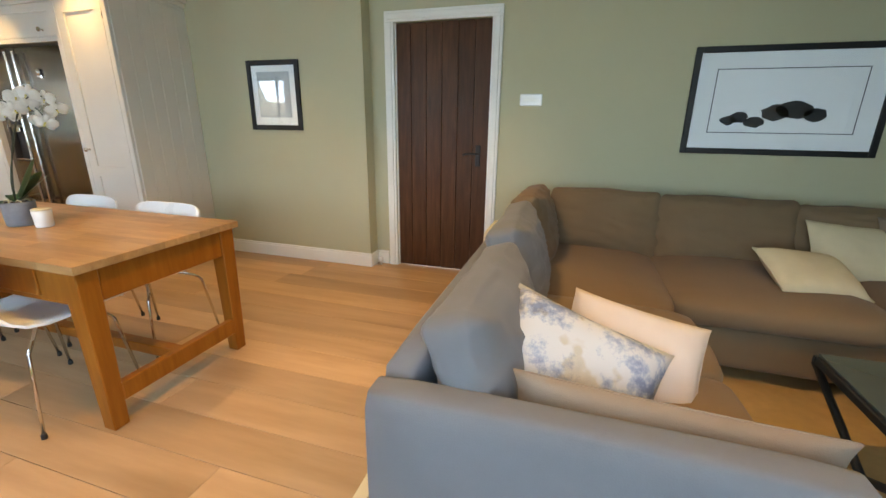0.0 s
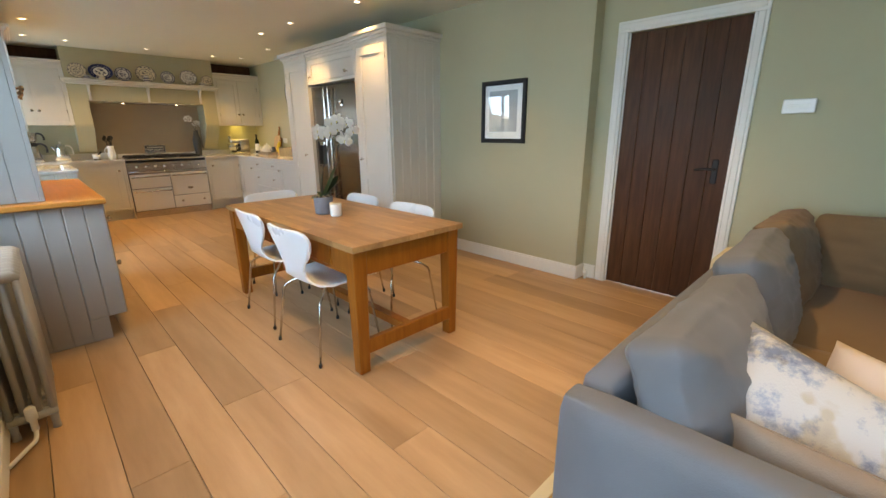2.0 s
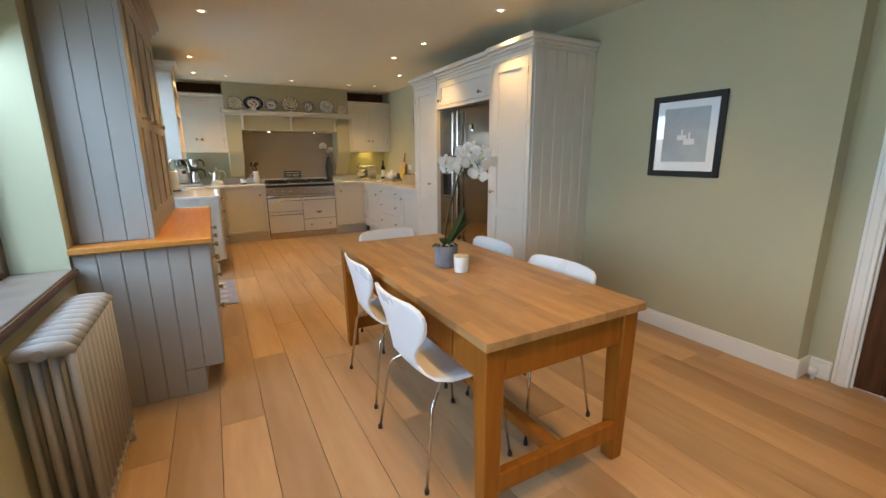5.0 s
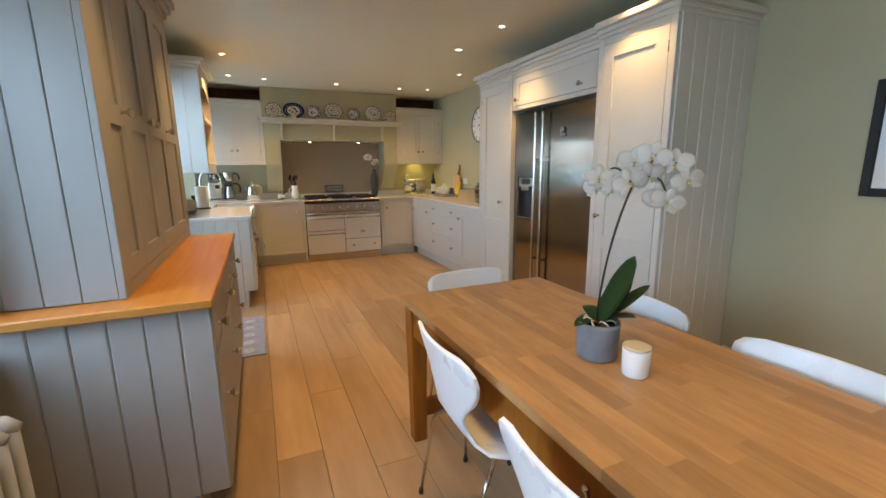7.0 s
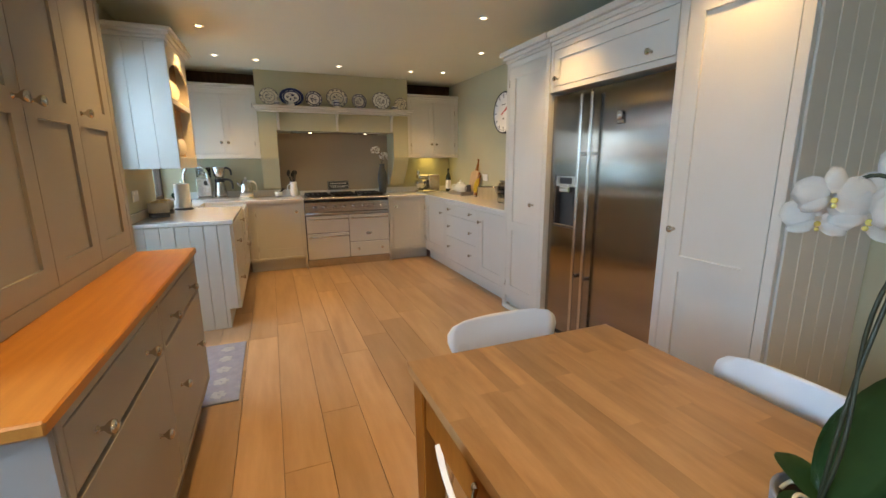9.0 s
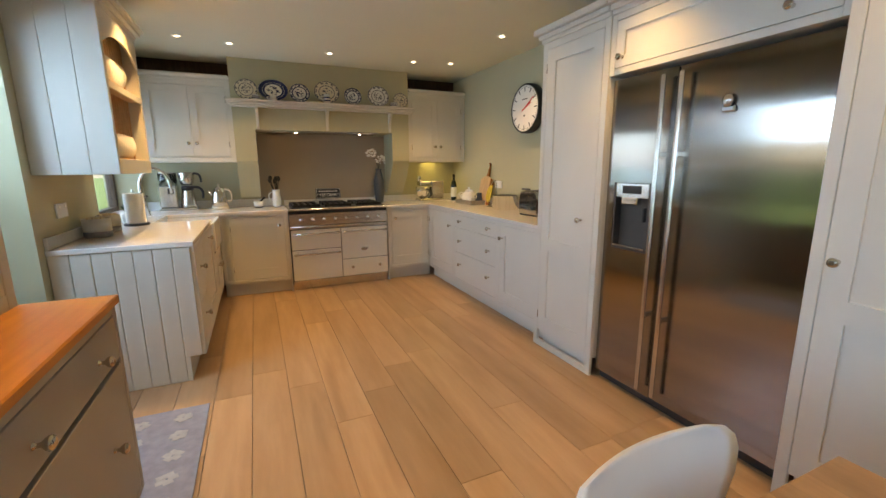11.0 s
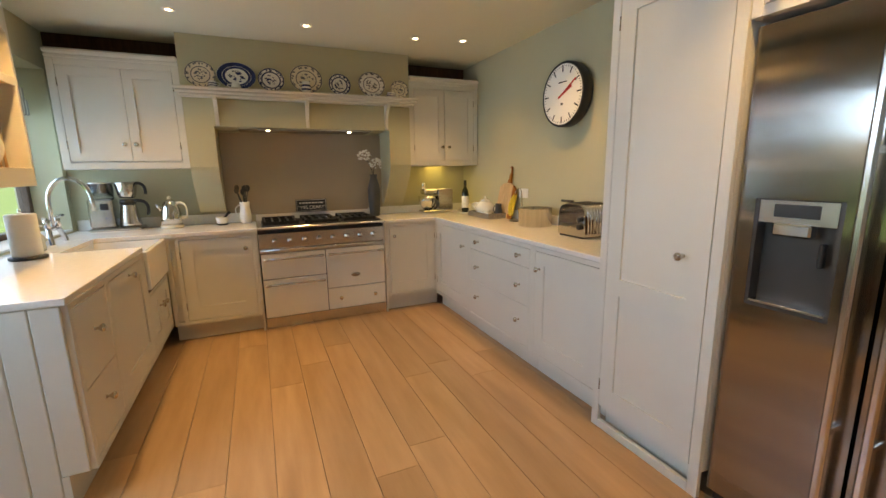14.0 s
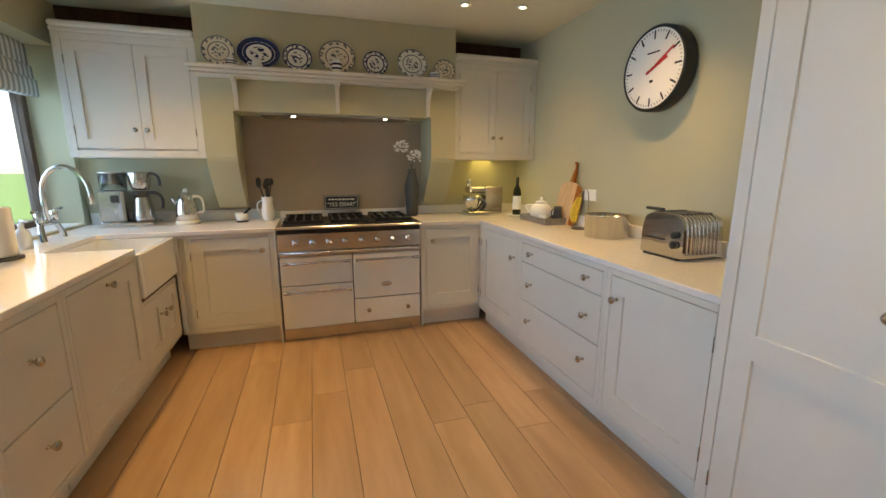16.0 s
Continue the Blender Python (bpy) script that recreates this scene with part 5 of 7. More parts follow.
def picture(name, x0, x1, z0, z1, y, f, label, inner):
    p = thing(name, ((x0 + x1) / 2, y, z0), label, "picture")
    bm = B()
    for q in ((x0, x0 + f, z0, z1), (x1 - f, x1, z0, z1), (x0 + f, x1 - f, z0, z0 + f), (x0 + f, x1 - f, z1 - f, z1)):
        boxv(bm, q[0], q[1], y - 0.024, y - 0.001, q[2], q[3], 0.004)
    part("frame", bm, IRON, p, "black wooden frame")
    one("mount", PAPER, p, x0 + f - 0.002, x1 - f + 0.002, y - 0.010, y - 0.003, z0 + f - 0.002, z1 - f + 0.002, 0)
    one("print", inner[4], p, inner[0], inner[1], y - 0.0125, y - 0.0102, inner[2], inner[3], 0)
    g = one("glass", PICGLASS, p, x0 + f - 0.003, x1 - f + 0.003, y - 0.0175, y - 0.0155, z0 + f - 0.003, z1 - f + 0.003, 0)
    g.visible_shadow = False
    return p


PICGLASS = glass_mat("picture_glass")
GREYWASH = plain("grey_wash_print", (0.42, 0.43, 0.40), 0.9, var=0.12, scale=9)
p = picture("picture", -2.842, -2.315, 1.193, 1.768, YN, 0.042, "small black-framed print of white water birds", (-2.745, -2.415, 1.30, 1.675, GREYWASH))
bm = B()
for cx, cz, r in ((-2.60, 1.47, 0.034), (-2.545, 1.44, 0.04)):
    boxv(bm, cx - r, cx + r, YN - 0.0135, YN - 0.0127, cz - r * 0.5, cz + r * 0.5, r * 0.4)
    boxv(bm, cx - r * 0.2, cx + r * 0.15, YN - 0.0135, YN - 0.0127, cz + r * 0.5, cz + r * 1.6, r * 0.1)
part("drawing", bm, PAPER, p)
p = picture("picture", 0.68, 1.79, 1.09, 1.772, YD, 0.038, "wide black-framed ink print of dark birds", (0.83, 1.64, 1.235, 1.63, PAPER))
bm = B()
for q in ((0.825, 0.83, 1.23, 1.635), (1.64, 1.645, 1.23, 1.635), (0.83, 1.64, 1.23, 1.235), (0.83, 1.64, 1.63, 1.635)):
    boxv(bm, q[0], q[1], YD - 0.0135, YD - 0.0105, q[2], q[3])
part("rule", bm, INK, p)
bm = B()
rng = random.Random(2)
for cx, cz, r in ((0.94, 1.31, 0.05), (1.0, 1.33, 0.055), (1.09, 1.30, 0.06), (1.2, 1.36, 0.085), (1.3, 1.38, 0.1), (1.42, 1.35, 0.07)):
    o = [(cx + r * (0.8 + 0.3 * rng.random()) * math.cos(a), cz + 0.62 * r * (0.8 + 0.3 * rng.random()) * math.sin(a)) for a in [i * math.pi / 8 for i in range(16)]]
    extrude_xz(bm, o, YD - 0.0145, YD - 0.0127)
part("drawing", bm, INK, p)

sw = thing("thermostat", (-0.38, YD, 1.4), "white plastic wall thermostat beside the door", "thermostat")
one("case", CHINA, sw, -0.465, -0.30, YD - 0.022, YD - 0.0005, 1.402, 1.488, 0.006)
one("dial_bar", TRIM, sw, -0.44, -0.325, YD - 0.0245, YD - 0.0221, 1.435, 1.455, 0.001)
vl = thing("pipe_valve", (STEP + 0.06, YD - 0.05, 0), "small white pipe valve in the wall corner by the door", "valve")
bm = B()
lathe(bm, STEP + 0.06, YD - 0.06, [(0.012, 0), (0.012, 0.03), (0.022, 0.035), (0.022, 0.07), (0.012, 0.078)], 14)
part("body", bm, TRIM, vl)

ck = thing("wall_clock", (-6.80, YN, 1.93), "large round station wall clock with a black rim", "clock")


def disc_y(bm, cx, cz, prof, seg=48):
    """Turned about an axis along y: prof is (radius, y)."""
    rings = [[bm.verts.new((cx + r * math.cos(2 * math.pi * i / seg), y, cz + r * math.sin(2 * math.pi * i / seg))) for i in range(seg)] for r, y in prof]
    for a, c in zip(rings, rings[1:]):
        for i in range(seg):
            bm.faces.new((a[i], a[(i + 1) % seg], c[(i + 1) % seg], c[i])).smooth = True
    bm.faces.new(rings[0])
    bm.faces.new(rings[-1][::-1])


CLX, CLZ, CLR, CLY = -6.80, 1.925, 0.235, 3.235
bm = B()
disc_y(bm, CLX, CLZ, [(CLR - 0.01, YN - 0.001), (CLR, YN - 0.02), (CLR, CLY + 0.01), (CLR - 0.006, CLY), (CLR - 0.016, CLY), (CLR - 0.018, CLY + 0.006)])
part("rim", bm, BLACK, ck)
bm = B()
disc_y(bm, CLX, CLZ, [(CLR - 0.0185, CLY + 0.0055), (CLR - 0.0185, CLY + 0.0035)])
part("dial", bm, PAPER, ck)


def hand(bm, ang, r0, r1, w0, w1, y0, y1):
    s, c = math.sin(ang), math.cos(ang)
    o = [(CLX + s * r + c * d, CLZ + c * r - s * d) for r, d in ((r0, -w0), (r0, w0), (r1, w1), (r1, -w1))]
    extrude_xz(bm, o, y0, y1)


for i in range(60):
    if i % 5 == 0:
        bm = B()
        hand(bm, radians(6 * i), 0.160, 0.207, 0.005, 0.005, CLY + 0.0015, CLY + 0.0034)
        part("hour_mark", bm, BLACK, ck)
bm = B()
for i in range(60):
    if i % 5:
        hand(bm, radians(6 * i), 0.195, 0.207, 0.0014, 0.0014, CLY + 0.0015, CLY + 0.0034)
part("minute_marks", bm, BLACK, ck)
for n_, ang, r1, w in (("hour_hand", 64, 0.115, 0.010), ("minute_hand", 58, 0.175, 0.006)):
    bm = B()
    hand(bm, radians(ang), -0.045, r1, w * 0.7, w, CLY - (0.001 if n_ == "hour_hand" else 0.003), CLY + (0.0013 if n_ == "hour_hand" else -0.0012))
    part(n_, bm, RED, ck)
bm = B()
boxv(bm, CLX - 0.045, CLX + 0.045, CLY + 0.0018, CLY + 0.0034, CLZ + 0.085, CLZ + 0.093)
boxv(bm, CLX - 0.012, CLX + 0.012, CLY + 0.0018, CLY + 0.0034, CLZ - 0.075, CLZ - 0.06)
part("lettering", bm, INK, ck)

# roman blind and garden mat
bl = thing("roman_blind", (-7.85, -0.5, 1.84), "striped grey and cream roman blind, drawn up in folds", "blind")
m_, n_, l_, b_ = nodes_of("striped_linen")
_v = mapped(n_, l_, (1, 1, 1))
_w = n_.new("ShaderNodeTexWave")
_w.inputs["Scale"].default_value, _w.inputs["Distortion"].default_value = 6.0, 0.2
l_.new(_v, _w.inputs["Vector"])
l_.new(ramp(n_, l_, _w.outputs["Fac"], [(0.35, (0.30, 0.30, 0.27)), (0.6, (0.62, 0.60, 0.54))]), b_.inputs["Base Color"])
b_.inputs["Roughness"].default_value = 0.95
bumped(n_, l_, b_, noise_tex(n_, l_, _v, 220), 0.4)
for i, (z0, z1, d) in enumerate(((2.02, 2.195, 0.03), (1.93, 2.05, 0.05), (1.84, 1.96, 0.065))):
    bm = B()
    soft_box(bm, -8.50, -7.2, -0.52, -0.52 + d, z0, z1, r=0.014, puff=0.006)
    part("fold", bm, m_, bl)
mat_ = thing("door_mat", (-5.36, 0.1, 0), "blue-grey patterned mat inside the garden door", "mat")
one("field", RUGM, mat_, -5.81, -4.92, -0.21, 0.40, 0.001, 0.010, 0.003)
bm = B()
for k in range(5):
    a = k * 2 * math.pi / 5 + 0.4
    boxv(bm, 0.026 * math.cos(a) - 0.02, 0.026 * math.cos(a) + 0.02, 0.026 * math.sin(a) - 0.016, 0.026 * math.sin(a) + 0.016, -0.0005, 0.0012 + 0.0003 * k, 0.006)
MOTIF = mesh_of(bm, "motif", plain("mat_pattern", (0.40, 0.40, 0.42), 0.95, var=0.15, scale=30))
for i in range(5):
    for j in range(3):
        share("motif", MOTIF, (-5.70 + i * 0.17, -0.12 + j * 0.2, 0.0101), mat_, (0, 0, i + j))

# ---- things on the dining table ----
oc = thing("orchid", (-2.68, 1.41, 0.75), "white moth orchid in a grey stoneware pot", "plant")
bm = B()
lathe(bm, -2.68, 1.41, [(0.056, 0.7505), (0.063, 0.757), (0.067, 0.86), (0.068, 0.872), (0.061, 0.872), (0.058, 0.85)], 28)
part("pot", bm, SLATE, oc, "rough grey stoneware pot")
bm = B()
rng = random.Random(5)
lathe(bm, -2.68, 1.41, [(0.057, 0.845), (0.055, 0.858), (0.02, 0.863)], 20)
for i in range(26):
    a, r = rng.random() * 6.28, rng.uniform(0.005, 0.05)
    boxv(bm, -2.68 + r * math.cos(a) - 0.012, -2.68 + r * math.cos(a) + 0.012, 1.41 + r * math.sin(a) - 0.005, 1.41 + r * math.sin(a) + 0.005, 0.858, 0.868 + rng.random() * 0.008, 0.002)
tagged(part("bark", bm, DARKWOOD, oc), kind="stuff")
for i in range(7):
    a = i * 0.9 + 0.3
    bm = B()
    tube(bm, arc((-2.68 + 0.015 * math.cos(a), 1.41 + 0.015 * math.sin(a), 0.866), (-2.68 + 0.045 * math.cos(a), 1.41 + 0.045 * math.sin(a), 0.895), (-2.68 + 0.054 * math.cos(a + 0.5), 1.41 + 0.054 * math.sin(a + 0.5), 0.864)), 0.0032, 6)
    part("root", bm, LINEN, oc, "pale aerial root")


def leaf(a, ln, w, rise, droop):
    bm = B()
    rows = []
    for i in range(11):
        t = i / 10
        c = Vector((-2.68, 1.41, 0.865)) + Vector((math.cos(a), math.sin(a), 0)) * ln * t * (1 - 0.15 * t) + Vector((0, 0, rise * t - droop * t * t))
        s = Vector((-math.sin(a), math.cos(a), 0))
        ww = w * (math.sin(math.pi * min(1, t * 0.93 + 0.07)) ** 0.6) + 0.002
        rows.append([bm.verts.new(c + s * ww * k + Vector((0, 0, 0.14 * ww * abs(k)))) for k in (-1, -0.5, 0, 0.5, 1)])
    for p_, q_ in zip(rows, rows[1:]):
        for k in range(4):
            bm.faces.new((p_[k], p_[k + 1], q_[k + 1], q_[k])).smooth = True
    g = bmesh.ops.solidify(bm, geom=bm.faces[:], thickness=0.003)
    part("leaf", bm, GREENLEAF, oc)


for q in ((1.25, 0.125, 0.056, 0.225, 0.01), (0.95, 0.17, 0.045, 0.15, 0.02), (1.7, 0.17, 0.040, 0.17, 0.03), (0.45, 0.13, 0.036, 0.085, 0.045), (-1.75, 0.10, 0.027, 0.045, 0.05), (2.9, 0.10, 0.026, 0.07, 0.04)):
    leaf(*q)
S0, S1, S2 = Vector((-2.69, 1.41, 0.865)), Vector((-2.69, 1.425, 1.10)), Vector((-2.68, 1.515, 1.30))
for off in (0.0, 0.014):
    bm = B()
    tube(bm, [p + Vector((off, -off, 0)) * math.sin(i * 0.5) for i, p in enumerate(arc(S0, S1, S2, 14))] , 0.0032, 8)
    part("stem", bm, STEM, oc)
SPRAY = [(-2.83, 1.44, 1.335), (-2.80, 1.42, 1.38), (-2.75, 1.47, 1.345), (-2.68, 1.49, 1.365), (-2.70, 1.53, 1.44), (-2.63, 1.56, 1.455), (-2.56, 1.62, 1.43),
         (-2.52, 1.66, 1.37), (-2.60, 1.60, 1.315), (-2.55, 1.58, 1.295), (-2.62, 1.54, 1.385), (-2.73, 1.50, 1.40)]
bm = B()
tube(bm, arc(S2, (-2.73, 1.48, 1.40), (-2.77, 1.475, 1.31)), 0.003, 6)
tube(bm, arc(S2, (-2.64, 1.565, 1.44), (-2.58, 1.61, 1.345)), 0.003, 6)
tube(bm, arc(S2, (-2.63, 1.565, 1.36), (-2.61, 1.575, 1.28)), 0.003, 6)
part("spray", bm, STEM, oc)


def flower(c, toward, roll, s):
    z = (Vector(toward) - Vector(c)).normalized()
    m = Matrix.Translation(c) @ z.to_track_quat("Z", "Y").to_matrix().to_4x4() @ pose(0, 0, 0, 0, 0, roll)
    bm = B()
    for ang, ln, w in ((90, 0.038, 0.014), (215, 0.038, 0.0135), (325, 0.038, 0.0135), (10, 0.044, 0.024), (170, 0.044, 0.024)):
        a = radians(ang)
        rows = []
        for i in range(6):
            t = i / 5
            ww = w * math.sin(math.pi * (0.12 + 0.8 * t)) ** 0.7
            ctr = Vector((math.cos(a), math.sin(a), 0)) * ln * (0.1 + t)
            side = Vector((-math.sin(a), math.cos(a), 0))
            rows.append([bm.verts.new(m @ ((ctr + side * ww * k + Vector((0, 0, 0.010 * t - 0.014 * t * t - 0.006 * k * k + (0.003 if w > 0.03 else 0)))) * s)) for k in (-1, -0.4, 0.4, 1)])
        for p_, q_ in zip(rows, rows[1:]):
            for k in range(3):
                bm.faces.new((p_[k], p_[k + 1], q_[k + 1], q_[k])).smooth = True
    bmesh.ops.solidify(bm, geom=bm.faces[:], thickness=0.0012)
    f = part("flower", bm, PETAL, oc)
    bm = B()
    ball(bm, m @ Vector((0, -0.006 * s, 0.006 * s)), 0.0045 * s, seg=8, rings=6)
    ball(bm, m @ Vector((0, -0.014 * s, 0.008 * s)), 0.0035 * s, seg=8, rings=6)
    part("throat", bm, PETALC, f)


rng = random.Random(21)
for c in SPRAY:
    c = tuple(o + k * (v - o) for v, o, k in zip(c, (-2.68, 1.53, 1.305), (0.68, 0.68, 1.0)))
    c = (c[0], c[1], 1.30 + 0.85 * (c[2] - 0.028 - 1.30) - 0.022)
    flower(c, (c[0] + rng.uniform(0.4, 1.1), c[1] - rng.uniform(0.3, 1.2), c[2] - rng.uniform(-0.1, 0.35)), rng.uniform(-25, 25), rng.uniform(0.95, 1.2))

cp = thing("lidded_pot", (-2.535, 1.42, 0.75), "small white candle pot with a wooden lid on the table", "pot")
bm = B()
lathe(bm, -2.535, 1.42, [(0.034, 0.7505), (0.038, 0.756), (0.040, 0.83), (0.038, 0.834)], 26)
part("jar", bm, CHINA, cp)
bm = B()
lathe(bm, -2.535, 1.42, [(0.039, 0.8345), (0.040, 0.837), (0.040, 0.841), (0.036, 0.843)], 26)
part("lid", bm, LINEN, cp)

# ---- things on the mantel shelf ----
MZ = 2.0685


def mantel_plate(y, w, h, rim, well, label, kind_="plate"):
    """An upright plate leaning on the breast."""
    p = thing(kind_, (-8.23, y, MZ), label, "plate", "blue and white china on the mantel")
    bm = B()
    seg = 36
    prof = [(0.55, 0.0), (0.75, 0.003), (1.0, 0.016), (1.0, 0.019), (0.75, 0.008), (0.55, 0.005)]
    m = Matrix.Translation((-8.255, y, MZ + h / 2 + 0.001)) @ pose(0, 0, 0, 0, 80, 0)
    rings = [[bm.verts.new(m @ Vector((-h / 2 * r * math.cos(2 * math.pi * i / seg), w / 2 * r * math.sin(2 * math.pi * i / seg), z))) for i in range(seg)] for r, z in prof]
    for a, c in zip(rings, rings[1:]):
        for i in range(seg):
            bm.faces.new((a[i], a[(i + 1) % seg], c[(i + 1) % seg], c[i])).smooth = True
    bm.faces.new(rings[0][::-1])
    bm.faces.new(rings[-1])
    body = part("dish", bm, well, p)
    bm = B()

    def on(r, a, lift=0.0008):
        """A point of the dish's face at radius r and angle a."""
        z = 0.005 + lift if r < 0.55 else (0.005 + (r - 0.55) * 0.015 + lift if r < 0.75 else 0.008 + (r - 0.75) * 0.044 + lift)
        return bm.verts.new(m @ Vector((-h / 2 * r * math.cos(a), w / 2 * r * math.sin(a), z)))

    def ring(r0, r1):
        ra = [on(r0, 2 * math.pi * i / seg) for i in range(seg)]
        rb = [on(r1, 2 * math.pi * i / seg) for i in range(seg)]
        for i in range(seg):
            bm.faces.new((ra[i], ra[(i + 1) % seg], rb[(i + 1) % seg], rb[i]))

    for q in {"full": ((0.74, 0.985), (0.58, 0.72)), "part": ((0.90, 0.985), (0.64, 0.74)), "pale": ((0.92, 0.985), (0.58, 0.64))}[rim]:
        ring(*q)
    rng = random.Random(int(y * 100))
    for k in range(0 if rim == "full" else 12):
        a0 = k * math.pi / 6 + 0.1
        for j in range(3):
            aa, rr, d = a0 + rng.uniform(-0.14, 0.14), 0.84 + rng.uniform(-0.05, 0.05), rng.uniform(0.045, 0.08)
            bm.faces.new([on(rr + d * math.cos(i * 1.257), aa + d * 1.1 * math.sin(i * 1.257), 0.0009 + 0.0001 * j) for i in range(5)])
    for k in range(26):
        aa, rr, d = rng.random() * 6.28, 0.42 * rng.random() ** 0.5, rng.uniform(0.03, 0.085)
        cx, cy = rr * math.cos(aa), rr * math.sin(aa)
        bm.faces.new([bm.verts.new(m @ Vector((-h / 2 * (cx + d * (0.5 + rng.random() * 0.7) * math.cos(i * 1.05)), w / 2 * (cy + d * 1.4 * (0.5 + rng.random() * 0.7) * math.sin(i * 1.05)), 0.0058 + 0.00006 * k))) for i in range(6)])
    part("pattern", bm, BLUE if rim != "pale" else PALEBLUE, body, "blue transfer pattern")
    return p


PALEBLUE = plain("faded_transfer", (0.13, 0.13, 0.14), 0.3, var=0.4, scale=70, bump=0.0)
mantel_plate(0.745, 0.225, 0.215, "pale", CREAM, "round cream plate with a faded print")
mantel_plate(1.012, 0.30, 0.225, "full", CHINA, "oval blue-bordered willow platter")
mantel_plate(1.279, 0.215, 0.20, "part", CHINA, "round blue and white flowered plate")
mantel_plate(1.572, 0.28, 0.25, "pale", CREAM, "large scalloped plate with a faded grey print")
mantel_plate(1.864, 0.20, 0.195, "part", CHINA, "round blue and white flowered plate")
mantel_plate(2.165, 0.255, 0.235, "pale", CHINA, "round plate with a grey-blue print")
mantel_plate(2.44, 0.185, 0.175, "pale", CREAM, "small cream plate with sprigs")


def jug(at, r, h, label, body, mark=None, handle=1, cat="jug", name="jug"):
    x, y, z = at
    j = thing(name, at, label, cat)
    bm = B()
    lathe(bm, x, y, [(r * 0.7, z), (r * 0.95, z + h * 0.15), (r, z + h * 0.4), (r * 0.8, z + h * 0.75), (r * 0.85, z + h), (r * 0.78, z + h), (r * 0.7, z + h * 0.8)], 24)
    part("body", bm, body, j)
    bm = B()
    tube(bm, arc((x, y - handle * r * 0.8, z + h * 0.85), (x, y - handle * r * 2.3, z + h * 0.75), (x, y - handle * r * 0.9, z + h * 0.2)), r * 0.11, 8)
    part("handle", bm, body, j)
    if mark:
        bm = B()
        for zz in (0.3, 0.62):
            lathe(bm, x, y, [(r * 1.005, z + h * (zz - 0.08)), (r * 1.01, z + h * zz), (r * (0.99 if zz < 0.5 else 0.9), z + h * (zz + 0.08))], 24, cap=False)
        part("band", bm, mark, j, "blue painted band")
    return j


jug((-8.185, 1.56, MZ + 0.001), 0.040, 0.095, "small blue and white cream jug before the plates", CHINA, BLUE)
jug((-8.175, 0.83, MZ + 0.001), 0.035, 0.05, "low blue and white sauce boat", CHINA, BLUE, -1, "sauce boat", "sauce_boat")
jug((-8.175, 1.0, MZ + 0.001), 0.04, 0.04, "low white gravy boat before the platter", CHINA, None, 1, "sauce boat", "sauce_boat")
jug((-8.175, 2.33, MZ + 0.001), 0.045, 0.045, "low blue-lined sauce boat", CHINA, BLUE, -1, "sauce boat", "sauce_boat")

# ---- things behind and beside the range ----
sg = thing("sign", (-8.58, 1.575, 1.0), "small black wooden sign with white lettering behind the hob", "sign")
m = pose(-8.575, 1.575, 0.99, 0, -8, 0)
bm = B()
boxv(bm, -0.008, 0.008, -0.15, 0.15, 0.0, 0.125, 0.002)
bm.transform(m)
part("board", bm, BLACK, sg)
bm = B()
for q in ((-0.143, 0.143, 0.006, 0.009), (-0.143, 0.143, 0.116, 0.119), (-0.143, -0.140, 0.009, 0.116), (0.140, 0.143, 0.009, 0.116)):
    boxv(bm, 0.008, 0.0095, q[0], q[1], q[2], q[3])
bm.transform(m)
part("border", bm, PAPER, sg)
bm = B()
rng = random.Random(3)
y = -0.115
while y < 0.11:
    w = rng.uniform(0.012, 0.035)
    boxv(bm, 0.008, 0.0095, y, min(y + w, 0.118), 0.082, 0.094)
    y += w + 0.008
bm.transform(m)
part("small_lettering", bm, PAPER, sg)
cu = bpy.data.curves.new("lettering", "FONT")
cu.body, cu.size, cu.extrude, cu.align_x = "“YES DEAR!”", 0.048, 0.0008, "CENTER"
tmp = new("lettering_source", cu)
data = bpy.data.meshes.new_from_object(tmp.evaluated_get(bpy.context.evaluated_depsgraph_get()))
bpy.data.objects.remove(tmp)
data.materials.clear()
data.materials.append(PAPER)
data.transform(Matrix.Translation(-BASE[sg]) @ m @ pose(0.0092, 0, 0.028, 90, 0, 90))
tx = new("lettering", data)
tx.parent = sg

vs = thing("vase", (-8.5, 2.19, WT), "tall charcoal vase with white flower heads", "vase")
vx, vy = -8.47, 2.20
bm = B()
lathe(bm, vx, vy, [(0.045, WT + 0.0005), (0.052, WT + 0.02), (0.066, WT + 0.20), (0.066, WT + 0.28), (0.045, WT + 0.36), (0.034, WT + 0.40), (0.04, WT + 0.43), (0.033, WT + 0.43), (0.028, WT + 0.39)], 28)
part("body", bm, CHARCOAL, vs)
for (ox, oy, oz), r in (((0.06, -0.10, 0.61), 0.062), ((0.05, 0.02, 0.53), 0.062)):
    bm = B()
    tube(bm, arc((vx, vy, WT + 0.38), (vx, vy, WT + 0.5), (vx + ox, vy + oy, WT + oz)), 0.003, 6)
    st = part("stem", bm, STEM, vs)
    bm = B()
    rng = random.Random(int(r * 1000 + oy * 100))
    for i in range(46):
        a, b_ = rng.random() * 6.28, math.acos(rng.uniform(-0.6, 1))
        rr = r * rng.uniform(0.75, 1.05)
        c = (vx + ox + rr * math.sin(b_) * math.cos(a), vy + oy + rr * math.sin(b_) * math.sin(a), WT + oz + rr * math.cos(b_))
        bmesh.ops.create_icosphere(bm, subdivisions=1, radius=rng.uniform(0.009, 0.016), matrix=Matrix.Translation(c) @ Matrix.Diagonal((1, 1, 0.6, 1)))
    part("flower_head", bm, PETAL, st)

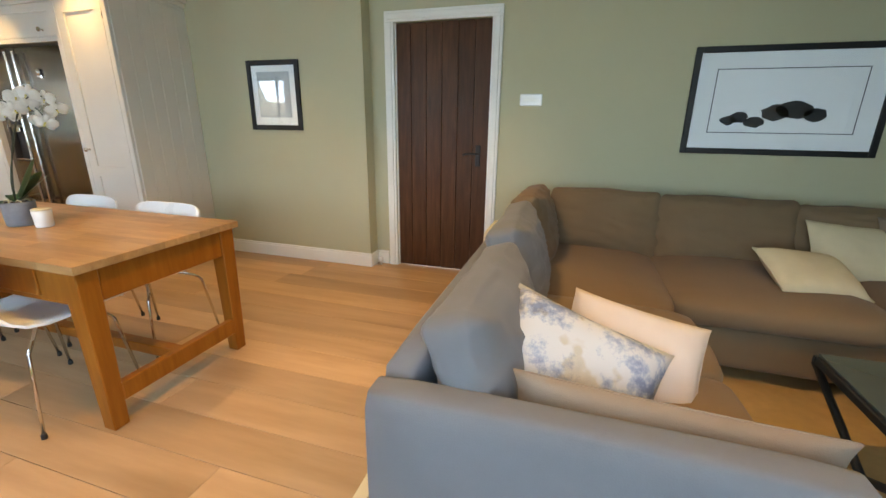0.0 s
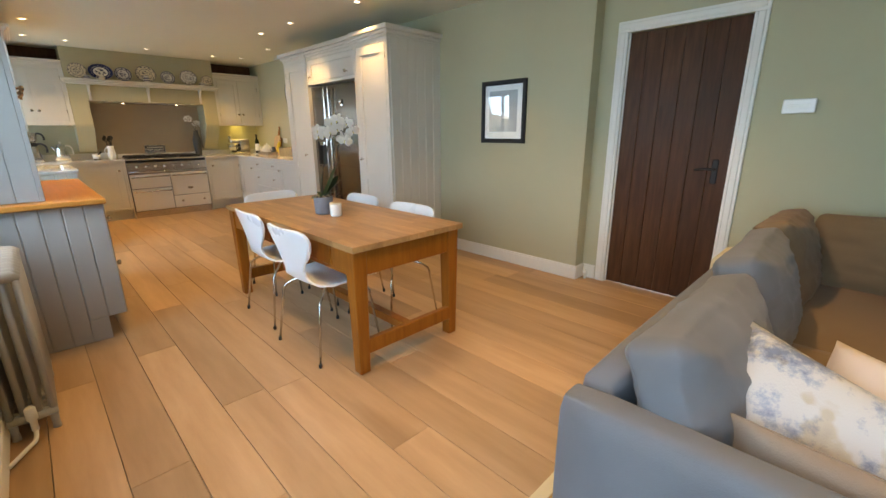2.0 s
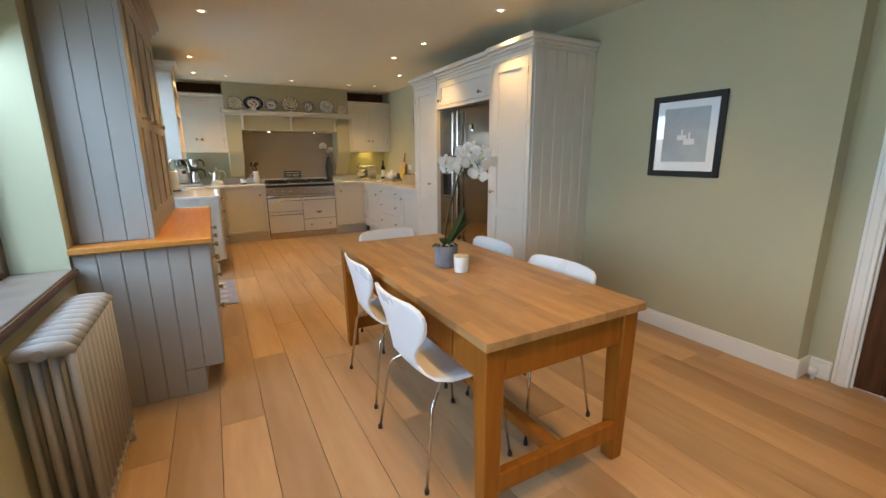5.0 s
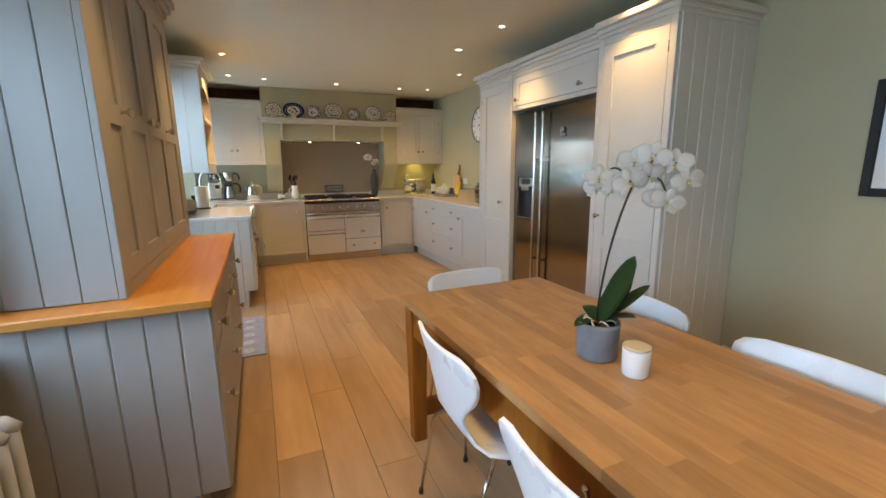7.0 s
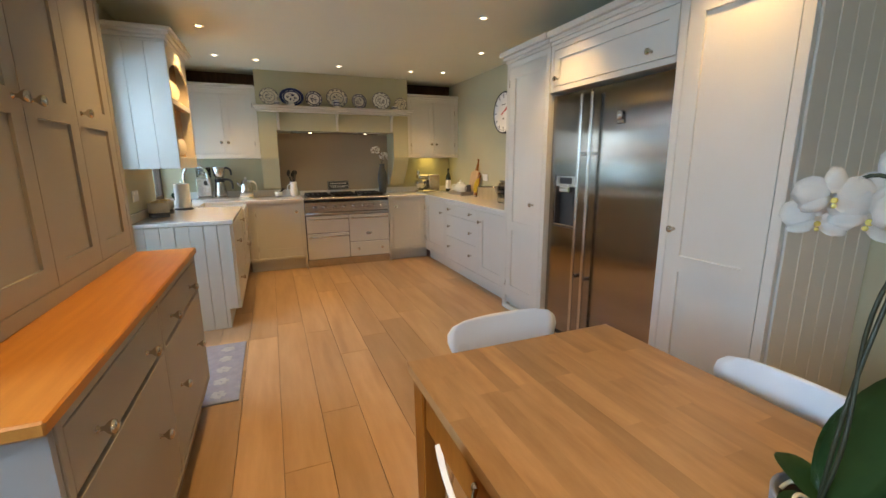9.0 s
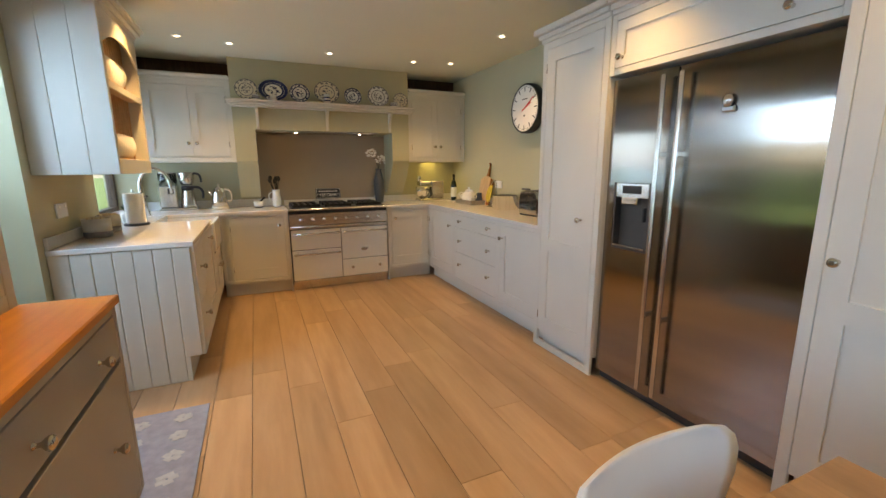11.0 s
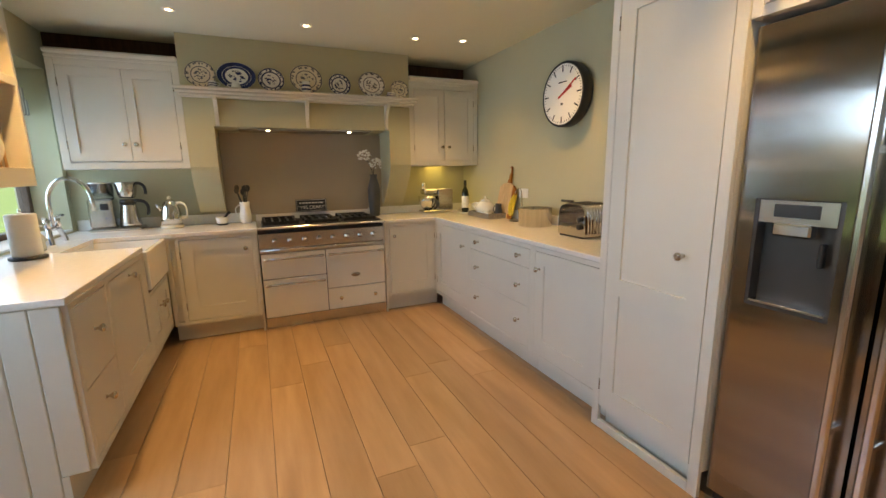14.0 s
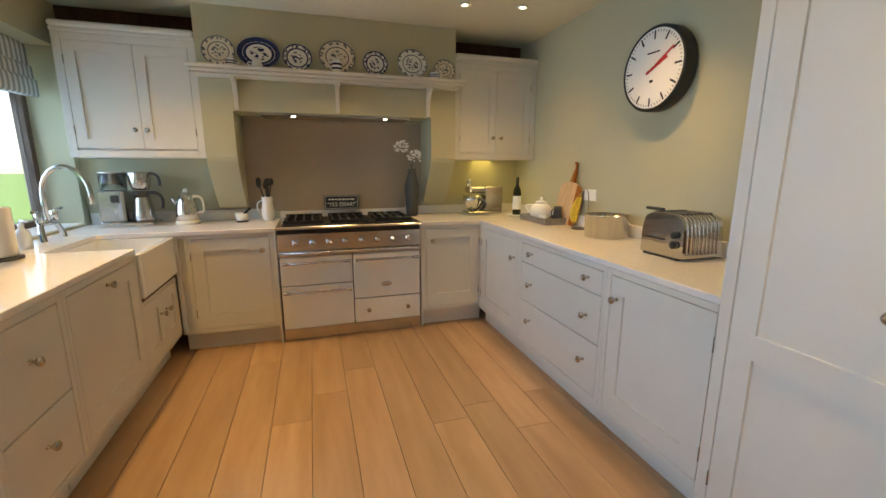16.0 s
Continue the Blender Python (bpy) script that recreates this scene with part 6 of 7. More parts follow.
ut = jug((-8.49, 0.965, WT + 0.0005), 0.052, 0.20, "tall white enamel jug full of utensils", CHINA, None, 1, "utensil jug", "utensil_jug")
rng = random.Random(12)
for i in range(6):
    bm = B()
    ex, ey = -8.49 + rng.uniform(-0.04, 0.04), 0.965 + rng.uniform(-0.06, 0.06)
    zt = WT + rng.uniform(0.27, 0.33)
    tube(bm, [(-8.49, 0.965, WT + 0.10), (ex, ey, zt)], 0.005, 6)
    ball(bm, (ex, ey, zt + 0.012), 0.021, (0.4, 1, 1.5), 8, 6)
    part("utensil", bm, BLACK, ut, "black nylon kitchen utensil")
mo = thing("pestle_mortar", (-8.46, 0.765, WT), "white mortar with a dark base and pestle", "mortar")
bm = B()
lathe(bm, -8.46, 0.765, [(0.047, WT + 0.0005), (0.047, WT + 0.014)], 24)
part("base", bm, BLACK, mo)
bm = B()
lathe(bm, -8.46, 0.765, [(0.045, WT + 0.0142), (0.046, WT + 0.03), (0.052, WT + 0.072), (0.045, WT + 0.072), (0.032, WT + 0.03)], 24)
part("bowl", bm, CHINA, mo)
bm = B()
tube(bm, [(-8.46, 0.765, WT + 0.04), (-8.45, 0.815, WT + 0.098), (-8.445, 0.835, WT + 0.115)], [0.012, 0.010, 0.014], 10)
part("pestle", bm, BLACK, mo)

kt = thing("kettle", (-8.46, 0.375, WT), "polished steel dome kettle with cream handle and base", "kettle")
kx, ky = -8.46, 0.375
UP = Matrix.Translation((kx, ky, WT)) @ Matrix.Diagonal((0.96, 0.96, 1.27, 1)) @ Matrix.Translation((-kx, -ky, -WT))
bm = B()
lathe(bm, kx, ky, [(0.092, WT + 0.0005), (0.092, WT + 0.018), (0.086, WT + 0.024)], 28)
bm.transform(UP)
part("base", bm, CREAM, kt)
bm = B()
lathe(bm, kx, ky, [(0.086, WT + 0.0245), (0.084, WT + 0.07), (0.072, WT + 0.135), (0.05, WT + 0.178), (0.02, WT + 0.196)], 30)
bm.transform(UP)
part("body", bm, CHROME, kt)
bm = B()
lathe(bm, kx, ky, [(0.012, WT + 0.1965), (0.016, WT + 0.206), (0.012, WT + 0.216), (0.004, WT + 0.22)], 14)
bm.transform(UP)
part("lid_knob", bm, CREAM, kt)
bm = B()
tube(bm, arc((kx + 0.01, ky + 0.055, WT + 0.17), (kx + 0.02, ky + 0.15, WT + 0.185), (kx + 0.02, ky + 0.125, WT + 0.07)) + [Vector((kx + 0.01, ky + 0.08, WT + 0.065))], 0.009, 8)
bm.transform(UP)
part("handle", bm, CREAM, kt)
bm = B()
tube(bm, [(kx, ky - 0.06, WT + 0.12), (kx, ky - 0.11, WT + 0.165)], [0.018, 0.008], 10)
bm.transform(UP)
part("spout", bm, CHROME, kt)

cm = thing("coffee_maker", (-8.38, 0.0, WT), "brushed steel filter coffee maker with a thermal jug", "coffee maker")
bx = -8.47
BIG = Matrix.Translation((bx, 0, WT)) @ Matrix.Diagonal((1.08, 1.08, 1.16, 1)) @ Matrix.Translation((-bx, 0, -WT))
bm = B()
boxv(bm, bx - 0.10, bx + 0.10, -0.17, 0.155, WT + 0.0005, WT + 0.03, 0.008)
bm.transform(BIG)
part("base", bm, STEEL, cm)
bm = B()
boxv(bm, bx - 0.08, bx + 0.085, -0.165, -0.01, WT + 0.0305, WT + 0.235, 0.012)
bm.transform(BIG)
part("tower", bm, STEEL, cm)
bm = B()
boxv(bm, bx + 0.0855, bx + 0.0875, -0.085, -0.035, WT + 0.16, WT + 0.205, 0.001)
bm.transform(BIG)
part("display", bm, BLACK, cm)
for dz in (0.10, 0.135):
    bm = B()
    lathe(bm, 0, 0, [(0.009, 0), (0.009, 0.004)], 12)
    bm.transform(pose(bx + 0.085, -0.06, WT + dz, 0, 90, 0))
    bm.transform(BIG)
    part("button", bm, CHROME, cm)
bm = B()
lathe(bm, bx, -0.088, [(0.078, WT + 0.236), (0.08, WT + 0.34), (0.076, WT + 0.34), (0.074, WT + 0.24)], 28)
bm.transform(BIG)
part("water_tank", bm, GLASS, cm)
bm = B()
lathe(bm, bx, -0.088, [(0.081, WT + 0.341), (0.082, WT + 0.35), (0.07, WT + 0.354)], 28)
bm.transform(BIG)
part("tank_lid", bm, STEEL, cm)
bm = B()
lathe(bm, bx, 0.072, [(0.048, WT + 0.235), (0.06, WT + 0.26), (0.075, WT + 0.345), (0.07, WT + 0.352)], 28)
bm.transform(BIG)
part("filter_basket", bm, STEEL, cm)
bm = B()
tube(bm, arc((bx + 0.02, 0.14, WT + 0.34), (bx + 0.03, 0.21, WT + 0.345), (bx + 0.03, 0.20, WT + 0.26)), 0.011, 8)
bm.transform(BIG)
part("basket_handle", bm, BLACK, cm)
bm = B()
lathe(bm, bx, 0.072, [(0.07, WT + 0.0305), (0.072, WT + 0.05), (0.052, WT + 0.18), (0.05, WT + 0.19)], 28)
bm.transform(BIG)
part("jug", bm, STEEL, cm)
bm = B()
lathe(bm, bx, 0.072, [(0.053, WT + 0.1905), (0.056, WT + 0.205), (0.05, WT + 0.228)], 24)
bm.transform(BIG)
part("jug_lid", bm, BLACK, cm)
bm = B()
tube(bm, arc((bx + 0.02, 0.12, WT + 0.215), (bx + 0.03, 0.23, WT + 0.225), (bx + 0.03, 0.20, WT + 0.11)), 0.012, 8)
bm.transform(BIG)
part("jug_handle", bm, BLACK, cm)

mx = thing("stand_mixer", (-8.44, 2.86, WT), "steel stand mixer with a bright bowl in the corner", "mixer")
one("base", STEEL, mx, -8.53, -8.35, 2.71, 3.06, WT + 0.0005, WT + 0.035, 0.01)
one("column", STEEL, mx, -8.52, -8.36, 2.885, 3.06, WT + 0.0355, WT + 0.265, 0.008)
one("head", STEEL, mx, -8.515, -8.365, 2.73, 2.884, WT + 0.205, WT + 0.262, 0.012)
bm = B()
lathe(bm, -8.44, 2.79, [(0.04, WT + 0.0355), (0.075, WT + 0.07), (0.098, WT + 0.13), (0.10, WT + 0.185), (0.096, WT + 0.185)], 28)
part("bowl", bm, CHROME, mx)
bm = B()
tube(bm, arc((-8.34, 2.80, WT + 0.17), (-8.27, 2.90, WT + 0.10), (-8.35, 2.82, WT + 0.05)), [0.006, 0.010, 0.014, 0.017, 0.019, 0.020, 0.019, 0.017, 0.014, 0.010, 0.006], 8)
part("bowl_handle", bm, BLACK, mx)
bm = B()
lathe(bm, -8.44, 2.745, [(0.022, WT + 0.2625), (0.022, WT + 0.325), (0.017, WT + 0.33)], 20)
part("cap", bm, CHROME, mx)

tr = thing("trivet", (-8.25, 3.15, WT), "round white china plate under the bottle", "plate")
bm = B()
lathe(bm, -8.25, 3.16, [(0.08, WT + 0.0005), (0.105, WT + 0.006), (0.106, WT + 0.010), (0.08, WT + 0.006)], 28)
part("dish", bm, CHINA, tr)
wb = thing("wine_bottle", (-8.26, 3.16, WT + 0.006), "dark green wine bottle with a white label", "bottle")
wz = WT + 0.0065
bm = B()
lathe(bm, -8.26, 3.16, [(0.037, wz), (0.039, wz + 0.01), (0.039, wz + 0.20), (0.031, wz + 0.24), (0.015, wz + 0.27), (0.015, wz + 0.34)], 24)
part("bottle", bm, plain("bottle_green", (0.015, 0.02, 0.012), 0.08, var=0.1, bump=0), wb)
bm = B()
lathe(bm, -8.26, 3.16, [(0.0394, wz + 0.05), (0.0394, wz + 0.175)], 24, cap=False)
part("label", bm, PAPER, wb)
bm = B()
lathe(bm, -8.26, 3.16, [(0.0156, wz + 0.285), (0.0158, wz + 0.343), (0.008, wz + 0.346)], 18)
part("capsule", bm, INK, wb)

ty = thing("tea_tray", (-7.770, 3.17, WT), "grey wooden tray with raised sides", "tray")
GREYWOOD = wood("grey_wood", (0.20, 0.17, 0.15), (0.32, 0.28, 0.24), (0.5, 4, 4), 0.6)
one("bottom", GREYWOOD, ty, -7.980, -7.560, 3.05, 3.29, WT + 0.0005, WT + 0.012, 0.002)
for q in ((-7.980, -7.560, 3.05, 3.062), (-7.980, -7.560, 3.278, 3.29), (-7.980, -7.968, 3.0625, 3.2775), (-7.572, -7.560, 3.0625, 3.2775)):
    one("side", GREYWOOD, ty, q[0], q[1], q[2], q[3], WT + 0.0125, WT + 0.05, 0.002)
tp = thing("teapot", (-7.820, 3.16, WT + 0.0125), "white china teapot on a saucer", "teapot")
tz0 = WT + 0.013
bm = B()
lathe(bm, -7.820, 3.16, [(0.05, tz0), (0.088, tz0 + 0.035), (0.098, tz0 + 0.075), (0.08, tz0 + 0.115), (0.055, tz0 + 0.135)], 28)
part("body", bm, CHINA, tp)
bm = B()
lathe(bm, -7.820, 3.16, [(0.056, tz0 + 0.1355), (0.04, tz0 + 0.155), (0.010, tz0 + 0.162), (0.015, tz0 + 0.178), (0.005, tz0 + 0.188)], 22)
part("lid", bm, CHINA, tp)
bm = B()
tube(bm, arc((-7.880, 3.12, tz0 + 0.115), (-8.03, 3.06, tz0 + 0.13), (-7.89, 3.12, tz0 + 0.03)), 0.008, 8)
part("handle", bm, CHINA, tp)
bm = B()
tube(bm, arc((-7.760, 3.2, tz0 + 0.05), (-7.710, 3.23, tz0 + 0.06), (-7.690, 3.24, tz0 + 0.115)), [0.02 - 0.001 * i for i in range(11)], 10)
part("spout", bm, CHINA, tp)
sc = thing("saucer", (-7.72, 3.12, WT + 0.0125), "white china saucer with a cup on the tray", "saucer")
bm = B()
lathe(bm, -7.715, 3.115, [(0.03, tz0), (0.055, tz0 + 0.008), (0.056, tz0 + 0.011), (0.03, tz0 + 0.005)], 24)
part("dish", bm, CHINA, sc)
bm = B()
lathe(bm, -7.715, 3.115, [(0.02, tz0 + 0.0055), (0.034, tz0 + 0.03), (0.038, tz0 + 0.055), (0.035, tz0 + 0.055), (0.03, tz0 + 0.03)], 24)
part("cup", bm, CHINA, sc)
jug((-7.630, 3.20, WT + 0.0125), 0.036, 0.125, "small grey pepper pot on the tray", CHARCOAL, None, 1, "pepper pot", "pepper_pot")
cb = thing("chopping_board", (-7.62, 3.27, WT), "striped wooden paddle board leaning on the wall", "board")
m = pose(-7.62, 3.245, WT + 0.006, -9, 6, 0)
for i in range(5):
    bm = B()
    u0, u1 = -0.135 + i * 0.054, -0.0815 + i * 0.054
    tops = [0.33 - 0.05 * min(1, abs(u) / 0.135) ** 2.5 for u in (u0, u1)]
    extrude_xz(bm, [(u0, 0.0), (u1, 0.0), (u1, tops[1]), (u0, tops[0])], -0.010, 0.010)
    bm.transform(m)
    part("strip", bm, BEECH if i != 4 else LEGOAK, cb)
bm = B()
extrude_xz(bm, [(-0.03, 0.331), (0.03, 0.331), (0.016, 0.37), (0.014, 0.42), (-0.014, 0.42), (-0.016, 0.37)], -0.009, 0.009)
tube(bm, arc((0, 0, 0.41), (0.0, 0.0, 0.50), (-0.028, 0.0, 0.475)), 0.010, 8)
bm.transform(m)
part("grip", bm, LEGOAK, cb)
bh = thing("banana_stand", (-7.33, 3.20, WT), "wire banana stand with two ripe bananas", "fruit stand")
bm = B()
lathe(bm, -7.33, 3.20, [(0.06, WT + 0.0005), (0.06, WT + 0.006)], 24)
part("base", bm, BLACK, bh)
bm = B()
tube(bm, arc((-7.30, 3.24, WT + 0.006), (-7.28, 3.25, WT + 0.42), (-7.34, 3.19, WT + 0.24)), 0.004, 8)
part("hook", bm, CHROME, bh)
for o in (0.0, 0.022):
    bm = B()
    tube(bm, arc((-7.34, 3.185 + o, WT + 0.235), (-7.40 + o, 3.16 + o, WT + 0.12), (-7.33, 3.14 + o, WT + 0.05)), [0.006, 0.011, 0.015, 0.017, 0.018, 0.018, 0.018, 0.017, 0.015, 0.011, 0.005], 8)
    part("banana", bm, YELLOW, bh)
sp = thing("steel_pot", (-6.99, 3.16, WT), "wide brushed steel pot without a lid", "pot")
bm = B()
lathe(bm, -6.99, 3.16, [(0.132, WT + 0.0005), (0.135, WT + 0.004), (0.136, WT + 0.144), (0.138, WT + 0.147), (0.133, WT + 0.147), (0.131, WT + 0.01)], 36)
# upright streaks in the steel's colour imitate window and lamp reflections
part("body", bm, plain("glint_streaked_steel", (0.46, 0.44, 0.41), 0.15, 1.0, var=0.12, scale=3, bump=0.0, stretch=(14, 14, 0.3)), sp)
so = thing("wall_socket", (-7.35, YN, 1.1), "white plastic double socket on the wall", "socket")
one("plate", CHINA, so, -7.47, -7.325, YN - 0.012, YN - 0.0005, 1.12, 1.205, 0.003)
so = thing("wall_socket", (-6.16, YN, 1.1), "white plastic double socket beside the toaster", "socket")
one("plate", CHINA, so, -6.23, -6.085, YN - 0.012, YN - 0.0005, 1.10, 1.185, 0.003)

ts = thing("toaster", (-6.39, 3.15, WT), "polished chrome four-slot toaster", "toaster")
bm = B()
o = []
for i in range(13):
    t = i / 12 * math.pi
    o.append((-0.135 * math.copysign(abs(math.cos(t)) ** 0.35, math.cos(t)), 0.03 + 0.19 * math.sin(t) ** 0.5))
o = [(-0.135, 0.012)] + o + [(0.135, 0.012)]
extrude_xz(bm, o, -0.13, 0.12)
bm.transform(pose(-6.39, 3.15, WT, 0, 0, 0))
part("body", bm, CHROME, ts)
for i in range(9):
    bm = B()
    yy = 3.045 + i * 0.024
    pts = [(-6.39 + x * 1.012, yy, WT + z * 1.01) for x, z in o[1:-1]]
    tube(bm, pts, 0.005, 6)
    part("rib", bm, STEEL, ts)
for i in range(4):
    one("slot", BLACK, ts, -6.48 + i * 0.05, -6.46 + i * 0.05, 3.05, 3.25, WT + 0.212, WT + 0.2275, 0.002)
for dx, dz in ((0.085, 0.075), (0.085, 0.125)):
    bm = B()
    lathe(bm, 0, 0, [(0.02, 0), (0.018, 0.016), (0.006, 0.018)], 16)
    bm.transform(pose(-6.39 + dx, 3.019, WT + dz, 90, 0, 0))
    part("dial", bm, BLACK, ts)
one("lever", BLACK, ts, -6.50, -6.37, 3.012, 3.0195, WT + 0.09, WT + 0.097, 0.002)
one("crumb_tray", BLACK, ts, -6.50, -6.28, 3.014, 3.27, WT + 0.0005, WT + 0.0118, 0.002)
one("warming_rack", BLACK, ts, -6.58, -6.46, 3.08, 3.10, WT + 0.226, WT + 0.242, 0.004)
kb = thing("knife_block", (-6.03, 3.20, WT), "dark wooden knife block with black handled knives", "knife block")
bm = B()
boxv(bm, -0.05, 0.05, -0.07, 0.07, 0.0, 0.17, 0.004)
for v in bm.verts:
    if v.co.z > 0.1:
        v.co.y -= 0.05
        v.co.z += v.co.y * -0.35
bm.transform(pose(-6.03, 3.22, WT + 0.0005))
part("block", bm, DARKWOOD, kb)
for i in range(5):
    bm = B()
    tube(bm, [(-6.065 + 0.018 * i, 3.18, WT + 0.15), (-6.065 + 0.018 * i, 3.10 - 0.006 * i, WT + 0.255 + 0.01 * (i % 3))], 0.009, 8)
    part("knife", bm, BLACK, kb)

# ---- things by the sink ----
tap = thing("bridge_tap", (-7.82, -0.20, WT), "chrome bridge mixer tap with a tall swan neck", "tap")
TALL = Matrix.Translation((-7.82, -0.2, WT)) @ Matrix.Diagonal((1.2, 1.2, 1.28, 1)) @ Matrix.Translation((7.82, 0.2, -WT))
bm = B()
for x in (-7.91, -7.73):
    tube(bm, arc((x, -0.19, WT + 0.0005), (x, -0.20, WT + 0.05), (x + (0.03 if x < -7.8 else -0.03), -0.21, WT + 0.09)), 0.013, 12)
tube(bm, [(-7.885, -0.21, WT + 0.09), (-7.755, -0.21, WT + 0.09)], 0.014, 12)
bm.transform(TALL)
part("body", bm, CHROME, tap)
bm = B()
pts = [Vector((-7.82, -0.21, WT + 0.09)), Vector((-7.82, -0.21, WT + 0.22))]
pts += [Vector((-7.82, -0.21 + 0.10 * (1 - math.cos(t)), WT + 0.22 + 0.13 * math.sin(t))) for t in [i * math.pi / 14 for i in range(1, 15)]]
pts.append(Vector((-7.82, -0.01, WT + 0.17)))
tube(bm, pts, 0.0115, 12)
bm.transform(TALL)
part("spout", bm, CHROME, tap)
for x in (-7.885, -7.755):
    bm = B()
    lathe(bm, x, -0.21, [(0.016, WT + 0.095), (0.014, WT + 0.12), (0.018, WT + 0.135), (0.012, WT + 0.142)], 16)
    tube(bm, [(x, -0.21, WT + 0.145), (x + (0.06 if x > -7.8 else -0.06), -0.20, WT + 0.15)], [0.006, 0.009], 8)
    bm.transform(TALL)
    part("lever", bm, CHROME, tap)
sb = thing("soap_bottle", (-7.57, -0.21, WT), "clear plastic soap bottle with a pump", "bottle")
bm = B()
lathe(bm, -7.57, -0.21, [(0.035, WT + 0.0005), (0.037, WT + 0.02), (0.036, WT + 0.09), (0.014, WT + 0.115), (0.014, WT + 0.125)], 22)
part("bottle", bm, plain("milky_plastic", (0.62, 0.62, 0.58), 0.25, var=0.05, bump=0), sb)
bm = B()
lathe(bm, -7.57, -0.21, [(0.015, WT + 0.1255), (0.015, WT + 0.14), (0.006, WT + 0.142), (0.006, WT + 0.16)], 14)
tube(bm, [(-7.57, -0.21, WT + 0.16), (-7.55, -0.17, WT + 0.157)], 0.006, 8)
part("pump", bm, CHINA, sb)
sq = thing("sponge", (-7.66, -0.24, WT), "bright blue washing-up sponge standing by the soap bottle", "sponge")
bm = B()
boxv(bm, -0.045, 0.045, -0.014, 0.014, 0.0, 0.075, 0.006)
bm.transform(pose(-7.655, -0.245, WT + 0.001, 0, 0, 24))
part("foam", bm, plain("blue_foam", (0.10, 0.24, 0.55), 0.9, var=0.15, scale=60, bump=0.6, bscale=400), sq)
pt = thing("paper_towel", (-7.27, -0.15, WT), "white kitchen roll on a dark round stand", "kitchen roll")
bm = B()
lathe(bm, -7.27, -0.15, [(0.085, WT + 0.0005), (0.085, WT + 0.014), (0.075, WT + 0.018)], 28)
part("stand", bm, CHARCOAL, pt)
bm = B()
lathe(bm, -7.27, -0.15, [(0.066, WT + 0.0185), (0.068, WT + 0.03), (0.068, WT + 0.25), (0.065, WT + 0.255), (0.02, WT + 0.255)], 32)
part("roll", bm, PAPER, pt)
bm = B()
tube(bm, [(-7.27, -0.15, WT + 0.25), (-7.27, -0.15, WT + 0.285)], 0.008, 10)
part("rod", bm, CHROME, pt)
STONEJAR = plain("pale_stoneware", (0.50, 0.48, 0.43), 0.6, var=0.08, scale=12, bump=0.2)
for x, y, r, h in ((-6.66, -0.235, 0.078, 0.125), (-6.95, -0.245, 0.07, 0.12)):
    jr = thing("storage_jar", (x, y, WT), "squat stoneware jar with a grey foot, full of small things", "jar", "jars by the sink")
    bm = B()
    lathe(bm, x, y, [(r * 0.93, WT + 0.0005), (r, WT + 0.012), (r, WT + 0.04)], 28)
    part("foot", bm, SLATE, jr)
    bm = B()
    lathe(bm, x, y, [(r, WT + 0.0405), (r, WT + h), (r * 0.93, WT + h), (r * 0.92, WT + h - 0.02)], 28)
    part("body", bm, STONEJAR, jr)
    bm = B()
    rng = random.Random(int(r * 1000))
    for i in range(22):
        a, q = rng.random() * 6.28, rng.random() * r * 0.7
        bmesh.ops.create_icosphere(bm, subdivisions=1, radius=rng.uniform(0.012, 0.02), matrix=Matrix.Translation((x + q * math.cos(a), y + q * math.sin(a), WT + h - 0.004)))
    part("contents", bm, LINEN, jr)
hp = thing("herb_pot", (-7.45, -0.25, WT), "small green plant in a white pot on the worktop", "plant")
bm = B()
lathe(bm, -7.45, -0.25, [(0.036, WT + 0.0005), (0.048, WT + 0.085), (0.044, WT + 0.085), (0.04, WT + 0.07)], 22)
part("pot", bm, CHINA, hp)
rng = random.Random(31)
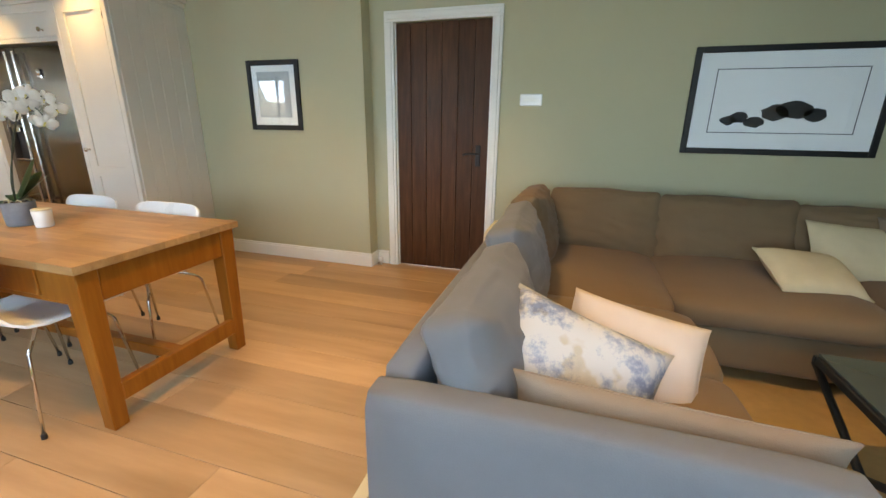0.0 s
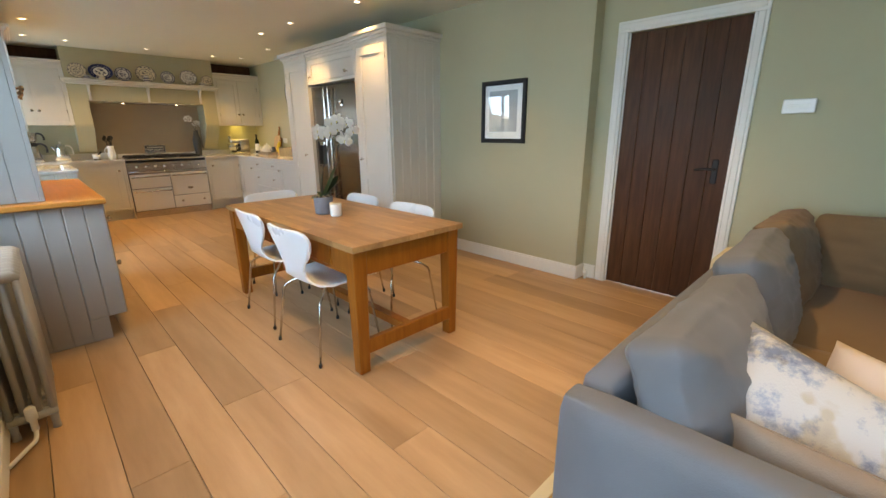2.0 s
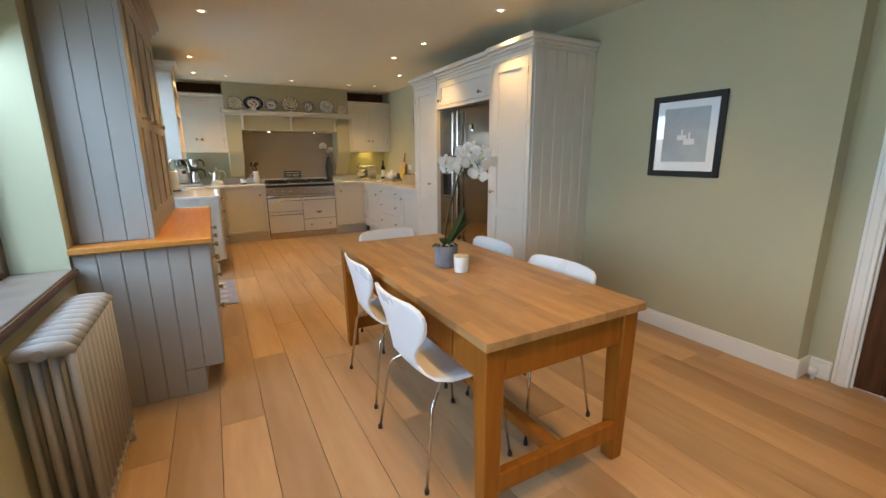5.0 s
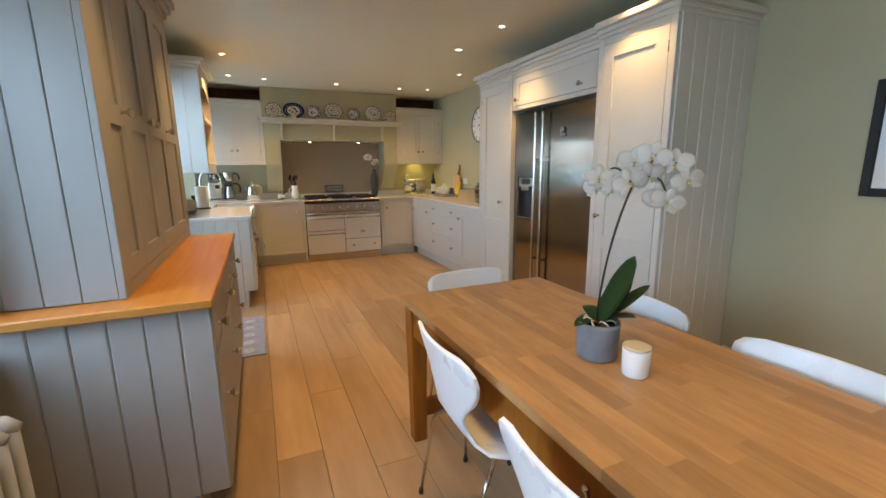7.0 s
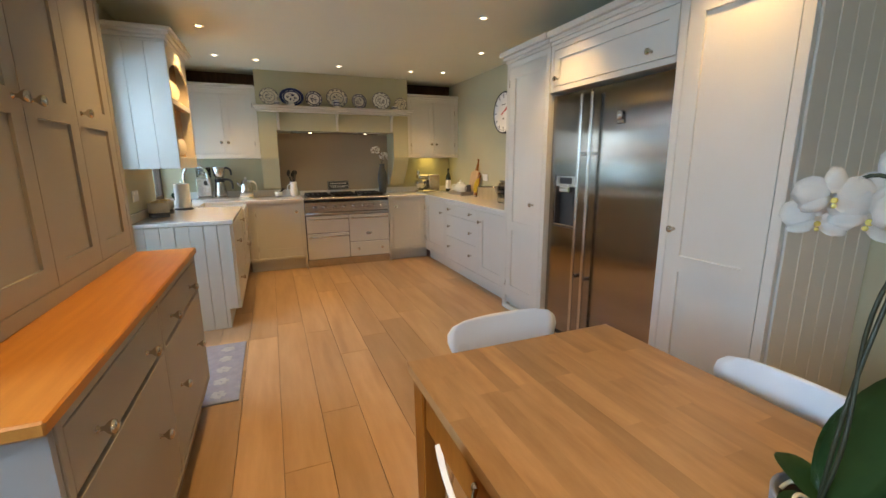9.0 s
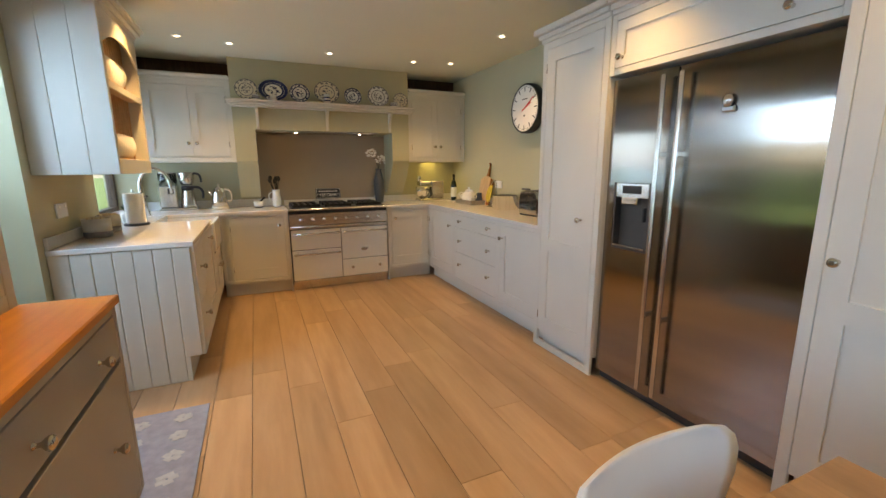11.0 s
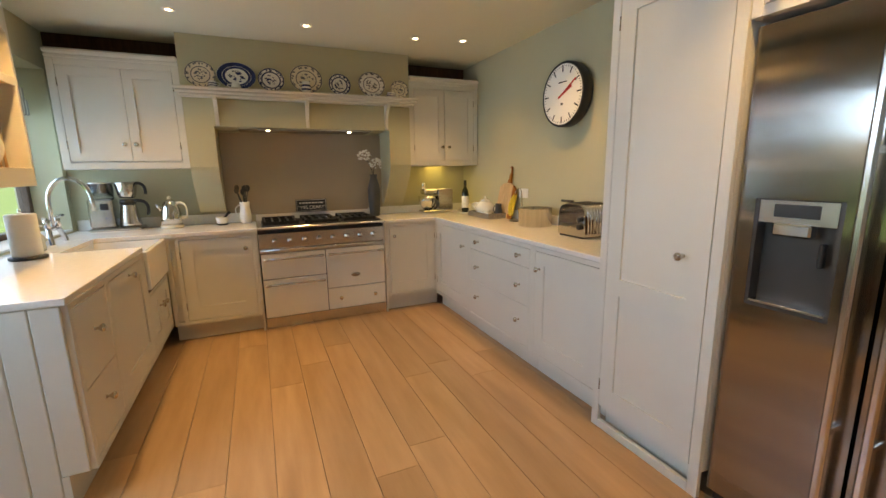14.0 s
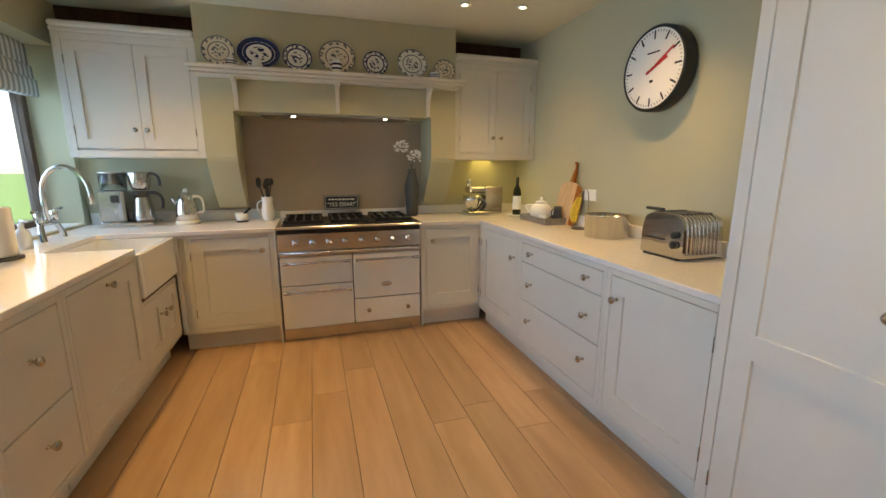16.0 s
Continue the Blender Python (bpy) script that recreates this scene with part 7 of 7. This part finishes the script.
for i in range(14):
    a, ln = rng.random() * 6.28, rng.uniform(0.06, 0.11)
    bm = B()
    pts = arc((-7.45, -0.25, WT + 0.07), (-7.45 + 0.3 * ln * math.cos(a), -0.25 + 0.3 * ln * math.sin(a), WT + 0.07 + ln), (-7.45 + 0.75 * ln * math.cos(a), -0.25 + 0.75 * ln * math.sin(a), WT + 0.09 + ln * 0.7), 6)
    rows = [[bm.verts.new(p + Vector((-math.sin(a), math.cos(a), 0)) * k * 0.012 * math.sin(math.pi * (0.1 + 0.85 * j / 6))) for k in (-1, 1)] for j, p in enumerate(pts)]
    for p_, q_ in zip(rows, rows[1:]):
        bm.faces.new((p_[0], p_[1], q_[1], q_[0]))
    bmesh.ops.solidify(bm, geom=bm.faces[:], thickness=0.002)
    part("leaf", bm, GREENLEAF, hp)

so = thing("wall_socket", (-6.48, YS, 1.12), "white plastic double socket above the jars", "socket")
one("plate", CHINA, so, -6.553, -6.405, YS + 0.0005, YS + 0.012, 1.075, 1.163, 0.003)
for x in (-6.52, -6.438):
    one("switch", PAPER, so, x - 0.012, x + 0.012, YS + 0.0121, YS + 0.015, 1.135, 1.152, 0.001)

# ---- oak floor ----
fl = slabs("floor", FLOORGAP, "wide pale oiled oak plank floor", [(XW - 0.1, XE + 0.1, YS - 0.05, YD + 0.1, -0.15, -0.016)])
BASE[fl] = Vector((0, 0, 0))
rng = random.Random(11)
PW = 0.2095
PLANKS = {}
row, y = 0, YS - 0.01 - 0.06
while y < YD:
    x = XW - 0.05 - rng.uniform(0, 1.6)
    while x < XE:
        ln = rng.choice((1.2, 1.6, 1.9, 2.2, 2.2))
        lo, hi = max(x, XW - 0.03), min(x + ln, XE + 0.03)
        key = round(hi - lo, 4)
        if hi - lo > 0.02:
            if key not in PLANKS:
                bm = B()
                boxv(bm, 0.0006, hi - lo - 0.0006, 0.0012, PW - 0.0012, -0.016, 0.0, 0.0014)
                PLANKS[key] = mesh_of(bm, "plank", OAKFLOOR)
            share("plank", PLANKS[key], (lo, y, 0), fl)
        x += ln
    y += PW
